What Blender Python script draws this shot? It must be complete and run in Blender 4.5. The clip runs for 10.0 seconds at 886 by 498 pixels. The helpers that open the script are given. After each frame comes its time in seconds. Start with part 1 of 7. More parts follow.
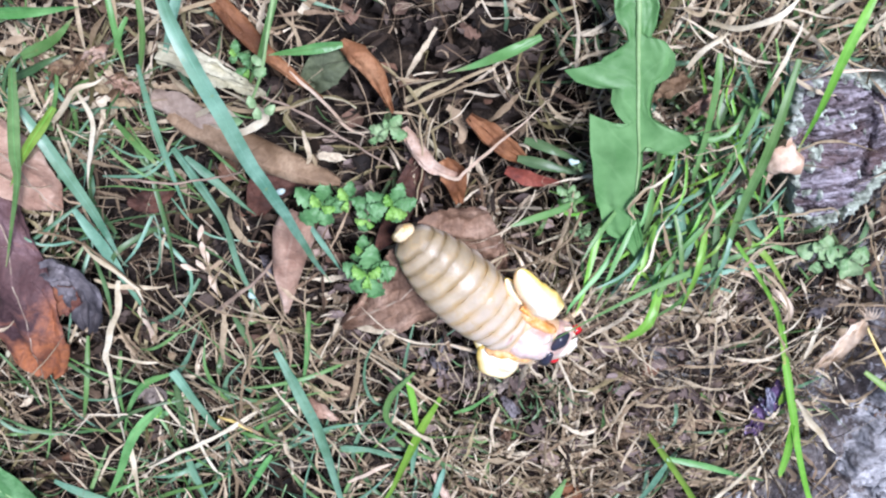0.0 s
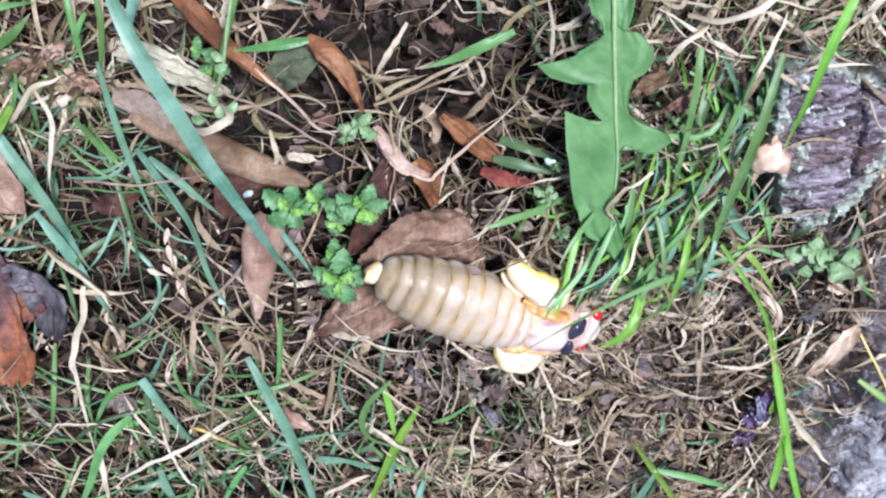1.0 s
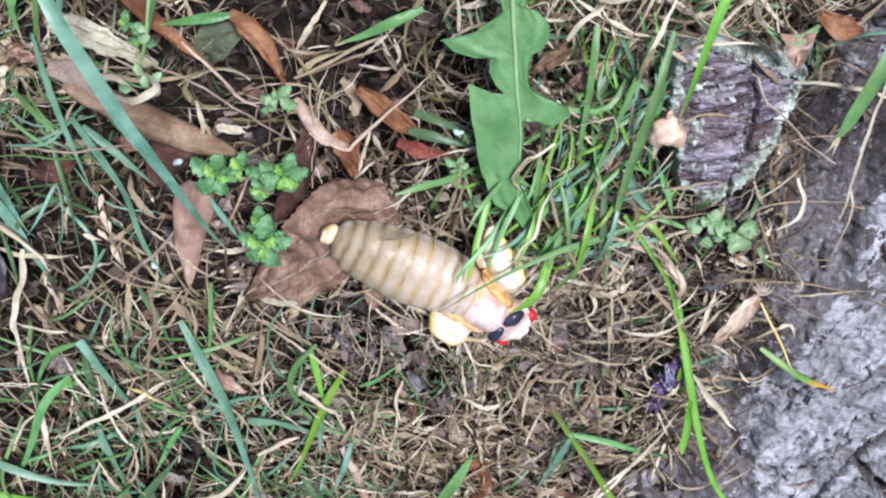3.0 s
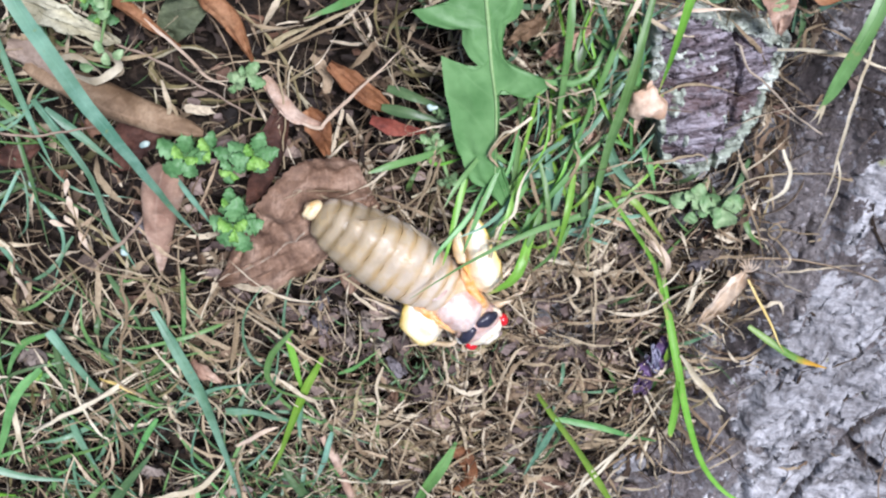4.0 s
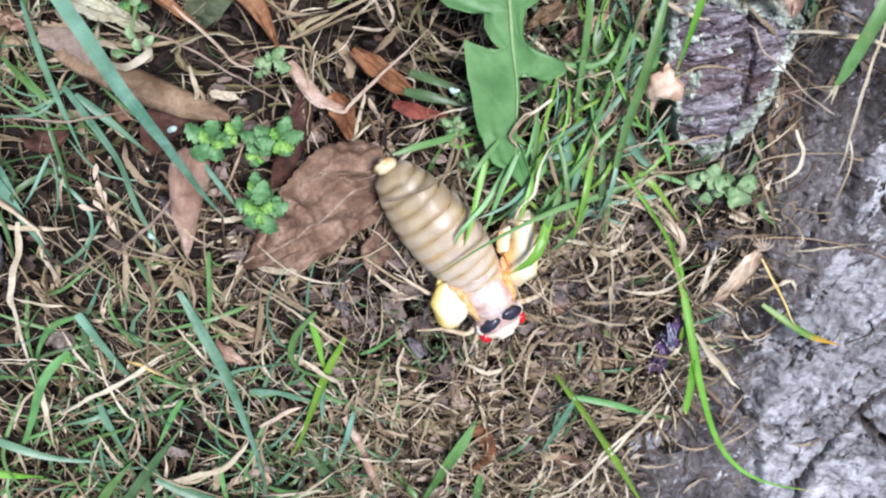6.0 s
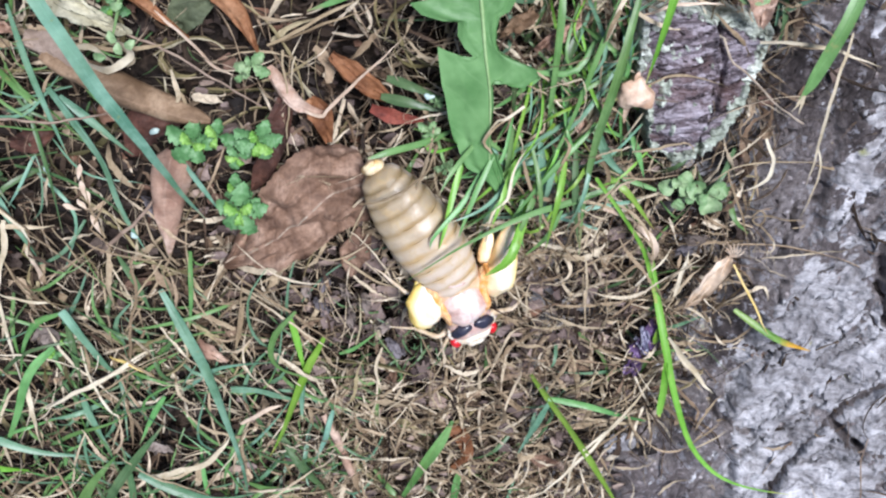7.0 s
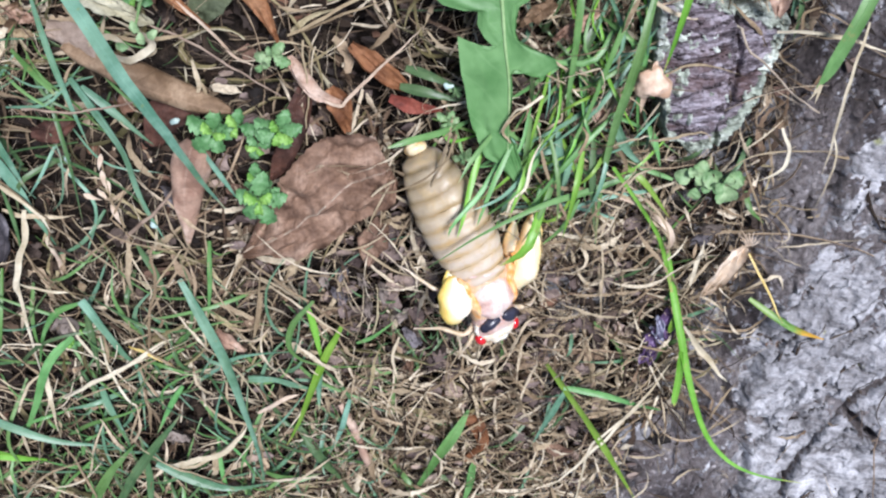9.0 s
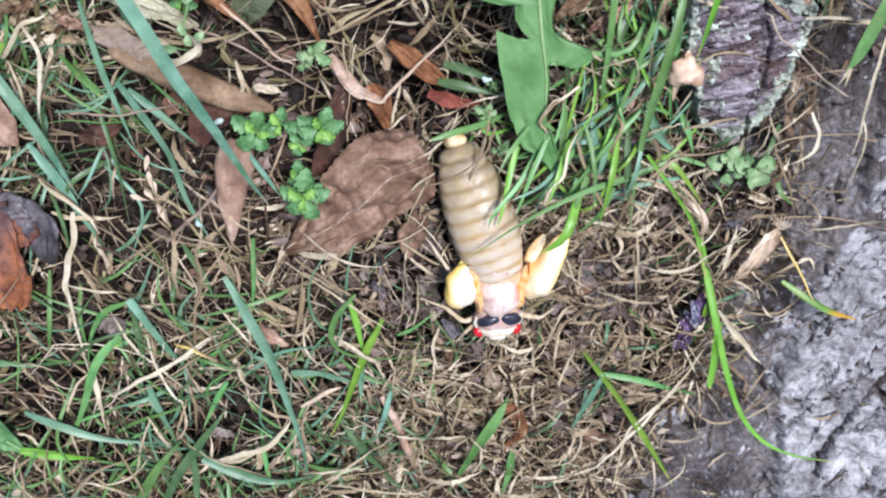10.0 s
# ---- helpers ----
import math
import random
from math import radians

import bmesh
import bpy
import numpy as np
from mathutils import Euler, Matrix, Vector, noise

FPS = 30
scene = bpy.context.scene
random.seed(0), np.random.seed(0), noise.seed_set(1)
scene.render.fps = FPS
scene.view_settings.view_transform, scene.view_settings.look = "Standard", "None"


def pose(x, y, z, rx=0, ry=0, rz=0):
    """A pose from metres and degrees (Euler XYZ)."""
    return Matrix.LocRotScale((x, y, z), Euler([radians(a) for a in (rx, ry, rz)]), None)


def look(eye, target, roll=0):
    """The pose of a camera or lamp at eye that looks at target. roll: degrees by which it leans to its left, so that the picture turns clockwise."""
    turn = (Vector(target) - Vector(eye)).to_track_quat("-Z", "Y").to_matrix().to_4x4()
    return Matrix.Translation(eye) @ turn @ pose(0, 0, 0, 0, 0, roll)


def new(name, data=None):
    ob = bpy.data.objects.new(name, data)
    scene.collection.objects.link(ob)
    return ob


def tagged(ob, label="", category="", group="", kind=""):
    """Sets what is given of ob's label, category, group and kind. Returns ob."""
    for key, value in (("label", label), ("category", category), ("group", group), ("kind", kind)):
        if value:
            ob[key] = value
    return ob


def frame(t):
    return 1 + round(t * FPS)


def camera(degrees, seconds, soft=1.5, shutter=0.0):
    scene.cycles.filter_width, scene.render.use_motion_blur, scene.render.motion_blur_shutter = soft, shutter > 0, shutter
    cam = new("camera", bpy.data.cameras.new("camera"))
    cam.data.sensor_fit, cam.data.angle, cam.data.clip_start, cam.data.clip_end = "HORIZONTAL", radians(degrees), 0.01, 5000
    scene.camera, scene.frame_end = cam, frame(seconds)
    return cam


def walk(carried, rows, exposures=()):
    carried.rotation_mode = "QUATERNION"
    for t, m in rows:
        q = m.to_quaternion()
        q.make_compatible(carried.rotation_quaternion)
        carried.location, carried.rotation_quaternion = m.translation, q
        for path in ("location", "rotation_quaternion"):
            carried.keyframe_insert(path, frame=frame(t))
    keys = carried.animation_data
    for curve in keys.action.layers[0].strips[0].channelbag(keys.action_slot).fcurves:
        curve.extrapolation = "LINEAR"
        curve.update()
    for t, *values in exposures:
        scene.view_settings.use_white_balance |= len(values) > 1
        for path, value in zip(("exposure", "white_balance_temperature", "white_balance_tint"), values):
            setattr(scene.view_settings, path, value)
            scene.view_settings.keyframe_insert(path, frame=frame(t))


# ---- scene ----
cam = camera(46.4, 10.0, soft=2.2)
METRES, EYE, TILT, LEAN, TURN = 0.096, 0.119, -118.8, 0.0, 0.0
ROWS = [
    (0.0, 0.0, 0.0, 0.0, 0.0, 0.0, -0.0),
    (0.5, 0.0083, 0.0629, -0.0303, 0.92, 0.28, 0.37),
    (1.0, 0.0488, 0.0485, -0.0064, 0.67, 0.47, 0.11),
    (1.5, 0.0833, -0.0148, -0.0637, 0.66, 0.5, -0.36),
    (2.0, 0.1217, 0.0189, -0.0028, 0.77, 0.83, -0.41),
    (2.2, 0.1241, 0.0098, -0.0449, 0.61, 0.95, -0.09),
    (3.3, 0.1715, -0.0248, -0.06, 0.59, 0.82, -0.64),
    (3.5, 0.1776, -0.0113, -0.0676, 0.75, 0.38, -0.15),
    (4.0, 0.1812, 0.0168, -0.0813, 0.33, 0.71, 0.48),
    (4.5, 0.1348, -0.0015, -0.1164, 0.72, 0.59, 0.11),
    (5.0, 0.1797, -0.0284, -0.0826, 0.6, 0.69, 0.68),
    (5.5, 0.1505, -0.0163, -0.0941, 0.3, 0.72, 0.89),
    (6.8, 0.175, -0.0273, -0.1138, 0.51, 0.26, 0.45),
    (7.0, 0.1949, -0.0407, -0.1006, 0.68, 0.57, 0.19),
    (7.5, 0.1791, -0.0415, -0.1226, 0.78, 0.15, 0.23),
    (8.0, 0.1977, -0.0473, -0.0866, 0.67, 0.28, 0.25),
    (8.5, 0.1757, -0.0462, -0.1096, 0.68, 0.33, 0.49),
    (9.0, 0.1715, -0.0517, -0.1146, 0.74, 0.52, 0.23),
    (9.5, 0.0655, -0.0303, -0.1344, 0.93, 1.99, 1.03),
    (10.0, 0.1214, -0.0873, -0.1373, 1.02, 0.92, 1.67),
]
walk(cam, [(t, pose(0, 0, EYE, TILT, LEAN, TURN) @ pose(METRES * x, METRES * y, METRES * z, 90 + pitch, roll, yaw)) for t, x, y, z, yaw, pitch, roll in ROWS],
     exposures=[(0.0, 0.42, 5640, 18.5), (2.2, 0.32, 5660, 17.5), (4.0, 0.26, 5920, 16.5), (10.0, 0.26, 5920, 15)])

# ---- light: a bright overcast sky ----
world = bpy.data.worlds.new("sky")
scene.world = world
world.use_nodes = True
wn = world.node_tree
sky = wn.nodes.new("ShaderNodeTexSky")
sky.sky_type, sky.sun_disc = "NISHITA", False
sky.sun_elevation, sky.sun_rotation = radians(62), radians(40)
sky.dust_density, sky.ozone_density = 1.5, 1.0
wn.links.new(sky.outputs[0], wn.nodes["Background"].inputs[0])
wn.nodes["Background"].inputs[1].default_value = 0.067
sun = new("sun", bpy.data.lights.new("sun", "SUN"))
sun.data.energy, sun.data.angle, sun.data.color = 4.7, radians(16), (1.0, 0.985, 0.96)
sun.matrix_world = look((0, 0, 2), (-0.55 * 2 / 1.9, -0.75 * 2 / 1.9, 0))

MM = 0.001


# ---- node helpers ----
def nd(nt, kind, ins=None, **attrs):
    node = nt.nodes.new("ShaderNode" + kind)
    for k, v in attrs.items():
        if k == "op":
            node.operation = v
        elif k == "blend":
            node.data_type, node.blend_type = "RGBA", v
        elif k == "dims":
            node.noise_dimensions = v
        elif k == "feature":
            node.feature = v
    for k, v in (ins or {}).items():
        s = node.inputs[k]
        if isinstance(v, bpy.types.NodeSocket):
            nt.links.new(v, s)
        else:
            s.default_value = v
    return node


def rgb(c):
    return (c[0], c[1], c[2], 1.0)


def mix(nt, fac, a, b, blend="MIX"):
    return nd(nt, "Mix", {0: fac, 6: a if isinstance(a, bpy.types.NodeSocket) else rgb(a), 7: b if isinstance(b, bpy.types.NodeSocket) else rgb(b)}, blend=blend).outputs[2]


def ramp(nt, fac, stops):
    node = nd(nt, "ValToRGB", {0: fac})
    els = node.color_ramp.elements
    while len(els) < len(stops):
        els.new(0.5)
    for e, (p, c) in zip(els, stops):
        e.position, e.color = p, rgb(c)
    return node.outputs[0]


def grain(nt, scale, detail=4.0, rough=0.6, vec=None, dist=0.0):
    ins = {"Scale": scale, "Detail": detail, "Roughness": rough, "Distortion": dist}
    if vec is None:
        vec = nd(nt, "TexCoord").outputs["Object"]
    ins["Vector"] = vec
    return nd(nt, "TexNoise", ins).outputs[0]


def start(name):
    m = bpy.data.materials.new(name)
    m.use_nodes = True
    m.node_tree.nodes.clear()
    return m, m.node_tree


def finish(nt, colour, rough=0.6, bump=None, strength=0.4, height=0.0003, translucent=0.0, sss=0.0, spec=0.5, coat=0.0, radius=0.002):
    ins = {"Base Color": colour if isinstance(colour, bpy.types.NodeSocket) else rgb(colour), "Roughness": rough, "Specular IOR Level": spec, "Coat Weight": coat}
    if sss:
        ins["Subsurface Weight"], ins["Subsurface Radius"], ins["Subsurface Scale"] = sss, (1.0, 0.7, 0.45), radius
    p = nd(nt, "BsdfPrincipled", ins)
    if bump is not None:
        b = nd(nt, "Bump", {"Height": bump, "Strength": strength, "Distance": height})
        nt.links.new(b.outputs[0], p.inputs["Normal"])
    shader = p.outputs[0]
    if translucent:
        tr = nd(nt, "BsdfTranslucent", {0: colour if isinstance(colour, bpy.types.NodeSocket) else rgb(colour)})
        shader = nd(nt, "MixShader", {0: translucent, 1: shader, 2: tr.outputs[0]}).outputs[0]
    nt.links.new(shader, nd(nt, "OutputMaterial").inputs[0])


def uv_of(nt):
    sep = nd(nt, "SeparateXYZ", {0: nd(nt, "TexCoord").outputs["UV"]})
    return sep.outputs[0], sep.outputs[1]


def math_node(nt, op, a, b=0.0):
    return nd(nt, "Math", {0: a, 1: b}, op=op).outputs[0]


# ---- materials ----
def grass_material(name, deep, pale, tip, rough=0.37, tip_from=0.8):
    m, nt = start(name)
    u, v = uv_of(nt)
    lines = math_node(nt, "SINE", math_node(nt, "MULTIPLY", u, 55.0))
    patch = ramp(nt, grain(nt, 260.0, 4.0), [(0.36, (0, 0, 0)), (0.62, (1, 1, 1))])
    rand = nd(nt, "ObjectInfo").outputs["Random"]
    c = mix(nt, patch, deep, pale)
    long = ramp(nt, grain(nt, 70.0, 3.0), [(0.4, (0, 0, 0)), (0.6, (1, 1, 1))])
    c = mix(nt, math_node(nt, "MULTIPLY", long, 0.5), c, [k * f for k, f in zip(deep, (1.15, 0.95, 0.55))])
    c = mix(nt, math_node(nt, "MULTIPLY", math_node(nt, "ADD", lines, 1.0), 0.08), c, pale)
    rib = math_node(nt, "LESS_THAN", math_node(nt, "ABSOLUTE", math_node(nt, "SUBTRACT", u, 0.5)), 0.06)
    c = mix(nt, math_node(nt, "MULTIPLY", rib, 0.18), c, [min(1, k * 1.5) for k in pale])
    # pale patches put the sky's sheen on the blades into the colour
    sheen = ramp(nt, grain(nt, 42.0, 2.0), [(0.5, (0, 0, 0)), (0.62, (1, 1, 1))])
    c = mix(nt, math_node(nt, "MULTIPLY", sheen, 0.2), c, [min(0.8, k * 1.35 + 0.06) for k in pale])
    worn = ramp(nt, grain(nt, 900.0, 2.0), [(0.66, (0, 0, 0)), (0.74, (1, 1, 1))])
    c = mix(nt, math_node(nt, "MULTIPLY", worn, 0.45), c, (0.34, 0.34, 0.12))
    dry = ramp(nt, math_node(nt, "ADD", v, math_node(nt, "MULTIPLY", math_node(nt, "SUBTRACT", patch, 0.5), 0.2)), [(tip_from, (0, 0, 0)), (min(0.999, tip_from + 0.16), (1, 1, 1))])
    c = mix(nt, dry, c, tip)
    hsv = nd(nt, "HueSaturation", {"Hue": math_node(nt, "ADD", math_node(nt, "MULTIPLY", rand, 0.04), 0.48), "Value": math_node(nt, "ADD", math_node(nt, "MULTIPLY", rand, 0.4), 0.8), "Color": c})
    finish(nt, hsv.outputs[0], rough, lines, 0.12, 0.00005, translucent=0.36, spec=0.6)
    return m


def dead_leaf_material(name, dark, mid, pale, vein, rough=0.6, tip=None):
    m, nt = start(name)
    u, v = uv_of(nt)
    uc = math_node(nt, "ABSOLUTE", math_node(nt, "SUBTRACT", u, 0.5))
    big = grain(nt, 130.0, 5.0, 0.65, dist=0.5)
    fine = grain(nt, 1600.0, 5.0, 0.7)
    c = ramp(nt, big, [(0.36, dark), (0.5, mid), (0.62, pale)])
    if tip:
        along = math_node(nt, "ADD", v, math_node(nt, "MULTIPLY", math_node(nt, "SUBTRACT", big, 0.5), 1.6))
        c = mix(nt, ramp(nt, along, [(0.55, (0, 0, 0)), (0.85, (0.9, 0.9, 0.9))]), c, tip)
    c = mix(nt, math_node(nt, "MULTIPLY", ramp(nt, fine, [(0.4, (0, 0, 0)), (0.65, (1, 1, 1))]), 0.45), c, dark)
    side = math_node(nt, "SINE", math_node(nt, "MULTIPLY", math_node(nt, "SUBTRACT", v, math_node(nt, "ADD", math_node(nt, "MULTIPLY", uc, 0.35), math_node(nt, "MULTIPLY", grain(nt, 180.0, 2.0), 0.09))), 52.0))
    side_line = ramp(nt, side, [(0.9, (0, 0, 0)), (0.98, (1, 1, 1))])
    c = mix(nt, math_node(nt, "MULTIPLY", math_node(nt, "MULTIPLY", side_line, big), 0.14), c, vein)
    mid_line = math_node(nt, "LESS_THAN", uc, 0.012)
    c = mix(nt, math_node(nt, "MULTIPLY", mid_line, 0.3), c, vein)
    spots = ramp(nt, grain(nt, 600.0, 1.0), [(0.7, (0, 0, 0)), (0.76, (1, 1, 1))])
    c = mix(nt, math_node(nt, "MULTIPLY", spots, 0.5), c, dark)
    h = math_node(nt, "ADD", math_node(nt, "MULTIPLY", side_line, -0.25), fine)
    finish(nt, c, rough, math_node(nt, "ADD", h, math_node(nt, "MULTIPLY", grain(nt, 500.0, 4.0), 1.5)), 0.7, 0.00035, translucent=0.1, spec=0.35)
    return m


def island_material(name, stops, rough=0.7, translucent=0.1):
    m, nt = start(name)
    rand = nd(nt, "NewGeometry").outputs["Random Per Island"]
    c = ramp(nt, rand, stops)
    fine = ramp(nt, grain(nt, 1700.0, 4.0, 0.7), [(0.35, (0, 0, 0)), (0.65, (1, 1, 1))])
    c = mix(nt, math_node(nt, "MULTIPLY", fine, 0.6), c, mix(nt, 1.0, c, (0.5, 0.44, 0.38), "MULTIPLY"))
    finish(nt, c, rough, fine, 0.4, 0.00015, translucent=translucent, spec=0.3)
    return m


def plain_material(name, a, b, scale, rough=0.5, bump=0.3, sss=0.0, fine=900.0, translucent=0.0, coat=0.0, spec=0.5, height=0.0002):
    m, nt = start(name)
    n1, n2 = grain(nt, scale, 3.0), grain(nt, fine * 1.6, 4.0, 0.65)
    c = mix(nt, ramp(nt, n1, [(0.38, (0, 0, 0)), (0.62, (1, 1, 1))]), a, b)
    c = mix(nt, math_node(nt, "MULTIPLY", ramp(nt, n2, [(0.4, (0, 0, 0)), (0.65, (1, 1, 1))]), 0.35), c, mix(nt, 1.0, c, (0.6, 0.58, 0.55), "MULTIPLY"))
    finish(nt, c, rough, n2, bump, height, sss=sss, translucent=translucent, coat=coat, spec=spec)
    return m


GRASS = {
    "teal": grass_material("teal_grass", (0.105, 0.26, 0.16), (0.29, 0.5, 0.36), (0.45, 0.45, 0.27), tip_from=0.93),
    "green": grass_material("green_grass", (0.095, 0.25, 0.065), (0.24, 0.46, 0.165), (0.48, 0.46, 0.24), tip_from=0.88),
    "lime": grass_material("lime_grass", (0.15, 0.36, 0.03), (0.29, 0.52, 0.085), (0.5, 0.5, 0.15), tip_from=0.93),
    "dark": grass_material("dark_grass", (0.06, 0.135, 0.05), (0.14, 0.24, 0.10), (0.3, 0.3, 0.16), tip_from=0.85),
    "yellow": grass_material("yellowing_grass", (0.15, 0.36, 0.06), (0.28, 0.48, 0.1), (0.8, 0.52, 0.06), tip_from=0.62),
}
LEAF = {
    "greytan": dead_leaf_material("greytan_leaf", (0.13, 0.105, 0.09), (0.26, 0.215, 0.185), (0.42, 0.35, 0.3), (0.35, 0.3, 0.26)),
    "brown": dead_leaf_material("brown_leaf", (0.095, 0.05, 0.032), (0.28, 0.173, 0.113), (0.47, 0.325, 0.235), (0.46, 0.33, 0.25)),
    "tan": dead_leaf_material("tan_leaf", (0.14, 0.085, 0.046), (0.28, 0.185, 0.108), (0.42, 0.3, 0.19), (0.4, 0.28, 0.18)),
    "orange": dead_leaf_material("orange_leaf", (0.13, 0.05, 0.02), (0.3, 0.13, 0.055), (0.44, 0.23, 0.115), (0.46, 0.28, 0.16)),
    "pinkish": dead_leaf_material("pinkish_leaf", (0.3, 0.175, 0.12), (0.49, 0.325, 0.235), (0.64, 0.49, 0.385), (0.55, 0.41, 0.32)),
    "red": dead_leaf_material("red_leaf", (0.1, 0.025, 0.018), (0.27, 0.065, 0.042), (0.4, 0.13, 0.085), (0.32, 0.12, 0.085)),
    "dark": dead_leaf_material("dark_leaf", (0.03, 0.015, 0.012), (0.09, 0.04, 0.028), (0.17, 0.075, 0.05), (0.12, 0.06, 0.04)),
    "rust": dead_leaf_material("rust_leaf", (0.05, 0.024, 0.024), (0.16, 0.062, 0.045), (0.36, 0.15, 0.08), (0.24, 0.14, 0.12)),
    "maroon": dead_leaf_material("maroon_leaf", (0.06, 0.03, 0.032), (0.135, 0.07, 0.068), (0.23, 0.14, 0.145), (0.26, 0.17, 0.16), tip=(0.42, 0.15, 0.055)),
    "parched": dead_leaf_material("parched_leaf", (0.24, 0.175, 0.13), (0.39, 0.3, 0.235), (0.5, 0.41, 0.34), (0.45, 0.36, 0.29)),
    "sheath": dead_leaf_material("pale_sheath", (0.3, 0.27, 0.17), (0.5, 0.47, 0.32), (0.66, 0.63, 0.46), (0.6, 0.58, 0.4)),
    "olive": dead_leaf_material("olive_leaf", (0.06, 0.075, 0.04), (0.13, 0.155, 0.085), (0.22, 0.25, 0.14), (0.3, 0.32, 0.2)),
    "grey": dead_leaf_material("grey_leaf", (0.05, 0.045, 0.05), (0.15, 0.135, 0.145), (0.29, 0.265, 0.28), (0.2, 0.18, 0.18)),
}
STRAW = island_material("dry_straw", [(0.0, (0.028, 0.018, 0.012)), (0.25, (0.085, 0.055, 0.035)), (0.5, (0.23, 0.158, 0.1)), (0.75, (0.52, 0.405, 0.27)), (1.0, (0.82, 0.73, 0.56))])
# straw darkened for the low layer: shade between strands put into its colour
STRAW_SHADED = island_material("shaded_straw", [(0.0, (0.016, 0.011, 0.008)), (0.4, (0.048, 0.032, 0.021)), (0.75, (0.125, 0.087, 0.056)), (1.0, (0.34, 0.265, 0.175))], 0.8, 0.05)
STRAW_OLIVE = island_material("greenish_dry_straw", [(0.0, (0.06, 0.058, 0.023)), (0.3, (0.165, 0.143, 0.063)), (0.6, (0.35, 0.3, 0.15)), (0.85, (0.53, 0.45, 0.26)), (1.0, (0.74, 0.69, 0.5))], 0.5, 0.25)
STRAW_PALE = island_material("pale_straw", [(0.0, (0.26, 0.19, 0.115)), (0.5, (0.48, 0.39, 0.255)), (1.0, (0.74, 0.66, 0.5))])
LITTER_PALE = island_material("curled_litter", [(0.0, (0.06, 0.042, 0.038)), (0.35, (0.16, 0.12, 0.108)), (0.7, (0.3, 0.235, 0.215)), (1.0, (0.48, 0.37, 0.3))])
# near-black litter: shade of the deep gaps is put into its colour
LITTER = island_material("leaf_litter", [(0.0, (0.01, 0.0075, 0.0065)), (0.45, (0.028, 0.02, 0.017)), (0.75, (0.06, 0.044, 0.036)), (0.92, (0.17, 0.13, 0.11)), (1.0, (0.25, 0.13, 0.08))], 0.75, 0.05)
STEM = plain_material("pale_stem", (0.5, 0.37, 0.26), (0.67, 0.54, 0.41), 250.0, 0.5)
def straw_material():
    m, nt = start("bleached_straw")
    rand = nd(nt, "ObjectInfo").outputs["Random"]
    n, f = grain(nt, 170.0, 3.0), ramp(nt, grain(nt, 1500.0, 4.0, 0.7), [(0.38, (0, 0, 0)), (0.64, (1, 1, 1))])
    c = ramp(nt, math_node(nt, "ADD", math_node(nt, "MULTIPLY", rand, 0.55), math_node(nt, "MULTIPLY", n, 0.5)), [(0.2, (0.2, 0.145, 0.085)), (0.5, (0.42, 0.33, 0.2)), (0.85, (0.7, 0.61, 0.44))])
    c = mix(nt, math_node(nt, "MULTIPLY", f, 0.5), c, mix(nt, 1.0, c, (0.55, 0.48, 0.4), "MULTIPLY"))
    finish(nt, c, 0.6, f, 0.4, 0.0002, translucent=0.12, spec=0.3)
    return m


STRAW_ONE = straw_material()
PALE_STRAW = plain_material("pale_dry_leaf", (0.5, 0.42, 0.27), (0.76, 0.69, 0.52), 160.0, 0.55, fine=1300.0, translucent=0.15)
DUN = plain_material("grey_brown_stem", (0.26, 0.2, 0.145), (0.46, 0.38, 0.29), 300.0, 0.6, fine=1300.0)
YELLOW_STRAW = plain_material("yellow_straw", (0.5, 0.35, 0.08), (0.7, 0.55, 0.2), 300.0, 0.5)
STALK = plain_material("brown_stalk", (0.2, 0.14, 0.1), (0.36, 0.27, 0.2), 300.0, 0.6)
WEED = plain_material("weed_leaf", (0.1, 0.25, 0.085), (0.2, 0.4, 0.17), 500.0, 0.45, 0.5, translucent=0.2, fine=1500.0)
WEED_BRIGHT = plain_material("young_weed_leaf", (0.18, 0.4, 0.07), (0.32, 0.56, 0.13), 500.0, 0.45, 0.5, translucent=0.2, fine=1500.0)
WEED_PALE = plain_material("pale_weed_leaf", (0.2, 0.36, 0.15), (0.36, 0.5, 0.26), 500.0, 0.5, 0.5, translucent=0.2, fine=1500.0)


def dandelion_material():
    m, nt = start("dandelion_leaf")
    u, v = uv_of(nt)
    uc = math_node(nt, "ABSOLUTE", math_node(nt, "SUBTRACT", u, 0.5))
    cells = nd(nt, "TexVoronoi", {"Vector": nd(nt, "TexCoord").outputs["Object"], "Scale": 700.0}, feature="DISTANCE_TO_EDGE").outputs[0]
    big = grain(nt, 120.0, 3.0)
    c = mix(nt, ramp(nt, big, [(0.38, (0, 0, 0)), (0.62, (1, 1, 1))]), (0.095, 0.235, 0.07), (0.19, 0.375, 0.14))
    net = ramp(nt, cells, [(0.0, (1, 1, 1)), (0.07, (0, 0, 0))])
    c = mix(nt, math_node(nt, "MULTIPLY", net, 0.08), c, (0.26, 0.46, 0.18))
    side = math_node(nt, "SINE", math_node(nt, "MULTIPLY", math_node(nt, "ADD", v, math_node(nt, "MULTIPLY", uc, 0.25)), 60.0))
    line = ramp(nt, side, [(0.93, (0, 0, 0)), (0.99, (1, 1, 1))])
    c = mix(nt, math_node(nt, "MULTIPLY", line, 0.1), c, (0.3, 0.5, 0.22))
    finish(nt, c, 0.52, math_node(nt, "ADD", math_node(nt, "MULTIPLY", cells, 0.5), math_node(nt, "MULTIPLY", big, 1.4)), 0.4, 0.0004, translucent=0.22, spec=0.45)
    return m


DANDELION = dandelion_material()
MIDRIB = plain_material("leaf_midrib", (0.26, 0.43, 0.16), (0.38, 0.55, 0.26), 300.0, 0.45, translucent=0.15)


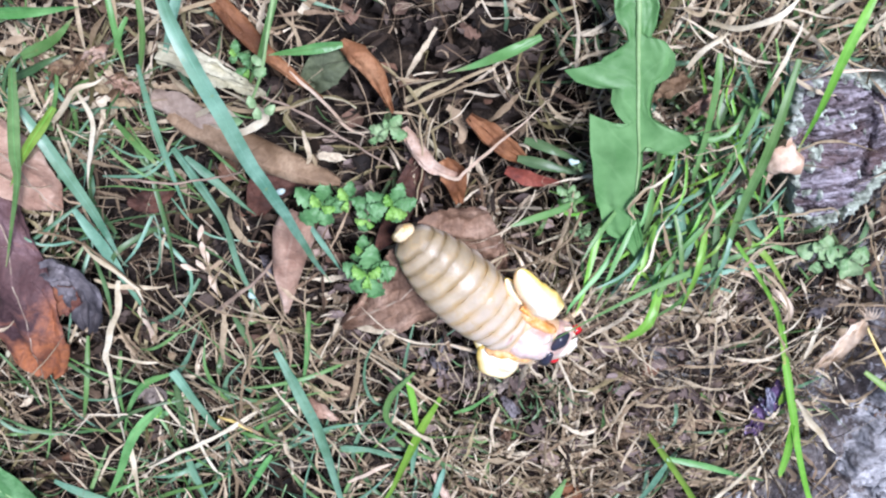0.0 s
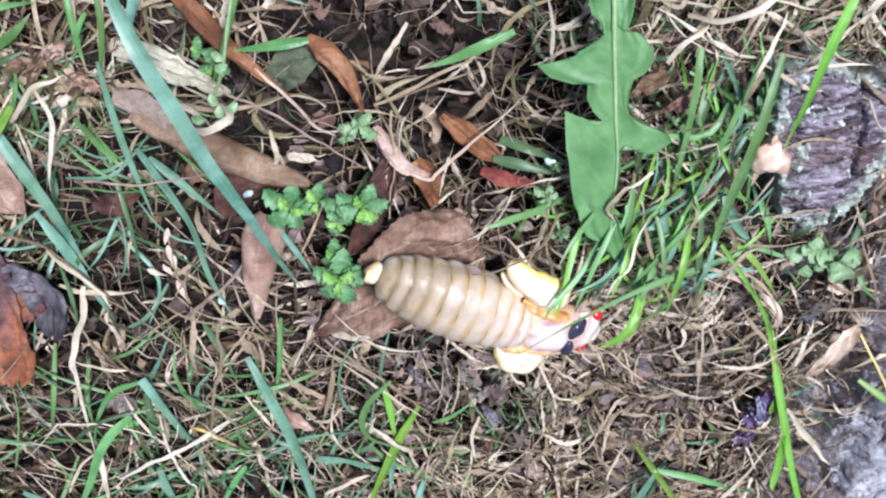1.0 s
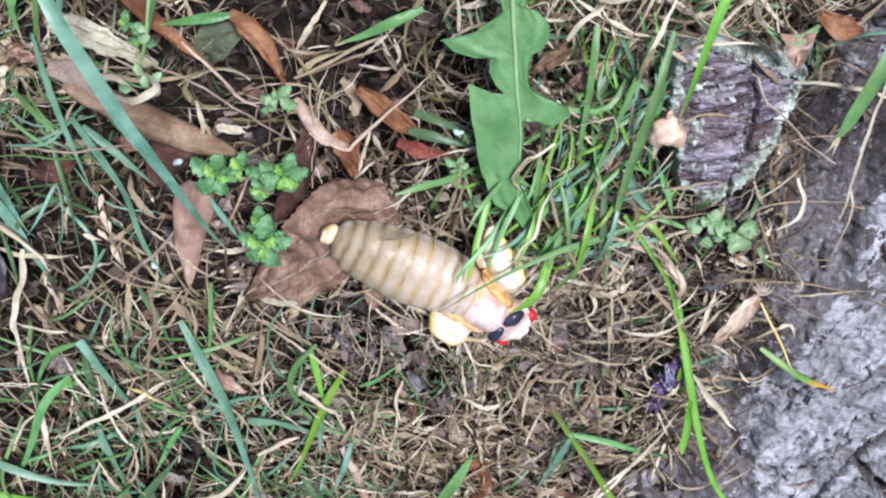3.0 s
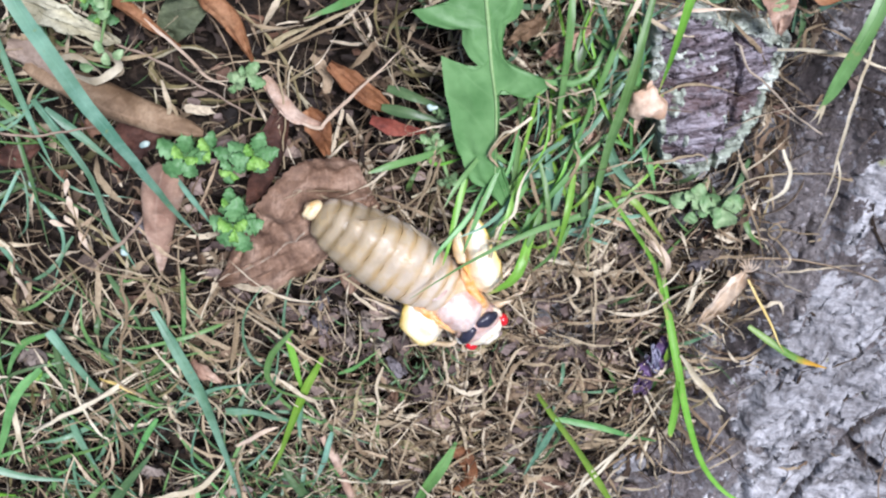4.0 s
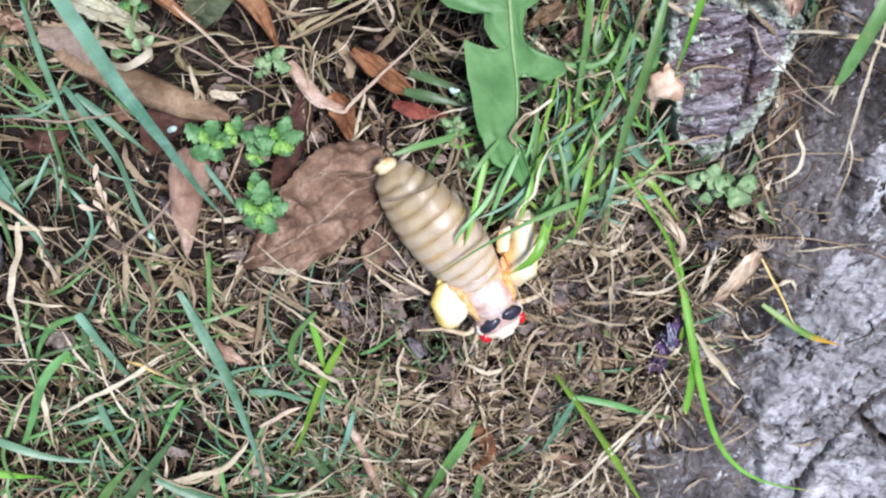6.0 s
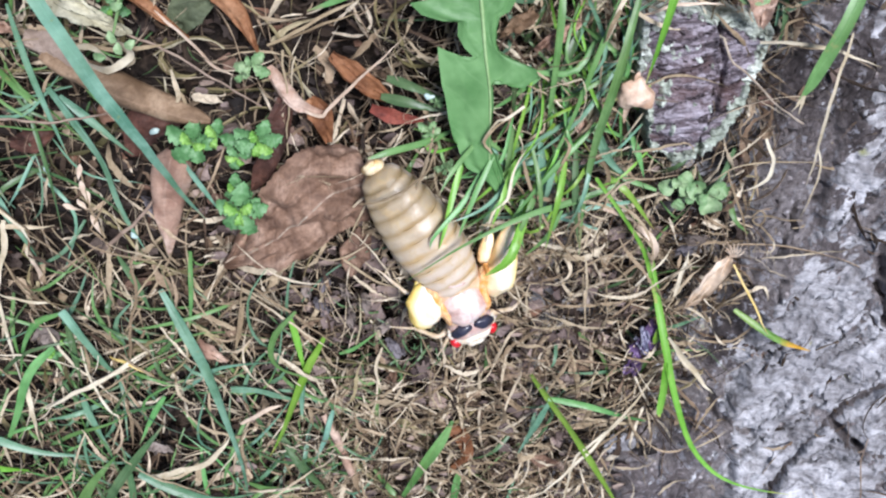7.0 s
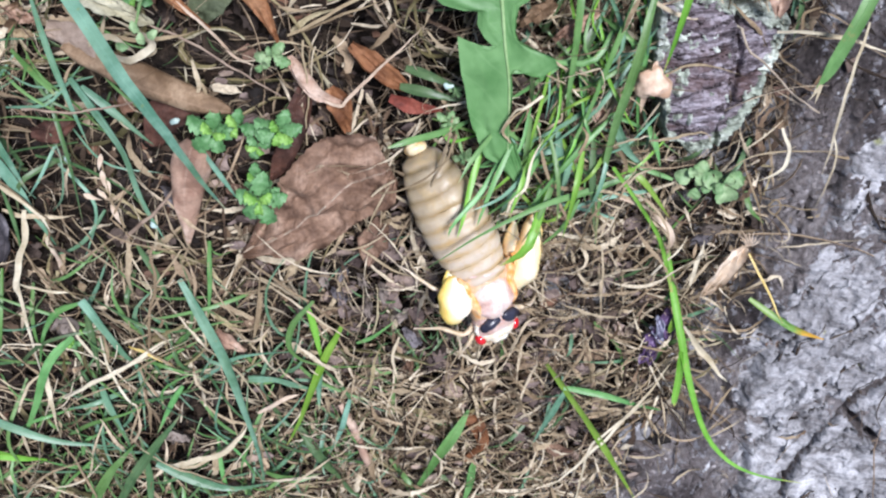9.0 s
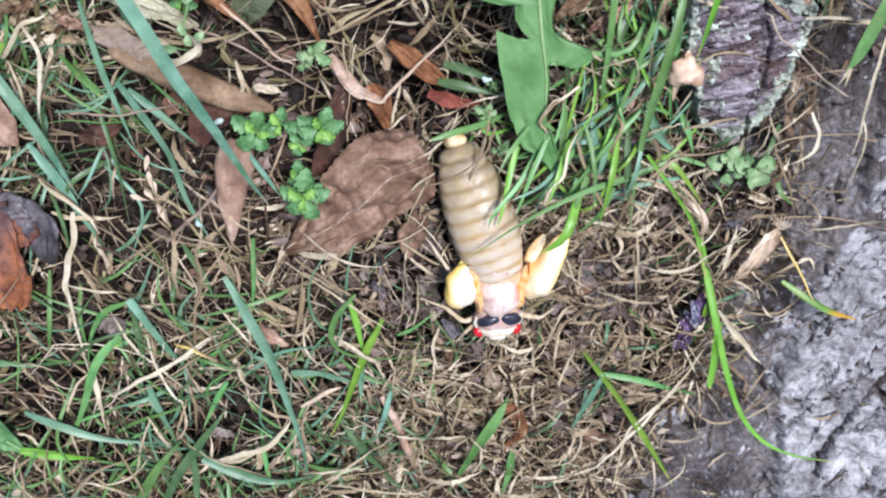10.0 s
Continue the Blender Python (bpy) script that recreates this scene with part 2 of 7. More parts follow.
def soil_material():
    m, nt = start("soil")
    a, b, c2 = grain(nt, 45.0, 6.0), grain(nt, 420.0, 6.0, 0.7), grain(nt, 2200.0, 3.0)
    c = ramp(nt, b, [(0.4, (0.006, 0.0045, 0.0035)), (0.5, (0.022, 0.016, 0.012)), (0.62, (0.075, 0.054, 0.038))])
    c = mix(nt, math_node(nt, "MULTIPLY", a, 0.5), c, (0.03, 0.023, 0.02))
    finish(nt, c, 0.9, math_node(nt, "ADD", b, math_node(nt, "MULTIPLY", c2, 0.5)), 0.8, 0.0012, spec=0.2)
    return m


def bark_material():
    m, nt = start("root_bark")
    vec = nd(nt, "Mapping", {"Vector": nd(nt, "TexCoord").outputs["Object"], "Rotation": (0, 0, radians(-35)), "Scale": (1.0, 0.45, 1.0)}).outputs[0]
    a, b = grain(nt, 110.0, 6.0, 0.7, vec, 0.6), ramp(nt, grain(nt, 1100.0, 6.0, 0.75), [(0.38, (0, 0, 0)), (0.62, (1, 1, 1))])
    c = ramp(nt, a, [(0.38, (0.14, 0.115, 0.113)), (0.5, (0.41, 0.36, 0.355)), (0.62, (0.64, 0.585, 0.58))])
    c = mix(nt, math_node(nt, "MULTIPLY", b, 0.8), c, mix(nt, 1.0, c, (0.3, 0.27, 0.26), "MULTIPLY"))
    # pale bark specks, tinted bluish white to put in glints as well
    dots = ramp(nt, grain(nt, 600.0, 4.0, 0.7), [(0.56, (0, 0, 0)), (0.62, (1, 1, 1))])
    c = mix(nt, math_node(nt, "MULTIPLY", dots, 0.75), c, (0.6, 0.6, 0.65))
    finish(nt, c, 0.62, math_node(nt, "ADD", a, b), 0.9, 0.0014, spec=0.5)
    return m


def lichen_material(name, dark, mid, pale, green):
    m, nt = start(name)
    vec = nd(nt, "Mapping", {"Vector": nd(nt, "TexCoord").outputs["Object"], "Rotation": (0, 0, radians(38)), "Scale": (0.55, 1.0, 1.0)}).outputs[0]
    big, a, b = grain(nt, 75.0, 4.0, 0.6), grain(nt, 320.0, 6.0, 0.7, vec, 0.8), grain(nt, 1500.0, 4.0, 0.7, vec)
    c = ramp(nt, a, [(0.34, dark), (0.47, mid), (0.62, pale)])
    c = mix(nt, math_node(nt, "MULTIPLY", ramp(nt, big, [(0.42, (1, 1, 1)), (0.6, (0, 0, 0))]), 0.5), c, mix(nt, 1.0, c, mid, "MULTIPLY"))
    c = mix(nt, math_node(nt, "MULTIPLY", ramp(nt, b, [(0.5, (0, 0, 0)), (0.66, (1, 1, 1))]), 0.5), c, dark)
    spot = ramp(nt, grain(nt, 140.0, 2.0), [(0.7, (0, 0, 0)), (0.74, (1, 1, 1))])
    c = mix(nt, math_node(nt, "MULTIPLY", spot, 0.7), c, green)
    finish(nt, c, 0.85, math_node(nt, "ADD", a, math_node(nt, "MULTIPLY", b, 0.4)), 0.9, 0.0012, spec=0.2)
    return m


def chip_material():
    m, nt = start("bark_chip")
    vec = nd(nt, "Mapping", {"Vector": nd(nt, "TexCoord").outputs["Object"], "Scale": (0.22, 1.0, 1.0), "Rotation": (0, 0, radians(-12))}).outputs[0]
    a, b = grain(nt, 800.0, 6.0, 0.72, vec, 0.6), grain(nt, 2200.0, 5.0, 0.7)
    c = ramp(nt, a, [(0.38, (0.03, 0.022, 0.025)), (0.49, (0.2, 0.165, 0.185)), (0.6, (0.54, 0.495, 0.55))])
    c = mix(nt, math_node(nt, "MULTIPLY", ramp(nt, b, [(0.42, (0, 0, 0)), (0.62, (1, 1, 1))]), 0.35), c, (0.06, 0.045, 0.05))
    c = mix(nt, math_node(nt, "MULTIPLY", ramp(nt, grain(nt, 130.0), [(0.5, (0, 0, 0)), (0.62, (1, 1, 1))]), 0.45), c, (0.17, 0.09, 0.075))
    finish(nt, c, 0.75, math_node(nt, "ADD", a, math_node(nt, "MULTIPLY", b, 0.3)), 0.9, 0.0012, spec=0.3)
    return m


SOIL, BARK, CHIP = soil_material(), bark_material(), chip_material()
LICHEN = lichen_material("grey_lichen", (0.14, 0.13, 0.13), (0.375, 0.37, 0.38), (0.63, 0.63, 0.65), (0.48, 0.5, 0.14))
LICHEN_GREEN = lichen_material("green_lichen", (0.16, 0.175, 0.14), (0.52, 0.57, 0.49), (0.85, 0.89, 0.82), (0.5, 0.52, 0.2))
SEED = plain_material("seed_husk", (0.52, 0.33, 0.21), (0.76, 0.58, 0.44), 400.0, 0.5, 0.5)
PURPLE = plain_material("dried_purple_petal", (0.03, 0.014, 0.045), (0.19, 0.12, 0.25), 500.0, 0.5, 0.5)
LILAC = plain_material("faded_lilac_petal", (0.34, 0.33, 0.45), (0.6, 0.62, 0.72), 600.0, 0.5, 0.4, translucent=0.15)
FLUFF = plain_material("pale_fleck", (0.33, 0.47, 0.43), (0.52, 0.64, 0.59), 700.0, 0.6)
SPIKE = plain_material("pale_spikelet", (0.6, 0.46, 0.32), (0.75, 0.62, 0.48), 400.0, 0.55, translucent=0.15)


def abdomen_material():
    m, nt = start("cicada_abdomen")
    u, v = uv_of(nt)
    n, f = grain(nt, 240.0, 3.0), grain(nt, 1600.0, 3.0)
    n = ramp(nt, n, [(0.38, (0, 0, 0)), (0.62, (1, 1, 1))])
    along = math_node(nt, "MULTIPLY", nd(nt, "SeparateXYZ", {0: nd(nt, "TexCoord").outputs["Object"]}).outputs[0], -55.0)
    c = mix(nt, n, (0.27, 0.2, 0.105), (0.44, 0.352, 0.22))
    c = mix(nt, ramp(nt, along, [(0.0, (0.85, 0.85, 0.85)), (0.6, (0, 0, 0))]), c, (0.6, 0.505, 0.4))
    c = mix(nt, ramp(nt, along, [(0.5, (0, 0, 0)), (0.95, (0.65, 0.65, 0.65))]), c, (0.25, 0.18, 0.08))
    # whiter low flanks: light on the abdomen's side put into the colour
    low = math_node(nt, "MULTIPLY", nd(nt, "SeparateXYZ", {0: nd(nt, "TexCoord").outputs["Object"]}).outputs[2], -300.0)
    c = mix(nt, ramp(nt, low, [(0.0, (0.15, 0.15, 0.15)), (0.4, (0.85, 0.85, 0.85))]), c, (0.74, 0.67, 0.59))
    blot = ramp(nt, grain(nt, 420.0, 4.0, 0.65), [(0.5, (0, 0, 0)), (0.62, (1, 1, 1))])
    c = mix(nt, math_node(nt, "MULTIPLY", blot, 0.4), c, (0.46, 0.33, 0.15))
    rim = ramp(nt, v, [(0.0, (1, 1, 1)), (0.16, (1, 1, 1)), (0.4, (0, 0, 0)), (0.7, (0, 0, 0)), (1.0, (0.9, 0.9, 0.9))])
    c = mix(nt, math_node(nt, "MULTIPLY", rim, math_node(nt, "ADD", math_node(nt, "MULTIPLY", n, 0.5), 0.4)), c, mix(nt, ramp(nt, along, [(0.35, (0, 0, 0)), (0.8, (1, 1, 1))]), (0.45, 0.3, 0.125), (0.17, 0.115, 0.045)))
    finish(nt, c, 0.42, math_node(nt, "ADD", f, math_node(nt, "MULTIPLY", blot, 0.5)), 0.4, 0.00012, sss=0.2, radius=0.001)
    return m


def bud_material():
    m, nt = start("cicada_wing_bud")
    u, v = uv_of(nt)
    n, f = ramp(nt, grain(nt, 330.0, 4.0), [(0.36, (0, 0, 0)), (0.64, (1, 1, 1))]), grain(nt, 1500.0, 3.0)
    outer = math_node(nt, "COSINE", math_node(nt, "MULTIPLY", u, 2 * math.pi))
    c = mix(nt, n, (0.86, 0.72, 0.44), (0.92, 0.86, 0.7))
    margin = ramp(nt, math_node(nt, "ADD", outer, math_node(nt, "MULTIPLY", math_node(nt, "SUBTRACT", n, 0.5), 0.3)), [(0.45, (0, 0, 0)), (0.98, (1, 1, 1))])
    c = mix(nt, math_node(nt, "MULTIPLY", margin, 0.9), c, (0.88, 0.62, 0.1))
    inner = ramp(nt, math_node(nt, "MULTIPLY", outer, -1.0), [(0.45, (0, 0, 0)), (0.95, (1, 1, 1))])
    c = mix(nt, math_node(nt, "MULTIPLY", inner, 0.7), c, (0.85, 0.46, 0.1))
    finish(nt, c, 0.42, math_node(nt, "ADD", f, n), 0.4, 0.0003, sss=0.2, radius=0.0012)
    return m


CIC = {
    "abdomen": abdomen_material(),
    "cream": plain_material("cicada_cream", (0.57, 0.36, 0.3), (0.84, 0.7, 0.63), 330.0, 0.34, 0.35, sss=0.3),
    "peach": plain_material("cicada_peach", (0.7, 0.42, 0.22), (0.78, 0.58, 0.4), 300.0, 0.4, 0.25, sss=0.3),
    "white": plain_material("cicada_head", (0.78, 0.62, 0.42), (0.88, 0.8, 0.66), 400.0, 0.38, 0.15, sss=0.3),
    "tail": plain_material("cicada_tail", (0.66, 0.42, 0.16), (0.8, 0.66, 0.42), 500.0, 0.45, 0.3, sss=0.2),
    "orange": plain_material("cicada_orange", (0.78, 0.32, 0.06), (0.8, 0.55, 0.32), 500.0, 0.42, 0.2, sss=0.3),
    "yellow": bud_material(),
    "black": plain_material("cicada_black", (0.012, 0.012, 0.022), (0.035, 0.035, 0.055), 500.0, 0.3, 0.2),
    "red": plain_material("cicada_eye", (0.5, 0.008, 0.012), (0.62, 0.025, 0.03), 600.0, 0.2, 0.05, coat=0.5),
    "leg": plain_material("cicada_leg", (0.56, 0.42, 0.26), (0.74, 0.6, 0.44), 500.0, 0.4, 0.15, sss=0.2),
}


# ---- mesh helpers (arguments in millimetres) ----
def spline(pts, n):
    p = [Vector(q) for q in pts]
    p = [2 * p[0] - p[1]] + p + [2 * p[-1] - p[-2]]
    out = []
    k = len(p) - 3
    for i in range(n + 1):
        s = i / n * k
        j = min(int(s), k - 1)
        f = s - j
        a, b, c, d = p[j:j + 4]
        out.append(0.5 * (2 * b + (c - a) * f + (2 * a - 5 * b + 4 * c - d) * f * f + (3 * b - a - 3 * c + d) * f ** 3))
    return out


def part(name, bm, material, parent=None, label=""):
    me = bpy.data.meshes.new(name)
    bm.normal_update()
    bm.to_mesh(me)
    bm.free()
    me.materials.append(material)
    me.shade_smooth()
    me.set_sharp_from_angle(angle=radians(48))
    ob = new(name, me)
    ob.parent = parent
    if label:
        ob["label"] = label
    return ob


def raw(name, verts, faces, material, parent=None, label="", smooth=True, sharp=70):
    me = bpy.data.meshes.new(name)
    me.from_pydata(verts, [], faces)
    me.materials.append(material)
    if smooth:
        me.shade_smooth()
        me.set_sharp_from_angle(angle=radians(sharp))
    ob = new(name, me)
    ob.parent = parent
    if label:
        ob["label"] = label
    return ob


def ribbon(pts, width, n=14, base=0.6, tip=0.06, taper=0.6, fold=0.24, thick=0.06, bank=0.0, bm=None, rough=0.05):
    """A grass blade: a folded, tapering strip with a thickness, along a curve."""
    bm = bm or bmesh.new()
    uv = bm.loops.layers.uv.verify()
    line = spline(pts, n)
    rings = []
    for i, c in enumerate(line):
        s = i / n
        t = (line[min(i + 1, n)] - line[max(i - 1, 0)]).normalized()
        side = t.cross(Vector((0, 0, 1)))
        side = side.normalized() if side.length > 1e-4 else Vector((1, 0, 0))
        sway = bank + 26 * math.sin(3.4 * s + 1.7 * line[0].x) + 14 * noise.noise(Vector((line[0].y, 3.0 * s, 1.0)))
        side = (Matrix.Rotation(radians(sway), 3, t) @ side)
        up = side.cross(t)
        w = 0.85 * width * min(1.0, base + (1 - base) * s / 0.2) * (1 if s < 1 - taper else max(tip, ((1 - s) / taper) ** 0.75)) / 2
        if rough:
            c = c + side * rough * width * noise.noise(Vector((c.x * 0.35, c.y * 0.35, 3.0))) + Vector((0, 0, rough * 0.5 * noise.noise(Vector((c.x * 0.5, c.y * 0.5, 9.0)))))
            w *= 1 + 0.5 * rough * noise.noise(Vector((c.x * 0.8, c.y * 0.8, 6.0)))
        rings.append([bm.verts.new(q * MM) for q in (c - side * w + up * w * fold * 2, c + up * thick / 2, c + side * w + up * w * fold * 2, c - up * thick / 2)])
    us = (0.0, 0.5, 1.0, 0.5)
    for i in range(n):
        for k in range(4):
            f = bm.faces.new((rings[i][k], rings[i][(k + 1) % 4], rings[i + 1][(k + 1) % 4], rings[i + 1][k]))
            for loop, uu, vv in zip(f.loops, (us[k], us[(k + 1) % 4], us[(k + 1) % 4], us[k]), (i, i, i + 1, i + 1)):
                loop[uv].uv = (uu, vv / n)
    bm.faces.new(rings[0][::-1])
    bm.faces.new(rings[-1])
    return bm


def rod(pts, radius, n=14, sides=6, tip=0.6, bm=None, kink=0.0):
    """A round tapering stem along a curve."""
    bm = bm or bmesh.new()
    line = spline(pts, n)
    rings = []
    for i, c in enumerate(line):
        t = (line[min(i + 1, n)] - line[max(i - 1, 0)]).normalized()
        side = t.cross(Vector((0.02, 0.03, 1))).normalized()
        up = side.cross(t)
        c = c + kink * Vector((noise.noise(c * 0.45), noise.noise(c * 0.45 + Vector((7, 3, 1))), 0.5 * noise.noise(c * 0.4)))
        r = radius * (1 + (tip - 1) * i / n) * (1 + 0.12 * math.sin(i * 1.7) + kink * 0.3 * noise.noise(c * 1.3))
        rings.append([bm.verts.new((c + r * (side * math.cos(a) + up * math.sin(a))) * MM) for a in (2 * math.pi * k / sides for k in range(sides))])
    for i in range(n):
        for k in range(sides):
            bm.faces.new((rings[i][k], rings[i][(k + 1) % sides], rings[i + 1][(k + 1) % sides], rings[i + 1][k]))
    bm.faces.new(rings[0][::-1])
    bm.faces.new(rings[-1])
    return bm


def lamina(pts, widths, n=24, across=12, cup=0.0, ruffle=0.0, thick=0.15, bank=0.0, tooth=0.0, teeth=20, seed=0.0, roll=0.0, edges=None):
    """A leaf blade along a curve. widths: (share of length, left width, right width). cup lifts both edges, roll curls them over. edges: for a lobed leaf,
    in place of widths, two margins of (share of length, width, how far the margin is drawn towards the tip)."""
    bm = bmesh.new()
    uv = bm.loops.layers.uv.verify()
    line = spline(pts, n)
    left, right = edges or [[(w[0], w[k], 0.0) for w in widths] for k in (1, 2)]
    top, bottom = [], []
    for i, c in enumerate(line):
        s = i / n
        t = (line[min(i + 1, n)] - line[max(i - 1, 0)]).normalized()
        side = t.cross(Vector((0, 0, 1))).normalized()
        side = Matrix.Rotation(radians(bank), 3, t) @ side
        up = side.cross(t)
        (wl, dl), (wr, dr) = [[float(np.interp(s, [e[0] for e in m], [e[k] for e in m])) for k in (1, 2)] for m in (left, right)]
        if tooth:
            z = (s * teeth) % 1.0
            wl, wr = wl * (1 - tooth * z), wr * (1 - tooth * z)
        row_t, row_b = [], []
        for k in range(across + 1):
            u = 2 * k / across - 1
            w = wl if u < 0 else wr
            if roll:
                a = u * radians(roll)
                r = w / max(0.3, abs(radians(roll)))
                q = c + side * r * math.sin(abs(a)) * math.copysign(1, u) + up * r * (1 - math.cos(a)) * math.copysign(1, roll)
            else:
                q = c + side * u * w + up * cup * w * u * u
            q = q + t * abs(u) ** 1.6 * (dl if u < 0 else dr)
            ease = min(1.0, abs(u) * 1.6) if edges else 1.0
            q = q + up * ease * ruffle * noise.noise(Vector((s * 5 + seed, u * 2.2, seed * 3.1))) + up * ease * ruffle * 0.4 * noise.noise(Vector((s * 14 + seed, u * 5, seed)))
            row_t.append(bm.verts.new((q + up * thick / 2) * MM))
            row_b.append(bm.verts.new((q - up * thick / 2) * MM))
        top.append(row_t)
        bottom.append(row_b)

    def quad(vs, uvs):
        f = bm.faces.new(vs)
        for loop, c in zip(f.loops, uvs):
            loop[uv].uv = c

    for i in range(n):
        for k in range(across):
            cs = [(k / across, i / n), ((k + 1) / across, i / n), ((k + 1) / across, (i + 1) / n), (k / across, (i + 1) / n)]
            quad((top[i][k], top[i][k + 1], top[i + 1][k + 1], top[i + 1][k]), cs)
            quad((bottom[i + 1][k], bottom[i + 1][k + 1], bottom[i][k + 1], bottom[i][k]), [cs[3], cs[2], cs[1], cs[0]])
        for k, o in ((0, 0.0), (across, 1.0)):
            quad((top[i][k], top[i + 1][k], bottom[i + 1][k], bottom[i][k]), [(o, i / n), (o, (i + 1) / n), (o, (i + 1) / n), (o, i / n)])
    for i in (0, n):
        for k in range(across):
            quad((top[i][k], top[i][k + 1], bottom[i][k + 1], bottom[i][k]), [(k / across, i / n)] * 4)
    return bm


def loft(rings, sides=24, bm=None, flat=2.4, wobble=0.0, seed=0.0):
    """A body of rounded cross-sections: (x, y, z, half width, half height) along x."""
    bm = bm or bmesh.new()
    uv = bm.loops.layers.uv.verify()
    loops = []
    for x, y, z, w, h in rings:
        ring = []
        for k in range(sides):
            a = 2 * math.pi * k / sides
            c, s = math.cos(a), math.sin(a)
            q = Vector((x, y + w * math.copysign(abs(c) ** (2 / flat), c), z + h * math.copysign(abs(s) ** (2 / flat), s)))
            if wobble:
                q += wobble * noise.noise_vector(q * 0.6 + Vector((seed, 0, 0)))
            ring.append(bm.verts.new(q * MM))
        loops.append(ring)
    n = len(rings) - 1
    for i in range(n):
        for k in range(sides):
            f = bm.faces.new((loops[i][k], loops[i + 1][k], loops[i + 1][(k + 1) % sides], loops[i][(k + 1) % sides]))
            for loop, c in zip(f.loops, ((k / sides, i / n), (k / sides, (i + 1) / n), ((k + 1) / sides, (i + 1) / n), ((k + 1) / sides, i / n))):
                loop[uv].uv = c
    bm.faces.new(loops[0])
    bm.faces.new(loops[-1][::-1])
    return bm


def egg(centre, size, turn=(0, 0, 0), bump=0.0, freq=0.5, seed=0.0, levels=3, bm=None):
    """A lumpy ellipsoid."""
    bm = bm or bmesh.new()
    made = bmesh.ops.create_icosphere(bm, subdivisions=levels, radius=1.0)["verts"]
    r = Euler([radians(a) for a in turn]).to_matrix()
    for v in made:
        d = v.co.normalized()
        q = Vector((d.x * size[0], d.y * size[1], d.z * size[2]))
        q += d * bump * noise.noise(q * freq + Vector((seed, seed, 0)))
        v.co = (Vector(centre) + r @ q) * MM
    return bm


# ---- smooth random fields on a plane ----
def field(x, y, cell, octaves=4, seed=0, gain=0.5):
    out, amp, total = np.zeros_like(x), 1.0, 0.0
    for o in range(octaves):
        g = np.random.default_rng(seed + 31 * o).random((256, 256))
        u, v = x / cell + 1000.3, y / cell + 1000.7
        i, j = np.floor(u).astype(int), np.floor(v).astype(int)
        fu, fv = u - i, v - j
        fu, fv = fu * fu * (3 - 2 * fu), fv * fv * (3 - 2 * fv)
        a, b = g[i % 256, j % 256], g[(i + 1) % 256, j % 256]
        c, d = g[i % 256, (j + 1) % 256], g[(i + 1) % 256, (j + 1) % 256]
        out += amp * ((a * (1 - fu) + b * fu) * (1 - fv) + (c * (1 - fu) + d * fu) * fv)
        total += amp
        amp *= gain
        cell = cell / 2
    return out / total


def smooth(a, b, x):
    t = np.clip((x - a) / (b - a), 0, 1)
    return t * t * (3 - 2 * t)


def sheet(name, xs, ys, zs, keep, material, parent=None, label=""):
    """A mesh from heights over a grid, in millimetres, where keep is true."""
    ny, nx = zs.shape
    gx, gy = np.meshgrid(xs, ys)
    verts = np.stack([gx, gy, zs], -1).reshape(-1, 3) * MM
    idx = np.arange(ny * nx).reshape(ny, nx)
    quads = np.stack([idx[:-1, :-1], idx[:-1, 1:], idx[1:, 1:], idx[1:, :-1]], -1).reshape(-1, 4)
    ok = (keep[:-1, :-1] | keep[:-1, 1:] | keep[1:, 1:] | keep[1:, :-1]).reshape(-1)
    quads = quads[ok]
    used, back = np.unique(quads, return_inverse=True)
    return raw(name, verts[used].tolist(), back.reshape(-1, 4).tolist(), material, parent, label)


# ---- ground ----
core = np.arange(-150, 151, 1.5)
outer = 150 * 1.28 ** np.arange(1, 25)
gx = np.concatenate([-outer[::-1], core, outer]) + 10
gy = np.concatenate([-outer[::-1], core, outer]) - 75
GX, GY = np.meshgrid(gx, gy)
gz = -12.0 + 2.6 * (field(GX, GY, 14, 4, 3) - 0.5) * 2 + np.where(np.hypot(GX, GY) > 300, 20 * (field(GX, GY, 900, 3, 5) - 0.5), 0)
ground = sheet("ground", gx, gy, gz, np.ones_like(gz, bool), SOIL)
tagged(ground, "dark crumbly soil under dry grass thatch", "ground", kind="structure")

# ---- tree root with bark, beside the grass ----
EDGE = [(66.0, -28.0), (60.5, -44.0), (59.0, -54.0), (58.0, -64.7), (58.0, -78.0), (53.5, -93.5), (49.5, -103.0), (43.0, -110.5), (40.5, -121.0), (35.6, -150.0)]
CRUST = [(80.0, -30.0), (76.0, -49.0), (68.0, -55.0), (68.6, -66.0), (67.6, -75.0), (63.5, -84.0), (62.0, -94.0), (60.5, -106.0), (61.5, -119.0), (60.0, -150.0)]


def beyond(x, y, line):
    """How far past a line a place lies, in millimetres (negative on its near side)."""
    best, sign = np.full(np.shape(x), 1e9), np.ones(np.shape(x))
    for (ax, ay), (bx, by) in zip(line, line[1:]):
        dx, dy = bx - ax, by - ay
        t = np.clip(((x - ax) * dx + (y - ay) * dy) / (dx * dx + dy * dy), 0, 1)
        d = np.hypot(x - ax - t * dx, y - ay - t * dy)
        s = np.where(dx * (y - ay) - dy * (x - ax) > 0, 1.0, -1.0)
        near = d < best
        best, sign = np.where(near, d, best), np.where(near, s, sign)
    return best * sign


def inside_root(x, y):
    return beyond(x, y, EDGE)


def terraces(n, steps, edge=0.2):
    """Heights cut into flat flakes with steep rims."""
    k = n * steps
    base = np.floor(k)
    return (base + smooth(0, edge, k - base)) / steps


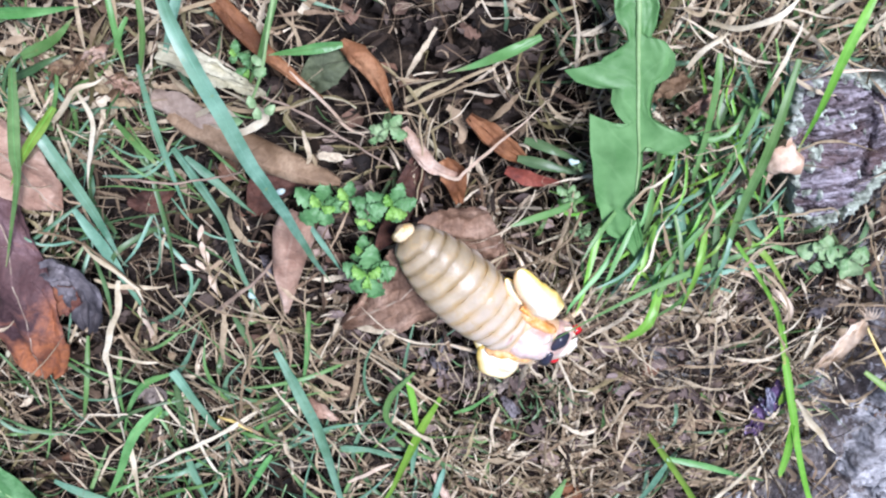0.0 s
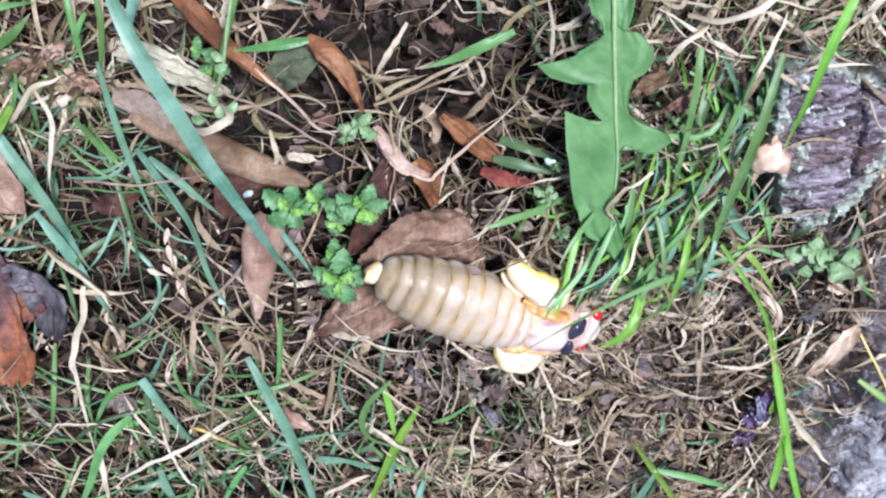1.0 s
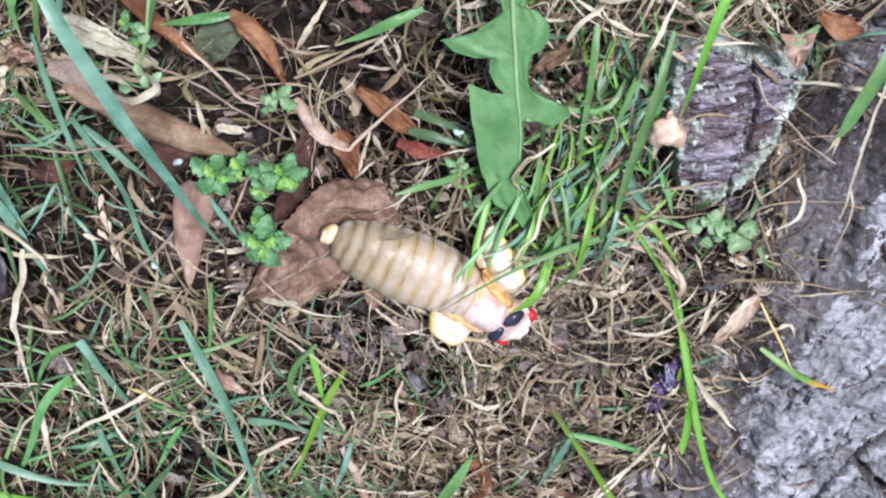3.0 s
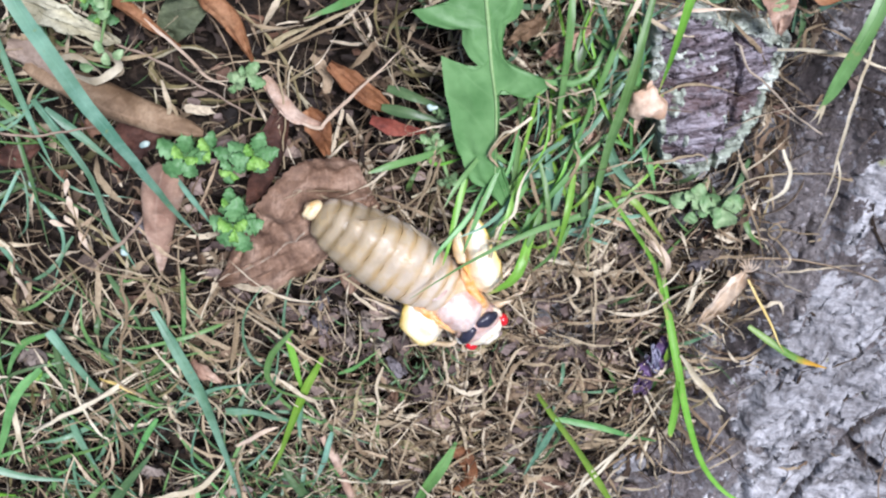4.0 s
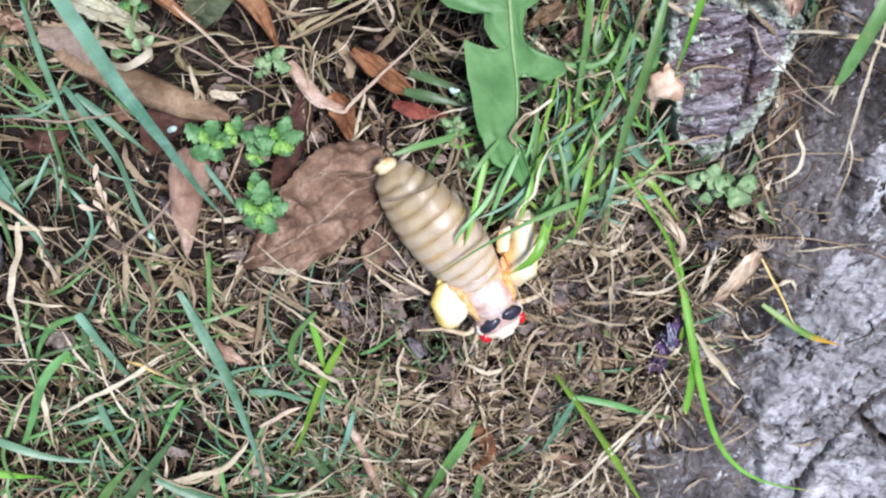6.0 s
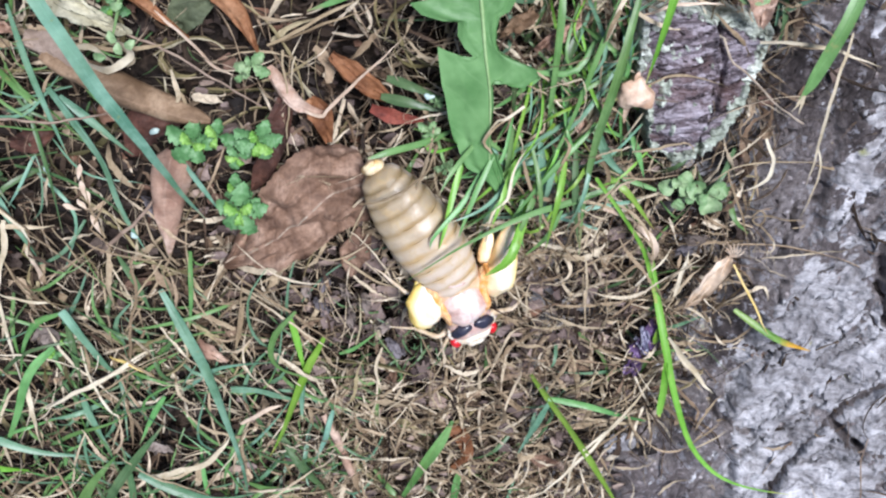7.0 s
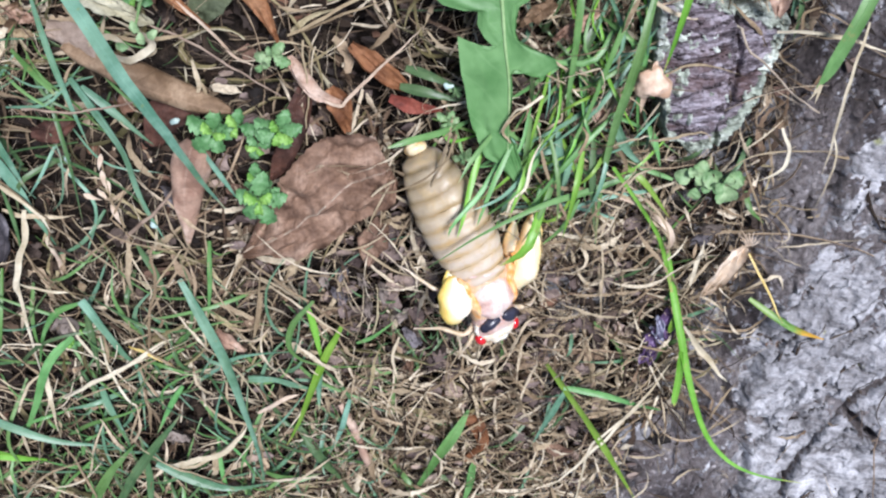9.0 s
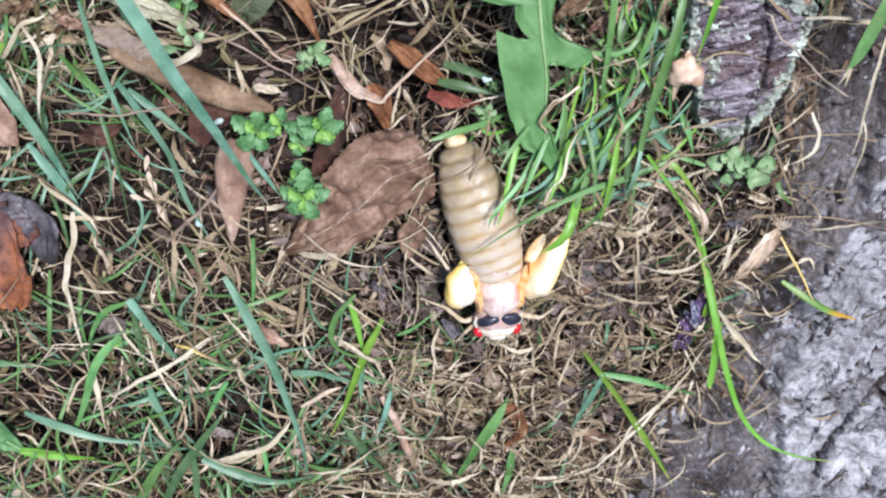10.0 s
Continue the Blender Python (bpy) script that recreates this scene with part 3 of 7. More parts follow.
bx, by = np.arange(30, 112, 0.24), np.arange(-150, -24, 0.24)
BX, BY = np.meshgrid(bx, by)
wx, wy = BX + 4 * (field(BX, BY, 7, 4, 11, 0.6) - 0.5), BY + 4 * (field(BX, BY, 7, 4, 12, 0.6) - 0.5)
depth_in = inside_root(wx, wy) + 4 * (field(BX, BY, 6, 4, 13) - 0.5)
crust_in = beyond(wx, wy, CRUST) + 5 * (field(BX, BY, 9, 5, 14, 0.62) - 0.5)
ca, sa = math.cos(radians(52)), math.sin(radians(52))
along, cross = BX * ca + BY * sa, BY * ca - BX * sa
flakes = field(along * 0.75 + 3 * (field(BX, BY, 5, 3, 21) - 0.5), cross * 1.5, 8, 5, 15, 0.58)
fissure = np.full(BX.shape, 9.0)
for line in ([(92, -96), (83, -97.5), (78.5, -100), (75.4, -104.5), (73, -108.5), (70.2, -114), (68, -121)], [(75.4, -104.5), (79.5, -108.5), (84, -111), (92, -113)], [(79, -74), (78.2, -80), (79.5, -86), (83, -91)], [(66.5, -70), (65.6, -76), (62, -80)], [(97, -112), (89, -107), (84, -100)], [(56, -100), (60, -106), (63, -107)]):
    for (ax, ay), (cx, cy) in zip(line, line[1:]):
        t = np.clip(((wx - ax) * (cx - ax) + (wy - ay) * (cy - ay)) / ((cx - ax) ** 2 + (cy - ay) ** 2), 0, 1)
        fissure = np.minimum(fissure, np.hypot(wx - ax - t * (cx - ax), wy - ay - t * (cy - ay)))
wide_gap = 0.35 + 0.85 * field(BX, BY, 5, 2, 18)
gap = 1 - smooth(0.35 * wide_gap, wide_gap, fissure)
seam = np.abs(field(along * 0.7, cross * 1.7, 7, 4, 23, 0.6) - 0.5)
hairline = smooth(0.022, 0.0, seam)
grit = field(BX, BY, 1.5, 3, 19, 0.7) - 0.5
crusty = smooth(-0.4, 1.6, crust_in)
rootz = -10 + 8.4 * smooth(-3, 6, depth_in) + 2.2 * crusty
rootz += 4.2 * (terraces(flakes, 11) - 0.5) + 1.2 * (field(BX, BY, 3, 4, 26, 0.6) - 0.5) + (0.8 + 0.5 * crusty) * grit
rootz -= (1.3 * hairline + 2.6 * gap) * smooth(0, 5, depth_in)
root = sheet("tree_root", bx, by, rootz, depth_in > -4, BARK)
tagged(root, "grey-brown tree root with cracked flaky bark", "tree root")
patch = 0.16 * np.clip(crust_in, -2.5, 3) + 1.9 * (field(along, cross * 1.5, 5, 5, 16, 0.66) - 0.5) + 0.4 * grit - 0.1 - 0.3 * smooth(-84, -74, BY) - 0.5 * hairline - 1.5 * gap
speck = 2.2 * (field(BX, BY, 5, 5, 31, 0.72) - 0.68) * smooth(2, 6, depth_in)
patch = np.maximum(patch, speck)
raise_z = np.clip(patch * 1.6, -0.3, 0.3) + 0.75 * (field(BX, BY, 1.3, 4, 17, 0.7) - 0.5)
sheet("lichen_crust", bx, by, rootz + raise_z, patch > -0.01, LICHEN, root, "pale blue-grey crusty lichen")

# ---- thatch and litter ----
def away_from_root(x, y):
    return float(inside_root(np.array([x]), np.array([y]))[0]) < 0


# hollows thinned of thatch, many only to put in deep shade: place and radius
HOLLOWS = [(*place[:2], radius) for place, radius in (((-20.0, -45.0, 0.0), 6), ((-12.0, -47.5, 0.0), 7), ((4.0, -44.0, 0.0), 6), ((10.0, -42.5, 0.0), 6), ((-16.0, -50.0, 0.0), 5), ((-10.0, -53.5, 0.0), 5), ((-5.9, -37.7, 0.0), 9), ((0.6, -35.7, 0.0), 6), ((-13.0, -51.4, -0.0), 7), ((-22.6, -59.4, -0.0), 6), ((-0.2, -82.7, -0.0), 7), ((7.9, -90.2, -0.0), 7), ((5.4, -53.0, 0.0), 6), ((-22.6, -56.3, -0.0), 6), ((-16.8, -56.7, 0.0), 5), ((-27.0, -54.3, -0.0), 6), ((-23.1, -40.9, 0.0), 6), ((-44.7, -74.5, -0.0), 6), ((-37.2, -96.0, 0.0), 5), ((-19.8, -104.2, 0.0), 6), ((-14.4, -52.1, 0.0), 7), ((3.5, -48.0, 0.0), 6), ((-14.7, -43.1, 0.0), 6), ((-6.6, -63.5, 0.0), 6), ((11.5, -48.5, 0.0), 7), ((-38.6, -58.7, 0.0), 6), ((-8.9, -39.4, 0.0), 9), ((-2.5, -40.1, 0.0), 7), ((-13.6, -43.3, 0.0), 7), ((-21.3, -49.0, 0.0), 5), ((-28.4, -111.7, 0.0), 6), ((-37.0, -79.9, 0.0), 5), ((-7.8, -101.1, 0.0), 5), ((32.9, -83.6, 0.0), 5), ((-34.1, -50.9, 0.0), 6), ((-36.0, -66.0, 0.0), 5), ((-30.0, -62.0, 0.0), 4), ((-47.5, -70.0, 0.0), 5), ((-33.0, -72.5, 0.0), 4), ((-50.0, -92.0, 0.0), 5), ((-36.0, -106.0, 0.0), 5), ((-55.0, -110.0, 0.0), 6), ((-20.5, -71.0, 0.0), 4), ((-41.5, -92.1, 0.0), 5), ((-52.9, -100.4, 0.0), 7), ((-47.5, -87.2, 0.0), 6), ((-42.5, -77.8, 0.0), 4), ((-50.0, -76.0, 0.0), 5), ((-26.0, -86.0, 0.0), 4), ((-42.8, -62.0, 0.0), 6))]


# places where a leaf lies on the thatch
COVERED = [(*place[:2], radius) for place, radius in (((-9.9, -73.9, 0.0), 4), ((-4.9, -70.3, 0.0), 6), ((0.1, -66.0, 0.0), 7), ((4.2, -62.7, 0.0), 5), ((-28.1, -50.5, 0.0), 4), ((-23.3, -52.4, 0.0), 5), ((-17.0, -54.8, 0.0), 4), ((-20.6, -65.1, 0.0), 4), ((-57.3, -72.3, 0.0), 6), ((-56.4, -79.6, 0.0), 6), ((47.2, -46.6, 0.0), 6), ((47.9, -55.4, 0.0), 6), ((54.1, -49.5, 0.0), 4), ((53.0, -56.0, 0.0), 4), ((55.6, -45.6, 0.0), 3), ((18.5, -88.1, 0.0), 6), ((22.6, -83.3, 0.0), 6), ((22.0, -87.3, 0.0), 5))]


def within(x, y, circles):
    return any((x - cx) ** 2 + (y - cy) ** 2 < cr * cr for cx, cy, cr in circles)


def straw_heap(name, count, box, width, length, low, high, curl, material, label, skip_root=0.9, seed=1, gap=(), jag=0.25, kinky=(0, 0, 1, 1, 2)):
    r = np.random.default_rng(seed)
    verts, faces = [], []
    xs, ys = r.uniform(box[0], box[1], count), r.uniform(box[2], box[3], count)
    inside = inside_root(xs, ys)
    for x, y, d in zip(xs, ys, inside):
        if d > 1 and r.random() < skip_root:
            continue
        if within(x, y, gap) and r.random() < 0.75:
            continue
        n = 11
        w = r.uniform(*width) * 0.5
        step = r.uniform(*length) / n
        a = r.uniform(0, 2 * math.pi)
        reach = 0.5 * step * n
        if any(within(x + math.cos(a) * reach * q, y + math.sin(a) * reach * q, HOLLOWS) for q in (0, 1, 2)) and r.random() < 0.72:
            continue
        k = r.normal(0, curl * 0.7)
        f = r.random()
        f = f ** 0.7
        z = low + (high - low) * f + (max(-low, 3.5) * (1 - f) + 1.5 if d > 1 else 0)
        wave, blunt = r.uniform(0.4, 1.7), r.choice((0.1, 0.4, 0.8))
        if within(x, y, COVERED):
            z, wave = min(z, -2.5), 0.4
        dz = r.normal(0, 0.25)
        phase = r.uniform(0, 6)
        kinks = {int(r.integers(1, n)): r.normal(0, 1.0) for _ in range(int(r.choice(kinky)))}
        twist, bulge = r.uniform(0.2, 1.3), r.choice((-1, 1, 1))
        if r.random() < 0.07:
            k = r.choice((-1, 1)) * r.uniform(0.18, 0.42)
        for i in range(n + 1):
            s = i / n
            ww = w * (min(1, 0.5 + s * 3) if s < 0.6 else max(blunt, ((1 - s) / 0.4) ** 0.8)) * (1 + jag * r.normal(0, 1))
            zz = z + dz * i * step * 0.5 + wave * math.sin(phase + 4 * s)
            tw = math.sin(phase * 2 + 4 * s) * twist
            px, py = -math.sin(a), math.cos(a)
            verts += [((x - px * ww) * MM, (y - py * ww) * MM, (zz - ww * tw) * MM), (x * MM, y * MM, (zz + min(0.12, ww * 0.3) * bulge) * MM), ((x + px * ww) * MM, (y + py * ww) * MM, (zz + ww * tw) * MM)]
            x, y = x + math.cos(a) * step, y + math.sin(a) * step
            a += k * (1 + 0.8 * math.sin(phase + 5 * s)) + r.normal(0, 0.09) + kinks.get(i, 0.0)
        o = len(verts) - 3 * (n + 1)
        for i in range(n):
            p, q = o + 3 * i, o + 3 * i + 3
            faces += [(p, p + 1, q + 1, q), (p + 1, p + 2, q + 2, q + 1)]
    return tagged(raw(name, verts, faces, material, sharp=25), label, "dry grass", kind="stuff")


VIEW = (-75, 95, -135, -22)
CRUMBLY = [(*place[:2], radius) for place, radius in (((5.7, -79.4, 0.0), 10), ((15.1, -91.1, 0.0), 11), ((30.8, -85.3, 0.0), 14), ((23.6, -105.8, 0.0), 12), ((37.7, -77.7, 0.0), 9))]
# lowest straw in the darkened tone, so gaps in the thatch look shaded
straw_heap("dry_thatch", 3900, VIEW, (0.14, 0.5), (4, 15), -11.0, -2.5, 0.12, STRAW_SHADED, "tangled brown grass thatch over the soil, coloured dark for shade", 0.94, seed=2, jag=0.35, kinky=(0, 1, 2, 2, 3))
straw_heap("broad_dry_leaves", 620, VIEW, (0.6, 1.3), (4, 11), -9.0, -1.2, 0.14, STRAW, "broad torn dry grass leaves in the thatch", 1.01, seed=6, jag=0.35, kinky=(1, 1, 2, 3))
straw_heap("olive_thatch", 330, VIEW, (0.25, 0.8), (6, 20), -7.0, 0.0, 0.13, STRAW_OLIVE, "half-dry olive and beige grass leaves in the thatch", 1.01, seed=22, gap=CRUMBLY)
straw_heap("fine_dry_stems", 420, VIEW, (0.14, 0.34), (8, 22), -5.0, 0.3, 0.09, STRAW, "thin bleached dry grass stems over the soil", 0.95, seed=3)


def wisps(name, count, box, width, length, low, high, curl, material, label, seed, fray=0.3, skip_root=0.95, hollow=0.8, gap=()):
    """Curling dry strands: each wanders, hooks over towards its tip, arches up and may fray into fibres."""
    r = np.random.default_rng(seed)
    n = 15
    x, y = r.uniform(box[0], box[1], count), r.uniform(box[2], box[3], count)
    keep = (inside_root(x, y) < 1) | (r.random(count) > skip_root)
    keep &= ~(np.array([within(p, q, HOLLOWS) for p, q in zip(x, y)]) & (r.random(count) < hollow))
    keep &= ~(np.array([within(p, q, gap) for p, q in zip(x, y)], bool) & (r.random(count) < 0.45))
    x, y = x[keep], y[keep]
    m = len(x)
    step = r.uniform(*length, m) / n
    heading, bend = r.uniform(0, 2 * math.pi, m), r.normal(0, curl * 0.7, m)
    kink_at, kink = r.integers(2, n, m), np.where(r.random(m) < 0.45, r.normal(0, 0.9, m), 0.0)
    hook = np.where(r.random(m) < 0.13, r.choice((-1, 1), m) * r.uniform(0.15, 0.5, m), 0.0)
    level = low + (high - low) * r.random(m) ** 0.8
    covered = np.array([within(p, q, COVERED) for p, q in zip(x, y)])
    level = np.where(covered, np.minimum(level, -2.6), level)
    arch, slope = np.where(covered, 0.2, r.uniform(-0.8, 2.2, m)), r.normal(0, 0.1, m)
    half, turn, spin = r.uniform(*width, m) * 0.5, r.uniform(0, 6.28, m), r.normal(0, 2.2, m)
    px, py, a = x, y, heading
    rows, tips = [], None
    drift = np.zeros(m)
    for i in range(n + 1):
        f = i / n
        w = half * np.clip(np.minimum(0.35 + 3 * f, ((1 - f) / 0.45 + 0.06) ** 0.8), 0.06, 1) * (1 + 0.25 * r.normal(0, 1, m))
        z = level + arch * math.sin(math.pi * f) + slope * i * step + 0.12 * r.normal(0, 1, m)
        tw = turn + spin * f
        nx, ny, nz = -np.sin(a) * np.cos(tw), np.cos(a) * np.cos(tw), np.sin(tw)
        rows.append(np.stack([np.stack([px - nx * w, py - ny * w, z - nz * w], -1), np.stack([px + ny * w * 0.35 * nz, py, z + 0.35 * w], -1), np.stack([px + nx * w, py + ny * w, z + nz * w], -1)], 1))
        tips = (px, py, z, a)
        px, py = px + np.cos(a) * step, py + np.sin(a) * step
        drift = 0.7 * drift + r.normal(0, 0.055, m)
        a = a + bend + drift + hook * f * f * 1.6 + np.where(kink_at == i, kink, 0.0)
    pts = np.stack(rows, 1)

    def strips(p):
        k, rows_n = p.shape[0], p.shape[1]
        base = (np.arange(k) * rows_n * 3)[:, None, None] + (np.arange(rows_n - 1) * 3)[None, :, None] + np.arange(2)[None, None, :]
        return p.reshape(-1, 3) * MM, np.stack([base, base + 1, base + 4, base + 3], -1).reshape(-1, 4)

    v1, f1 = strips(pts)
    chosen = np.repeat(np.nonzero(r.random(m) < fray)[0], 3)
    tx, ty, tz, ta = [q[chosen] for q in tips]
    ta = ta + r.normal(0, 0.5, len(chosen))
    fibres = []
    fl, fb = r.uniform(0.25, 0.7, len(chosen)), r.normal(0, 0.28, len(chosen))
    for i in range(6):
        w = 0.055 * (1 - i / 7)
        fibres.append(np.stack([np.stack([tx + np.sin(ta) * w, ty - np.cos(ta) * w, tz], -1), np.stack([tx, ty, tz + w], -1), np.stack([tx - np.sin(ta) * w, ty + np.cos(ta) * w, tz], -1)], 1))
        tx, ty, tz, ta = tx + np.cos(ta) * fl, ty + np.sin(ta) * fl, tz + r.normal(0, 0.12, len(chosen)), ta + fb
    v2, f2 = strips(np.stack(fibres, 1))
    return tagged(raw(name, np.concatenate([v1, v2]).tolist(), np.concatenate([f1, f2 + len(v1)]).tolist(), material, sharp=40), label, "dry grass", kind="stuff")


def crumples(name, count, box, size, low, high, material, label, seed, circles=None):
    """Torn, twisted scraps of dead leaf: small buckled patches with ragged rims."""
    r = np.random.default_rng(seed)
    x, y = r.uniform(box[0], box[1], count), r.uniform(box[2], box[3], count)
    keep = inside_root(x, y) < 2
    if circles:
        keep &= np.array([within(p, q, circles) for p, q in zip(x, y)])
    keep &= ~np.array([within(p, q, COVERED) for p, q in zip(x, y)])
    x, y = x[keep], y[keep]
    m, nu, nv = len(x), 7, 5
    u, v = [g[None] for g in np.meshgrid(np.linspace(-1, 1, nu), np.linspace(-1, 1, nv), indexing="ij")]
    s = r.uniform(*size, m)[:, None, None]
    thin = r.uniform(0.3, 0.8, m)[:, None, None]
    p1, p2, p3 = [r.uniform(0, 6.28, m)[:, None, None] for _ in range(3)]
    lu = u * s * (1 + 0.25 * r.normal(0, 1, (m, nu, nv)))
    lv = v * s * thin * (1.05 - 0.6 * u * u) * (1 + 0.35 * r.normal(0, 1, (m, nu, nv)))
    lz = s * (0.45 * np.sin(2.2 * u + p1) * np.cos(1.8 * v + p2) + 0.5 * r.uniform(-1, 1, m)[:, None, None] * v * v + 0.14 * r.normal(0, 1, (m, nu, nv)))
    tilt, yaw = r.normal(0, 0.5, m)[:, None, None], r.uniform(0, 6.28, m)[:, None, None]
    lv, lz = lv * np.cos(tilt) - lz * np.sin(tilt), lv * np.sin(tilt) + lz * np.cos(tilt)
    X, Y = x[:, None, None] + lu * np.cos(yaw) - lv * np.sin(yaw), y[:, None, None] + lu * np.sin(yaw) + lv * np.cos(yaw)
    Z = r.uniform(low, high, m)[:, None, None] + lz
    verts = np.stack([X, Y, Z], -1).reshape(-1, 3) * MM
    idx = np.arange(m * nu * nv).reshape(m, nu, nv)
    faces = np.stack([idx[:, :-1, :-1], idx[:, 1:, :-1], idx[:, 1:, 1:], idx[:, :-1, 1:]], -1).reshape(-1, 4)
    return tagged(raw(name, verts.tolist(), faces.tolist(), material, sharp=55), label, "leaf litter", kind="stuff")


wisps("curled_thatch", 2500, VIEW, (0.16, 0.55), (4, 14), -6.0, 0.4, 0.05, STRAW, "curling frayed dry grass strands in the thatch", 61, gap=CRUMBLY)
wisps("pale_wisps", 1150, VIEW, (0.16, 0.5), (5, 16), -4.0, 0.8, 0.045, STRAW_PALE, "pale bleached curling grass strands on the thatch", 62, fray=0.4)
wisps("pale_wisps", 620, (-5, 62, -128, -70), (0.2, 0.7), (3, 10), -3.5, 0.6, 0.07, STRAW_PALE, "pale torn dry grass by the root", 63, fray=0.5)
wisps("pale_wisps", 150, (30, 60, -50, -26), (0.2, 0.5), (6, 18), -3.0, 1.2, 0.03, STRAW_PALE, "pale dry straws between grass and bark chip", 64, skip_root=0.6)
wisps("root_straws", 170, (8, 50, -124, -72), (0.2, 0.5), (7, 18), -2.0, 1.4, 0.015, STRAW_PALE, "straight bleached straws at the foot of the root", 73, fray=0.3)
wisps("tuft_straws", 220, (16, 46, -82, -28), (0.18, 0.5), (6, 18), -1.0, 4.5, 0.04, STRAW_PALE, "pale dry straws tangled in the green tuft", 65)
wisps("dry_fibres", 1900, VIEW, (0.07, 0.16), (4, 15), -5.0, 0.8, 0.06, STRAW, "hair-thin curling dry grass fibres over the soil", 66, fray=0.1, skip_root=0.93)
wisps("olive_wisps", 260, (-75, 20, -135, -22), (0.25, 0.7), (6, 18), -4.0, 0.6, 0.05, STRAW_OLIVE, "half-dry olive curling grass leaves", 67)
wisps("broad_pale_leaves", 250, (-75, 40, -132, -24), (0.55, 1.15), (4, 13), -3.5, 0.8, 0.03, STRAW_PALE, "broad pale torn dry grass leaves on the thatch", 68, fray=0.5)
wisps("broad_brown_leaves", 420, VIEW, (0.5, 1.2), (3, 10), -4.5, 0.2, 0.05, STRAW, "broad brown and beige torn dry grass leaves", 69, fray=0.5, skip_root=1.01)
wisps("long_straws", 300, (-75, 8, -132, -70), (0.16, 0.42), (10, 28), -2.5, 1.4, 0.012, STRAW_PALE, "long straight bleached straws criss-crossing the thatch", 70, fray=0.2)
# deep scraps take the dark LITTER tone, open ones LITTER_PALE: shade by depth
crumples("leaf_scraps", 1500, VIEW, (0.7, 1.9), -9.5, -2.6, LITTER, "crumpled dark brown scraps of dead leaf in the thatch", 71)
crumples("leaf_scraps", 1500, VIEW, (0.6, 1.7), -3.0, -0.3, LITTER_PALE, "crumpled mauve-brown scraps of dead leaf lying open", 72, CRUMBLY)


def litter(name, count, box, size, low, high, material, label, seed):
    r = np.random.default_rng(seed)
    verts, faces = [], []
    xs, ys = r.uniform(box[0], box[1], count), r.uniform(box[2], box[3], count)
    inside = inside_root(xs, ys)
    for x, y, d in zip(xs, ys, inside):
        if d > 4 and r.random() < 0.8:
            continue
        s = r.uniform(*size)
        k = 7
        a0, tx, ty = r.uniform(0, 6.28), r.normal(0, 0.35), r.normal(0, 0.35)
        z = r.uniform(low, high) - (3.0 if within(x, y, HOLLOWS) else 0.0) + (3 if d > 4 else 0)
        o = len(verts)
        ring = []
        for i in range(k):
            a = a0 + 6.28 * i / k
            q = s * r.uniform(0.4, 1.0)
            ring.append((math.cos(a) * q * 1.4, math.sin(a) * q * 0.8))
        for lift in (0.0, -0.18):
            for qx, qy in ring:
                verts.append(((x + qx) * MM, (y + qy) * MM, (z + tx * qx + ty * qy + 0.12 * qx * qx / s + lift) * MM))
        verts.append((x * MM, y * MM, (z + 0.25 * s) * MM))
        c = len(verts) - 1
        for i in range(k):
            j = (i + 1) % k
            faces += [(o + i, o + j, c), (o + i, o + k + i, o + k + j, o + j)]
    return tagged(raw(name, verts, faces, material, smooth=False), label, "leaf litter", kind="stuff")


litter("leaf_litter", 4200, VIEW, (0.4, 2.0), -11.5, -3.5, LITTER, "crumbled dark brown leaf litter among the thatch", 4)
litter("leaf_crumbs", 650, (-18, 48, -122, -52), (0.4, 1.5), -4.0, -0.6, LITTER_PALE, "crumbled grey-brown leaf scraps on the thatch", 41)

# ---- living grass ----
def blade(pts, width, tone="green", parent=None, label="", **more):
    n = max(8, min(22, int(sum((Vector(a) - Vector(b)).length for a, b in zip(pts, pts[1:])) / 1.6)))
    if parent:
        return part("blade", ribbon(pts, width, n, **more), GRASS[tone], parent)
    ob = new("grass_shoot")
    leaf = part("blade", ribbon(pts, width, n, **more), GRASS[tone], ob)
    if width >= 1.5:
        part("midrib", rod([(x, y, z + 0.03) for x, y, z in pts], 0.06 * width, n, 6, 0.3), GRASS[tone], leaf)
    return tagged(ob, label or {"teal": "blue-green grass blade lying over dry thatch", "green": "green grass blade lying over dry thatch", "lime": "bright yellow-green grass blade over dry thatch", "dark": "dark green grass blade low in the thatch", "yellow": "green grass blade with a yellowed tip"}[tone], "grass shoot", "single grass shoots")


# long blue-green blades beside the curled leaf
blade([(-28.2, -22.2, 20.0), (-26.1, -28.1, 22.0), (-24.2, -32.5, 23.0), (-22.2, -37.8, 22.0), (-20.6, -44.1, 19.5), (-17.9, -51.7, 16.0), (-16.1, -60.5, 10.0), (-14.5, -68.1, 4.0)], 1.9, "teal", taper=0.45, base=0.5)
blade([(-35.6, -39.2, 3.0), (-34.9, -46.6, 2.5), (-33.6, -54.0, 2.0), (-32.6, -60.0, 1.0)], 1.0, "teal", fold=0.1)
blade([(-33.1, -50.3, 1.5), (-30.1, -55.7, 1.5), (-27.8, -61.2, 1.0), (-26.7, -68.1, 0.8), (-24.6, -74.4, 0.5)], 1.8, "teal")
blade([(-31.7, -51.3, 1.8), (-28.1, -55.4, 1.5), (-24.0, -60.2, 0.5)], 1.3, "teal")
blade([(-39.9, -46.5, 1.5), (-37.4, -49.9, 1.5), (-35.6, -53.7, 0.5)], 1.5, "green")
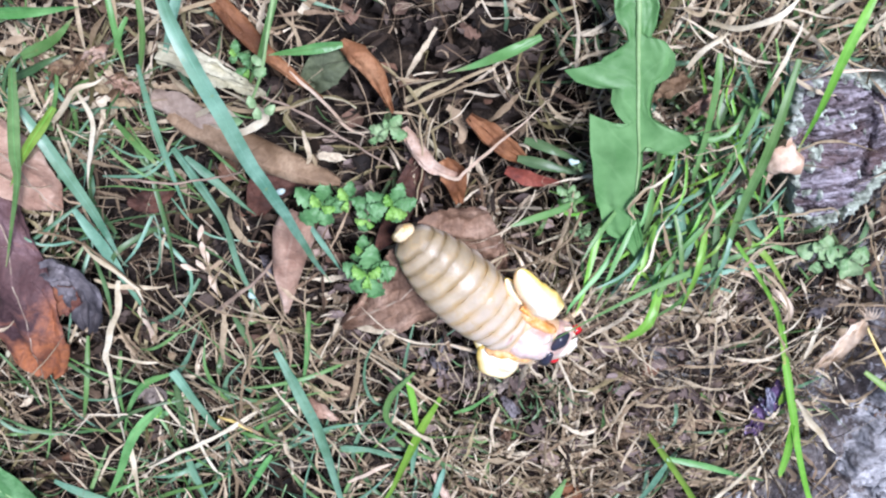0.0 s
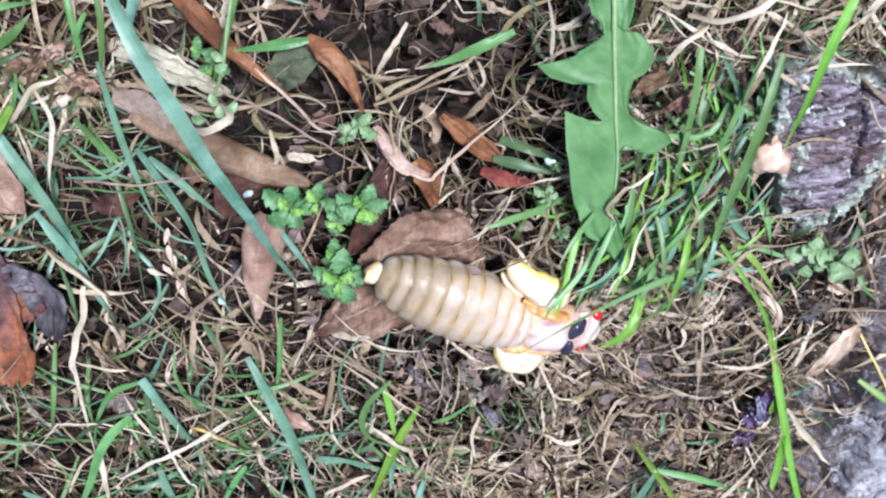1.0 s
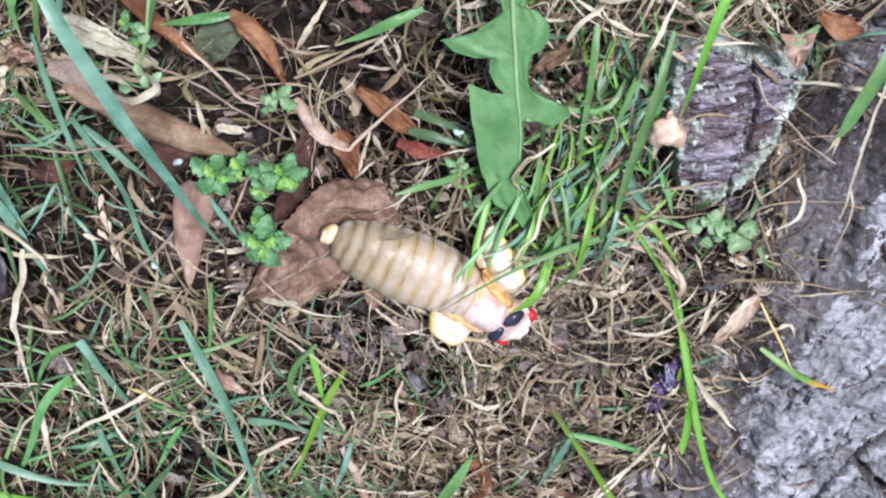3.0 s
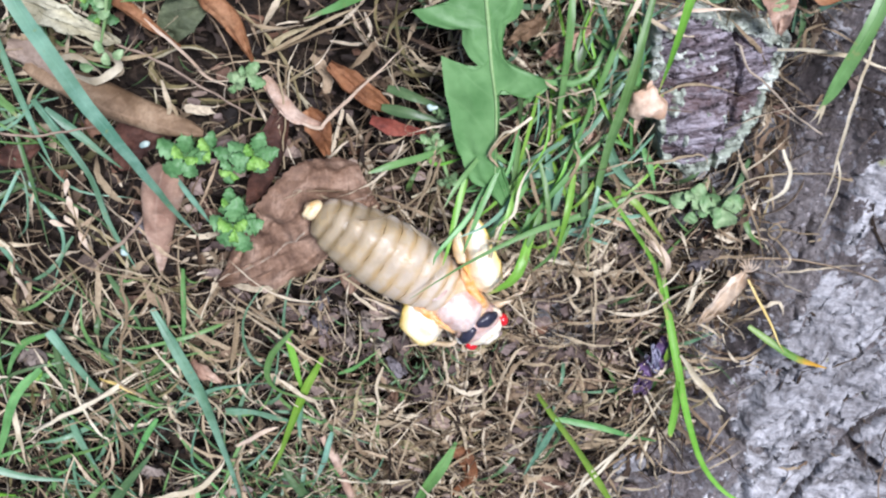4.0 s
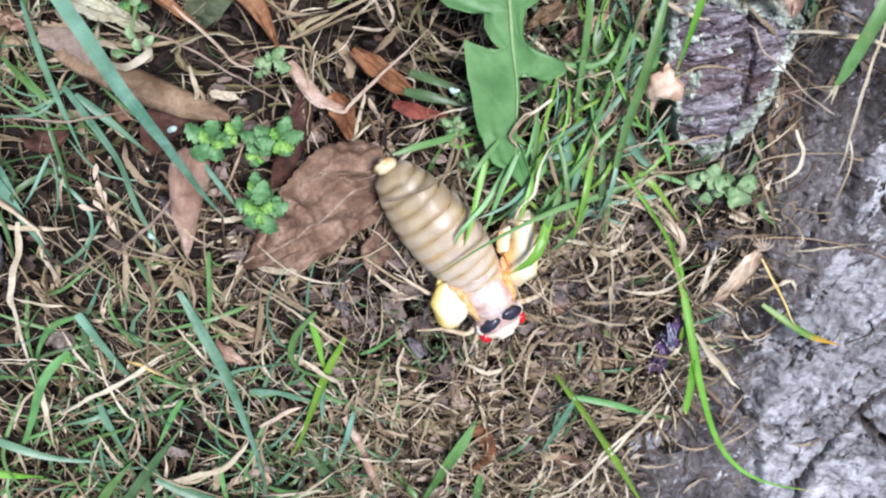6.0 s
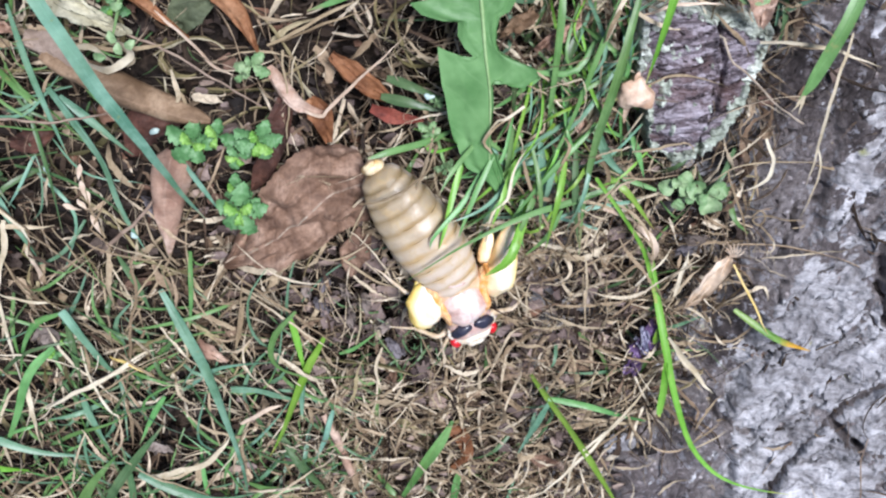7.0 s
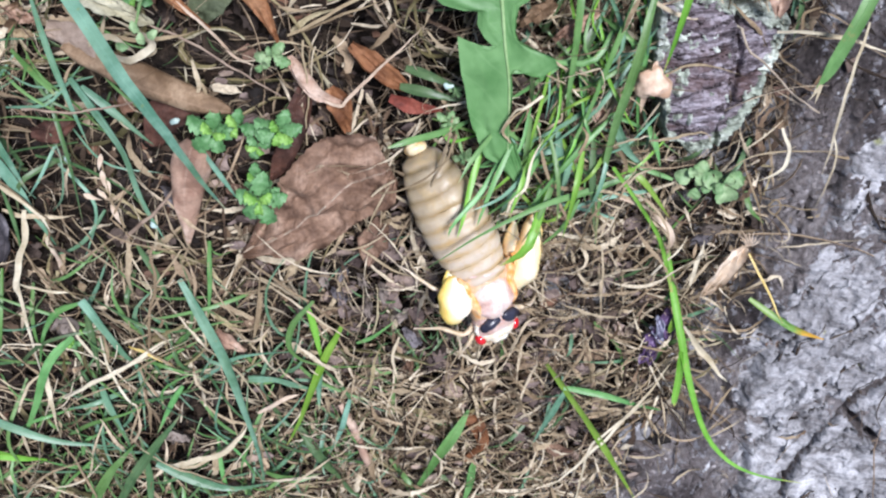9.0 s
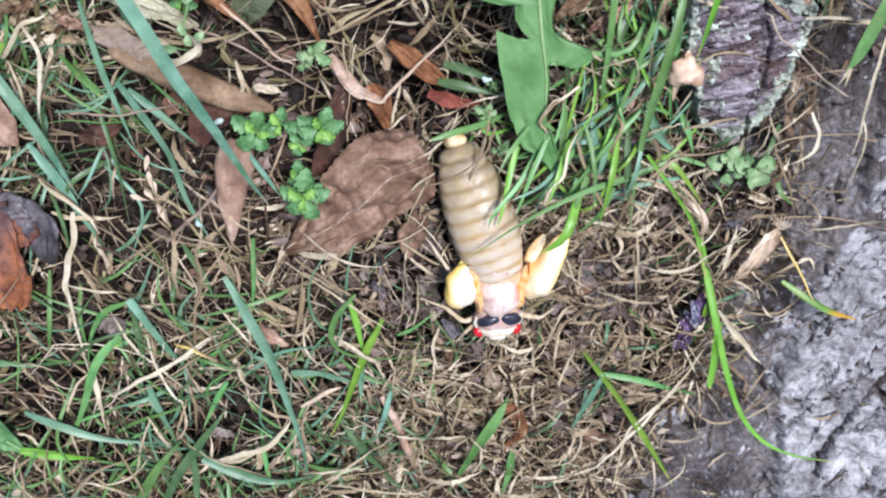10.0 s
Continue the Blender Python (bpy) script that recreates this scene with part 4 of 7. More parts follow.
blade([(-46.6, -58.5, 2.0), (-44.0, -63.6, 2.0), (-42.4, -68.8, 1.2), (-39.8, -76.1, 0.3)], 1.7, "teal")
blade([(-17.7, -59.8, 1.0), (-15.5, -64.0, 1.2), (-13.4, -68.2, 1.0)], 1.1, "teal")
blade([(-28.3, -75.0, 0.8), (-26.5, -79.3, 1.0), (-25.0, -85.1, 0.4)], 1.2, "dark")
# blades of the lower thatch
blade([(-37.2, -83.2, 2.5), (-34.8, -87.6, 2.5), (-32.7, -93.0, 1.5), (-31.3, -97.1, 0.5), (-32.5, -108.8, -0.5)], 1.7, "teal", base=0.9)
blade([(-37.3, -83.5, 2.4), (-41.1, -85.2, 2.5), (-44.3, -90.1, 1.5), (-46.7, -97.0, -0.0)], 1.1, "green")
blade([(-39.9, -90.1, 1.5), (-44.0, -94.3, 2.5), (-47.9, -102.7, 2.0), (-52.7, -111.9, 0.5)], 1.6, "green")
blade([(-37.7, -86.9, 0.5), (-37.3, -92.5, 0.8), (-37.5, -100.0, -0.0)], 1.3, "dark")
blade([(-57.4, -103.6, 1.5), (-51.6, -105.9, 2.5), (-45.5, -108.8, 2.2), (-37.4, -111.3, 0.5)], 1.6, "teal")
blade([(-60.2, -111.5, 1.0), (-54.1, -112.2, 1.4), (-48.5, -113.5, 0.8)], 2.0, "lime", taper=0.3, tip=0.4)
blade([(-37.3, -99.0, 1.5), (-36.0, -104.1, 1.5), (-34.9, -110.2, 0.5)], 1.5, "teal")
blade([(-23.1, -80.7, 1.0), (-20.4, -86.4, 2.2), (-17.5, -94.2, 2.6), (-15.6, -103.4, 2.4), (-14.4, -112.7, 1.5), (-14.6, -123.0, -0.0)], 1.8, "teal", base=0.5)
blade([(-18.0, -74.5, 1.0), (-18.6, -80.9, 1.5), (-20.0, -87.9, 0.5)], 1.0, "green")
blade([(-25.1, -99.6, 0.6), (-27.6, -103.4, 1.0), (-30.7, -109.5, 0.0)], 1.1, "green")
blade([(-38.5, -122.8, 1.0), (-33.3, -114.0, 2.5), (-29.1, -108.1, 2.5), (-26.0, -104.5, 1.0)], 1.9, "dark")
blade([(-43.1, -123.3, 1.0), (-38.5, -115.6, 2.0), (-33.6, -109.7, 1.8)], 1.9, "green")
blade([(-33.3, -123.2, 0.5), (-32.3, -114.6, 1.8), (-32.9, -108.6, 1.2)], 1.3, "dark")
blade([(-30.9, -113.8, 1.5), (-25.1, -116.7, 2.0), (-19.3, -118.8, 1.5), (-11.5, -118.2, 0.5)], 1.9, "teal")
blade([(18.2, -104.1, 0.8), (15.3, -109.0, 2.0), (12.3, -114.4, 2.0), (8.2, -123.1, 0.5)], 2.0, "green", base=0.3)
blade([(19.2, -115.0, -0.0), (18.4, -118.8, 0.8), (16.7, -125.4, 0.0)], 1.5, "green")
blade([(-8.1, -107.5, 0.5), (-4.9, -112.6, 1.5), (-1.7, -117.4, 1.2), (1.5, -124.2, 0.0)], 1.8, "dark")
blade([(0.2, -101.9, 1.0), (-1.2, -106.7, 1.5), (-3.7, -112.9, 0.5)], 1.1, "teal")
blade([(-13.9, -116.0, 0.8), (-9.5, -116.9, 1.5), (-5.2, -116.8, 0.5)], 2.0, "green")
blade([(-14.9, -98.0, 0.8), (-10.6, -97.4, 1.6), (-5.9, -99.8, 1.0)], 1.9, "teal", taper=0.25, tip=0.3)

# a small grass plant whose blades cross
plant = tagged(new("grass_plant"), "small green grass plant with crossing curved blades", "grass plant")
blade([(-4.0, -83.4, 2.5), (-7.0, -87.1, 2.5), (-8.0, -90.9, 2.5), (-6.2, -93.5, 2.5), (-1.5, -95.1, 2.0), (6.5, -95.5, 1.0)], 1.1, "green", plant)
blade([(-5.1, -85.0, 1.5), (-4.1, -90.1, 1.5), (-3.5, -96.7, 0.5)], 1.2, "lime", plant)
blade([(-0.4, -88.6, 1.0), (-2.9, -93.4, 1.6), (-5.4, -99.8, 1.8), (-7.9, -106.2, 1.5), (-10.3, -111.1, 0.5)], 1.4, "lime", plant)
blade([(-3.7, -94.5, 1.5), (-4.2, -99.0, 1.5), (-4.7, -104.1, 0.8)], 1.3, "teal", plant)
blade([(-3.3, -96.5, 0.8), (-0.9, -99.3, 1.0), (0.9, -103.9, 0.4)], 1.0, "dark", plant)
blade([(1.6, -92.0, 0.4), (4.3, -90.6, 0.8), (7.6, -88.1, 0.3)], 0.7, "green", plant)

# forked grass shoot by the root
shoot = tagged(new("grass_shoot"), "forked green grass shoot beside the root", "grass shoot")
blade([(30.0, -96.0, 0.0), (32.6, -98.8, 2.5), (36.3, -104.5, 3.0), (39.8, -111.2, 2.6), (45.4, -122.6, 1.0)], 1.3, "lime", shoot, base=0.6, taper=0.3)
blade([(32.4, -98.7, 2.5), (37.6, -99.4, 3.0), (42.3, -101.2, 2.6), (47.4, -103.4, 1.6)], 1.2, "green", shoot, taper=0.12, tip=0.5)
blade([(32.6, -99.0, 2.5), (30.6, -103.8, 2.5), (27.9, -111.1, 1.0)], 1.2, "teal", shoot)

# long bright shoot that bends over the root
runner = tagged(new("grass_runner"), "long bright green grass shoot bending onto the bark", "grass shoot")
blade([(46.1, -76.5, 0.0), (47.3, -82.8, 1.5), (48.6, -88.9, 3.5), (50.1, -95.5, 5.0), (52.9, -103.7, 6.0), (56.7, -108.9, 6.5), (62.1, -112.1, 6.5), (70.2, -113.9, 6.5)], 1.35, "lime", runner, taper=0.7, base=0.7)
blade([(48.8, -91.0, 4.4), (48.9, -95.5, 4.4), (48.6, -99.5, 4.0), (48.9, -101.2, 3.6)], 1.2, "lime", runner, taper=0.3, tip=0.3)
blade([(37.1, -62.2, 4.0), (41.3, -68.1, 4.0), (44.6, -74.0, 3.0), (47.0, -82.5, 2.0)], 0.7, "lime", runner, base=0.8, taper=0.1, tip=0.7)
blade([(48.2, -86.1, 2.0), (47.6, -87.7, 2.4), (47.3, -89.4, 2.0)], 1.1, "lime", runner, taper=0.3)
part("dry_leaf", ribbon([(49.0, -87.2, 3.6), (51.7, -91.2, 4.2), (54.0, -94.2, 3.8), (56.5, -97.4, 3.0)], 1.1, 14, base=0.5, rough=0.4), PALE_STRAW, runner, "bleached dry leaf of the runner")
blade([(57.8, -83.0, 3.0), (61.0, -85.1, 4.0), (64.3, -87.1, 4.5), (68.8, -88.9, 4.5)], 1.15, "yellow", taper=0.25, tip=0.25)
cut = blade([(67.1, -31.9, 7.0), (64.8, -38.6, 9.0), (62.4, -44.2, 9.4), (60.9, -47.6, 9.2), (60.1, -49.8, 9.0)], 1.9, "green", None, "green grass blade with a cut white frayed tip", taper=0.2, tip=0.42)
for q in ([(60.3, -49.3, 9.1), (60.0, -50.4, 8.9), (59.4, -51.6, 8.6)], [(60.6, -49.3, 9.1), (60.4, -50.6, 8.9), (60.3, -51.9, 8.7)]):
    part("frayed_tip", ribbon(q, 0.5, 6, base=0.8, tip=0.1), PALE_STRAW, cut, "white frayed fibre at the cut end")
blade([(47.4, -27.2, 8.0), (45.3, -32.2, 9.0), (44.1, -36.7, 9.0), (43.0, -43.1, 8.0), (42.1, -48.7, 6.0)], 1.4, "lime", base=0.3)

# the tuft between the cicada and the bark chip
tuft = tagged(new("grass_tuft"), "dense tuft of green grass blades beside the cicada", "grass tuft")
blade([(31.6, -37.2, 5.0), (31.2, -42.1, 6.0), (30.8, -49.9, 5.0), (30.6, -55.7, 3.0)], 1.3, "green", tuft)
blade([(38.5, -38.5, 5.0), (35.2, -47.5, 6.0), (32.0, -57.2, 5.0), (27.5, -66.6, 2.0)], 0.9, "green", tuft)
blade([(40.7, -37.9, 5.0), (38.6, -47.2, 7.0), (36.6, -56.1, 6.0), (35.7, -65.3, 4.0), (35.8, -76.4, 1.0)], 1.3, "green", tuft)
blade([(37.0, -56.1, 3.0), (38.6, -59.5, 4.0), (41.4, -62.8, 3.0)], 1.6, "teal", tuft)
blade([(41.8, -57.3, 2.0), (42.5, -59.5, 3.0), (43.7, -63.2, 2.0)], 1.1, "green", tuft)
blade([(38.9, -62.7, 2.0), (41.9, -65.4, 3.0), (45.9, -71.3, 1.0)], 1.1, "lime", tuft)
blade([(41.3, -63.3, 3.0), (34.0, -65.2, 5.0), (27.3, -65.9, 8.0), (19.5, -68.8, 10.5), (12.3, -74.2, 10.0)], 1.0, "green", tuft, base=0.5)
blade([(19.9, -59.0, 5.0), (18.4, -63.1, 7.0), (17.3, -67.2, 9.0), (16.6, -70.0, 9.0)], 1.0, "lime", tuft)
blade([(21.9, -60.5, 6.0), (19.5, -64.2, 8.0), (16.1, -67.5, 10.0), (15.4, -69.7, 9.5)], 0.8, "green", tuft)
blade([(28.6, -65.4, 3.0), (27.1, -68.2, 7.0), (25.7, -71.6, 9.0), (22.3, -74.8, 8.0)], 1.5, "lime", tuft, taper=0.35)
blade([(27.6, -65.3, 4.0), (27.0, -68.8, 5.0), (28.1, -73.2, 3.0)], 1.0, "green", tuft)
blade([(18.1, -56.0, 3.0), (14.6, -56.4, 6.0), (11.1, -56.2, 9.0), (8.0, -56.8, 10.0)], 1.0, "green", tuft, base=0.6, taper=0.2, tip=0.3)
blade([(10.1, -49.6, 1.0), (13.9, -50.3, 2.5), (18.2, -52.5, 2.0)], 1.5, "dark", tuft)
blade([(9.3, -51.9, 1.0), (13.2, -52.7, 2.0), (18.1, -54.0, 1.5)], 1.6, "dark", tuft)
blade([(34.3, -58.3, 4.0), (34.4, -65.6, 5.0), (35.6, -73.7, 2.0)], 1.0, "dark", tuft)
blade([(31.8, -58.0, 4.0), (30.9, -62.5, 5.0), (30.6, -68.3, 2.0)], 1.2, "teal", tuft)
blade([(36.8, -54.6, 4.0), (32.3, -59.0, 6.0), (28.1, -64.4, 6.0), (24.2, -71.0, 4.0)], 0.8, "green", tuft)
blade([(29.8, -57.6, 3.0), (30.3, -62.2, 4.0), (30.8, -69.1, 2.0)], 1.3, "teal", tuft)
blade([(38.5, -48.5, 3.0), (34.5, -53.5, 5.0), (30.1, -58.0, 4.0), (24.1, -63.8, 2.0)], 0.8, "teal", tuft)
blade([(36.6, -43.0, 3.0), (33.3, -47.5, 5.0), (26.8, -47.8, 4.0), (22.1, -48.8, 3.0)], 0.9, "green", tuft)
blade([(34.0, -43.0, 3.0), (32.4, -46.8, 4.0), (29.3, -55.0, 3.0)], 1.1, "dark", tuft)
blade([(32.8, -66.9, 4.0), (30.9, -71.0, 4.0), (27.6, -75.4, 2.0)], 0.8, "green", tuft)
blade([(25.4, -46.3, 3.0), (26.2, -50.2, 4.0), (26.0, -56.8, 2.0)], 0.9, "dark", tuft)
blade([(22.1, -70.6, 3.0), (23.8, -64.4, 6.0), (26.6, -60.2, 5.0), (30.8, -56.1, 3.0)], 0.7, "teal", tuft)
blade([(43.6, -66.3, 2.0), (36.5, -66.8, 3.5), (30.3, -69.9, 2.0)], 0.9, "teal", tuft)
blade([(14.6, -57.2, 2.0), (16.0, -58.7, 3.0), (19.6, -58.3, 2.0)], 1.0, "lime", tuft)
blade([(23.6, -58.2, 6.0), (21.5, -61.9, 8.0), (19.8, -66.1, 9.0), (19.1, -68.7, 8.5)], 0.9, "green", tuft)
blade([(26.5, -59.4, 5.0), (24.7, -63.4, 8.0), (23.1, -67.9, 8.5)], 0.8, "lime", tuft)
blade([(25.6, -62.5, 5.0), (22.3, -64.4, 8.5), (18.0, -65.5, 10.5)], 0.6, "teal", tuft)
blade([(29.7, -62.9, 4.0), (27.8, -67.0, 7.0), (25.2, -72.4, 6.0)], 0.9, "green", tuft)
blade([(33.0, -59.9, 4.0), (31.9, -64.7, 7.0), (30.8, -72.1, 5.0)], 1.0, "lime", tuft)
blade([(21.5, -56.0, 6.0), (18.6, -58.8, 9.0), (16.7, -61.5, 10.5)], 0.8, "green", tuft)
blade([(28.6, -57.9, 5.0), (29.7, -63.1, 7.0), (30.0, -70.5, 5.0)], 0.8, "green", tuft)
blade([(36.5, -59.1, 4.0), (35.2, -64.4, 6.0), (33.4, -70.2, 4.0)], 0.7, "teal", tuft)
r = np.random.default_rng(21)
TUFT_A, TUFT_B = (24.1, -65.7, 3.0), (40.3, -45.7, 3.0)
for i in range(58):
    f = r.random()
    x, y = TUFT_A[0] + (TUFT_B[0] - TUFT_A[0]) * f + r.normal(0, 4), TUFT_A[1] + (TUFT_B[1] - TUFT_A[1]) * f + r.normal(0, 4)
    x = min(x, 40.0)
    a, length = radians(r.normal(-112, 55)), r.uniform(7, 20)
    k = r.normal(0, 0.35)
    q = [(x - math.cos(a) * length * 0.5, y - math.sin(a) * length * 0.5, r.uniform(0, 4)), (x, y, r.uniform(1, 4)), (x + math.cos(a + k) * length * 0.5, y + math.sin(a + k) * length * 0.5, r.uniform(-2, 2))]
    blade(q, r.uniform(0.4, 1.0), ("green", "teal", "green", "lime", "green")[i % 5], tuft)

for i in range(30):
    f = r.random()
    x, y = TUFT_A[0] + (TUFT_B[0] - TUFT_A[0]) * f + r.normal(0, 4.5), TUFT_A[1] + (TUFT_B[1] - TUFT_A[1]) * f + r.normal(0, 5)
    x = min(x, 40.0)
    a, length, k = radians(r.normal(-105, 40)), r.uniform(7, 18), r.normal(0, 0.5)
    q = [(x - math.cos(a) * length * 0.5, y - math.sin(a) * length * 0.5, r.uniform(0, 3)), (x, y, r.uniform(3, 6)), (x + math.cos(a + k) * length * 0.5, y + math.sin(a + k) * length * 0.5, r.uniform(0, 4))]
    blade(q, r.uniform(0.3, 0.65), ("lime", "green", "lime", "teal")[i % 4], tuft)

# thin long blades low in the corner and beside the rolled leaf
for name, label, spots, count in (
    ("grass_tuft", "loose tuft of long thin green blades in dry thatch", ((-48.7, -95.0, 0.0), (-38.0, -111.7, 0.0), (-20.8, -113.9, 0.0), (-27.0, -100.0, 0.0)), 34),
    ("grass_tuft", "loose tuft of narrow green blades beside a rolled dead leaf", ((-41.9, -46.2, 0.0), (-38.4, -57.4, 0.0), (-44.9, -64.5, 0.0)), 20),
):
    loose = tagged(new(name), label, "grass tuft")
    for i in range(count):
        x, y, _ = spots[i % len(spots)]
        x, y = x + r.normal(0, 5), y + r.normal(0, 4)
        a, length, k = r.uniform(0, 6.28), r.uniform(8, 20), r.normal(0, 0.3)
        q = [(x, y, r.uniform(-3, 0)), (x + math.cos(a) * length * 0.5, y + math.sin(a) * length * 0.5, r.uniform(0, 2.5)), (x + math.cos(a + k) * length, y + math.sin(a + k) * length, r.uniform(-2, 1))]
        blade(q, r.uniform(0.4, 0.95), ("green", "dark", "teal", "green", "dark")[i % 5] if count > 20 else ("teal", "dark")[i % 2], loose)

# grass at the top of the place and short sprigs all over
blade([(11.3, -35.9, 3.0), (7.5, -37.5, 4.0), (4.4, -39.1, 3.0), (0.6, -40.7, 1.5)], 1.5, "green")
blade([(-11.6, -36.7, 3.0), (-15.7, -37.3, 3.5), (-20.5, -38.4, 2.0)], 1.5, "green")
blade([(-17.9, -28.4, 4.0), (-19.5, -33.6, 5.0), (-21.5, -39.0, 4.0), (-24.6, -44.7, 1.0)], 1.0, "green")
blade([(-29.6, -29.8, 3.0), (-30.8, -34.4, 4.0), (-33.3, -40.2, 2.0)], 1.6, "teal")
blade([(-49.9, -44.2, 4.0), (-46.3, -50.8, 5.0), (-43.0, -59.4, 4.0), (-41.8, -67.4, 1.0)], 1.8, "teal")
blade([(-49.1, -38.6, 6.0), (-50.3, -47.9, 7.0), (-51.4, -53.5, 6.0), (-57.2, -68.7, 3.0)], 1.6, "green")
blade([(-45.6, -43.7, 5.0), (-49.1, -48.3, 6.0), (-52.7, -54.0, 5.0)], 1.5, "lime")
r = np.random.default_rng(33)
sprigs = tagged(new("grass_sprigs"), "short green grass sprigs growing through dry thatch", "grass", kind="stuff")
bms = {k: bmesh.new() for k in ("green", "dark", "teal", "lime")}
made = 0
while made < 400:
    x, y = r.uniform(-78, 92), r.uniform(-132, -26)
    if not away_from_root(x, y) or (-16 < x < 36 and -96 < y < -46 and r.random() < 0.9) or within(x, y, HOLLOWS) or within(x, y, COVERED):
        continue
    dense = 1.0 if (y > -52 or (x < 8 and y < -92) or (x < -25 and y > -70)) else 0.3
    if r.random() > dense:
        continue
    made += 1
    a, length, k = r.uniform(0, 6.28), r.uniform(4, 13), r.normal(0, 0.3)
    q = [(x, y, r.uniform(-4, -1)), (x + math.cos(a) * length * 0.5, y + math.sin(a) * length * 0.5, r.uniform(-1.5, 1.5)), (x + math.cos(a + k) * length, y + math.sin(a + k) * length, r.uniform(-2.5, 0.5))]
    ribbon(q, r.uniform(0.3, 1.0), 7, bm=bms[("green", "teal", "dark", "teal", "green", "dark")[made % 6]])
for k, b in bms.items():
    part("blades", b, GRASS[k], sprigs)

r = np.random.default_rng(93)
fine = tagged(new("fine_grass"), "fine long green grass leaves woven through pale thatch", "grass", kind="stuff")
bms = {k: bmesh.new() for k in ("green", "dark", "teal")}
for i in range(110):
    x, y = (r.uniform(-72, -2), r.uniform(-128, -84)) if i % 3 else (r.uniform(-72, -30), r.uniform(-90, -30))
    a, length, k = r.uniform(0, 6.28), r.uniform(9, 22), r.normal(0, 0.35)
    q = [(x, y, r.uniform(-3, -1)), (x + math.cos(a) * length * 0.35, y + math.sin(a) * length * 0.35, r.uniform(0.0, 1.6)), (x + math.cos(a + k * 0.5) * length * 0.7, y + math.sin(a + k * 0.5) * length * 0.7, r.uniform(0.2, 2.0)), (x + math.cos(a + k) * length, y + math.sin(a + k) * length, r.uniform(-2, 0.6))]
    ribbon(q, r.uniform(0.3, 0.85), 11, bm=bms[("green", "teal", "dark", "green")[i % 4]])
for k, b in bms.items():
    part("blades", b, GRASS[k], fine)

# ---- dandelion leaf ----
dandelion = tagged(new("dandelion_leaf"), "lobed green dandelion leaf with a pale midrib", "leaf")
spine = [(20.6, -24.5, 5.5), (21.2, -29.7, 7.0), (21.4, -31.3, 7.4), (21.6, -35.4, 7.9), (22.0, -39.8, 8.0), (22.4, -44.4, 8.0), (23.0, -49.4, 7.6), (23.1, -55.5, 6.8), (23.1, -58.6, 6.2), (25.3, -64.9, 4.6)]


def further(margin):
    """The margins are given from the second point of the spine on: carry them back to its first."""
    return [(0.0, 2.0, 0.0)] + [(1 / 9 + p * 8 / 9, w, d) for p, w, d in margin]


west = further([(0, 2.6, 0.0), (0.097, 2.7, 0.6), (0.141, 2.4, 0.9), (0.17, 1.4, 1.1), (0.207, 1.1, 1.3), (0.247, 3.8, 1.1), (0.263, 4.4, 1.3), (0.291, 8.3, 0.5), (0.33, 7.0, 0.6), (0.368, 4.6, 0.3), (0.38, 2.9, 0.1), (0.417, 3.1, 0.4), (0.459, 2.4, 0.4), (0.487, 1.1, 0.9), (0.493, 2.4, 0.9), (0.501, 3.9, -0.3), (0.511, 5.5, -2.3), (0.593, 5.7, -0.7), (0.691, 5.2, -0.5), (0.809, 3.9, 0.1), (0.872, 3.0, 0.4), (0.904, 1.8, 0.1), (0.975, 0.8, 0.0), (1, 0.1, 0.1)])
east = further([(0, 1.9, 0.0), (0.106, 2.2, 0.4), (0.156, 1.9, 0.9), (0.204, 1.3, 1.1), (0.217, 3.0, 0.8), (0.26, 4.1, 0.9), (0.302, 4.0, 1.0), (0.332, 3.2, 1.1), (0.354, 2.0, 0.9), (0.387, 1.6, 1.0), (0.43, 1.4, 1.2), (0.464, 1.8, 1.2), (0.496, 3.4, 1.0), (0.54, 5.7, 0.9), (0.561, 6.0, 1.1), (0.582, 3.9, 1.5), (0.592, 2.1, 0.4), (0.6, 1.0, -1.0), (0.606, 0.4, -0.5), (0.664, 0.4, -0.6), (0.72, 0.15, -0.5), (0.783, 0.1, -0.2), (0.861, 1.1, 0.1), (0.917, 1.1, 0.4), (1, 0.1, 0.1)])
part("leaf_blade", lamina(spine, (), 260, 24, cup=0.06, ruffle=0.7, seed=3.0, edges=(east, west)), DANDELION, dandelion)
part("midrib", rod([(x, y, z + 0.12) for x, y, z in spine[:9]], 0.36, 48, 8, 0.3), MIDRIB, dandelion, "pale green midrib")


# ---- dead leaves ----
def dead_leaf(pts, widths, tone, label, vein=0.0, **more):
    leaf = tagged(new("dead_leaf"), label, "dead leaf", "dead leaves")
    part("leaf_blade", lamina(pts, widths, **more), LEAF[tone], leaf)
    thin = vein or 0.05
    line = spline(pts, 24)
    buckle, at = more.get("ruffle", 0.0), more.get("seed", 0.0)
    lift = [buckle * noise.noise(Vector((5 * k / 24 + at, 0, at * 3.1))) + 0.4 * buckle * noise.noise(Vector((14 * k / 24 + at, 0, at))) for k in range(25)]
    part("midrib", rod([(p.x, p.y, p.z + q + 0.08) for p, q in zip(line, lift)], thin, 30, 6, 0.4, kink=0.25 if vein else 0.0), DUN if vein else LEAF[tone], leaf)
    return leaf


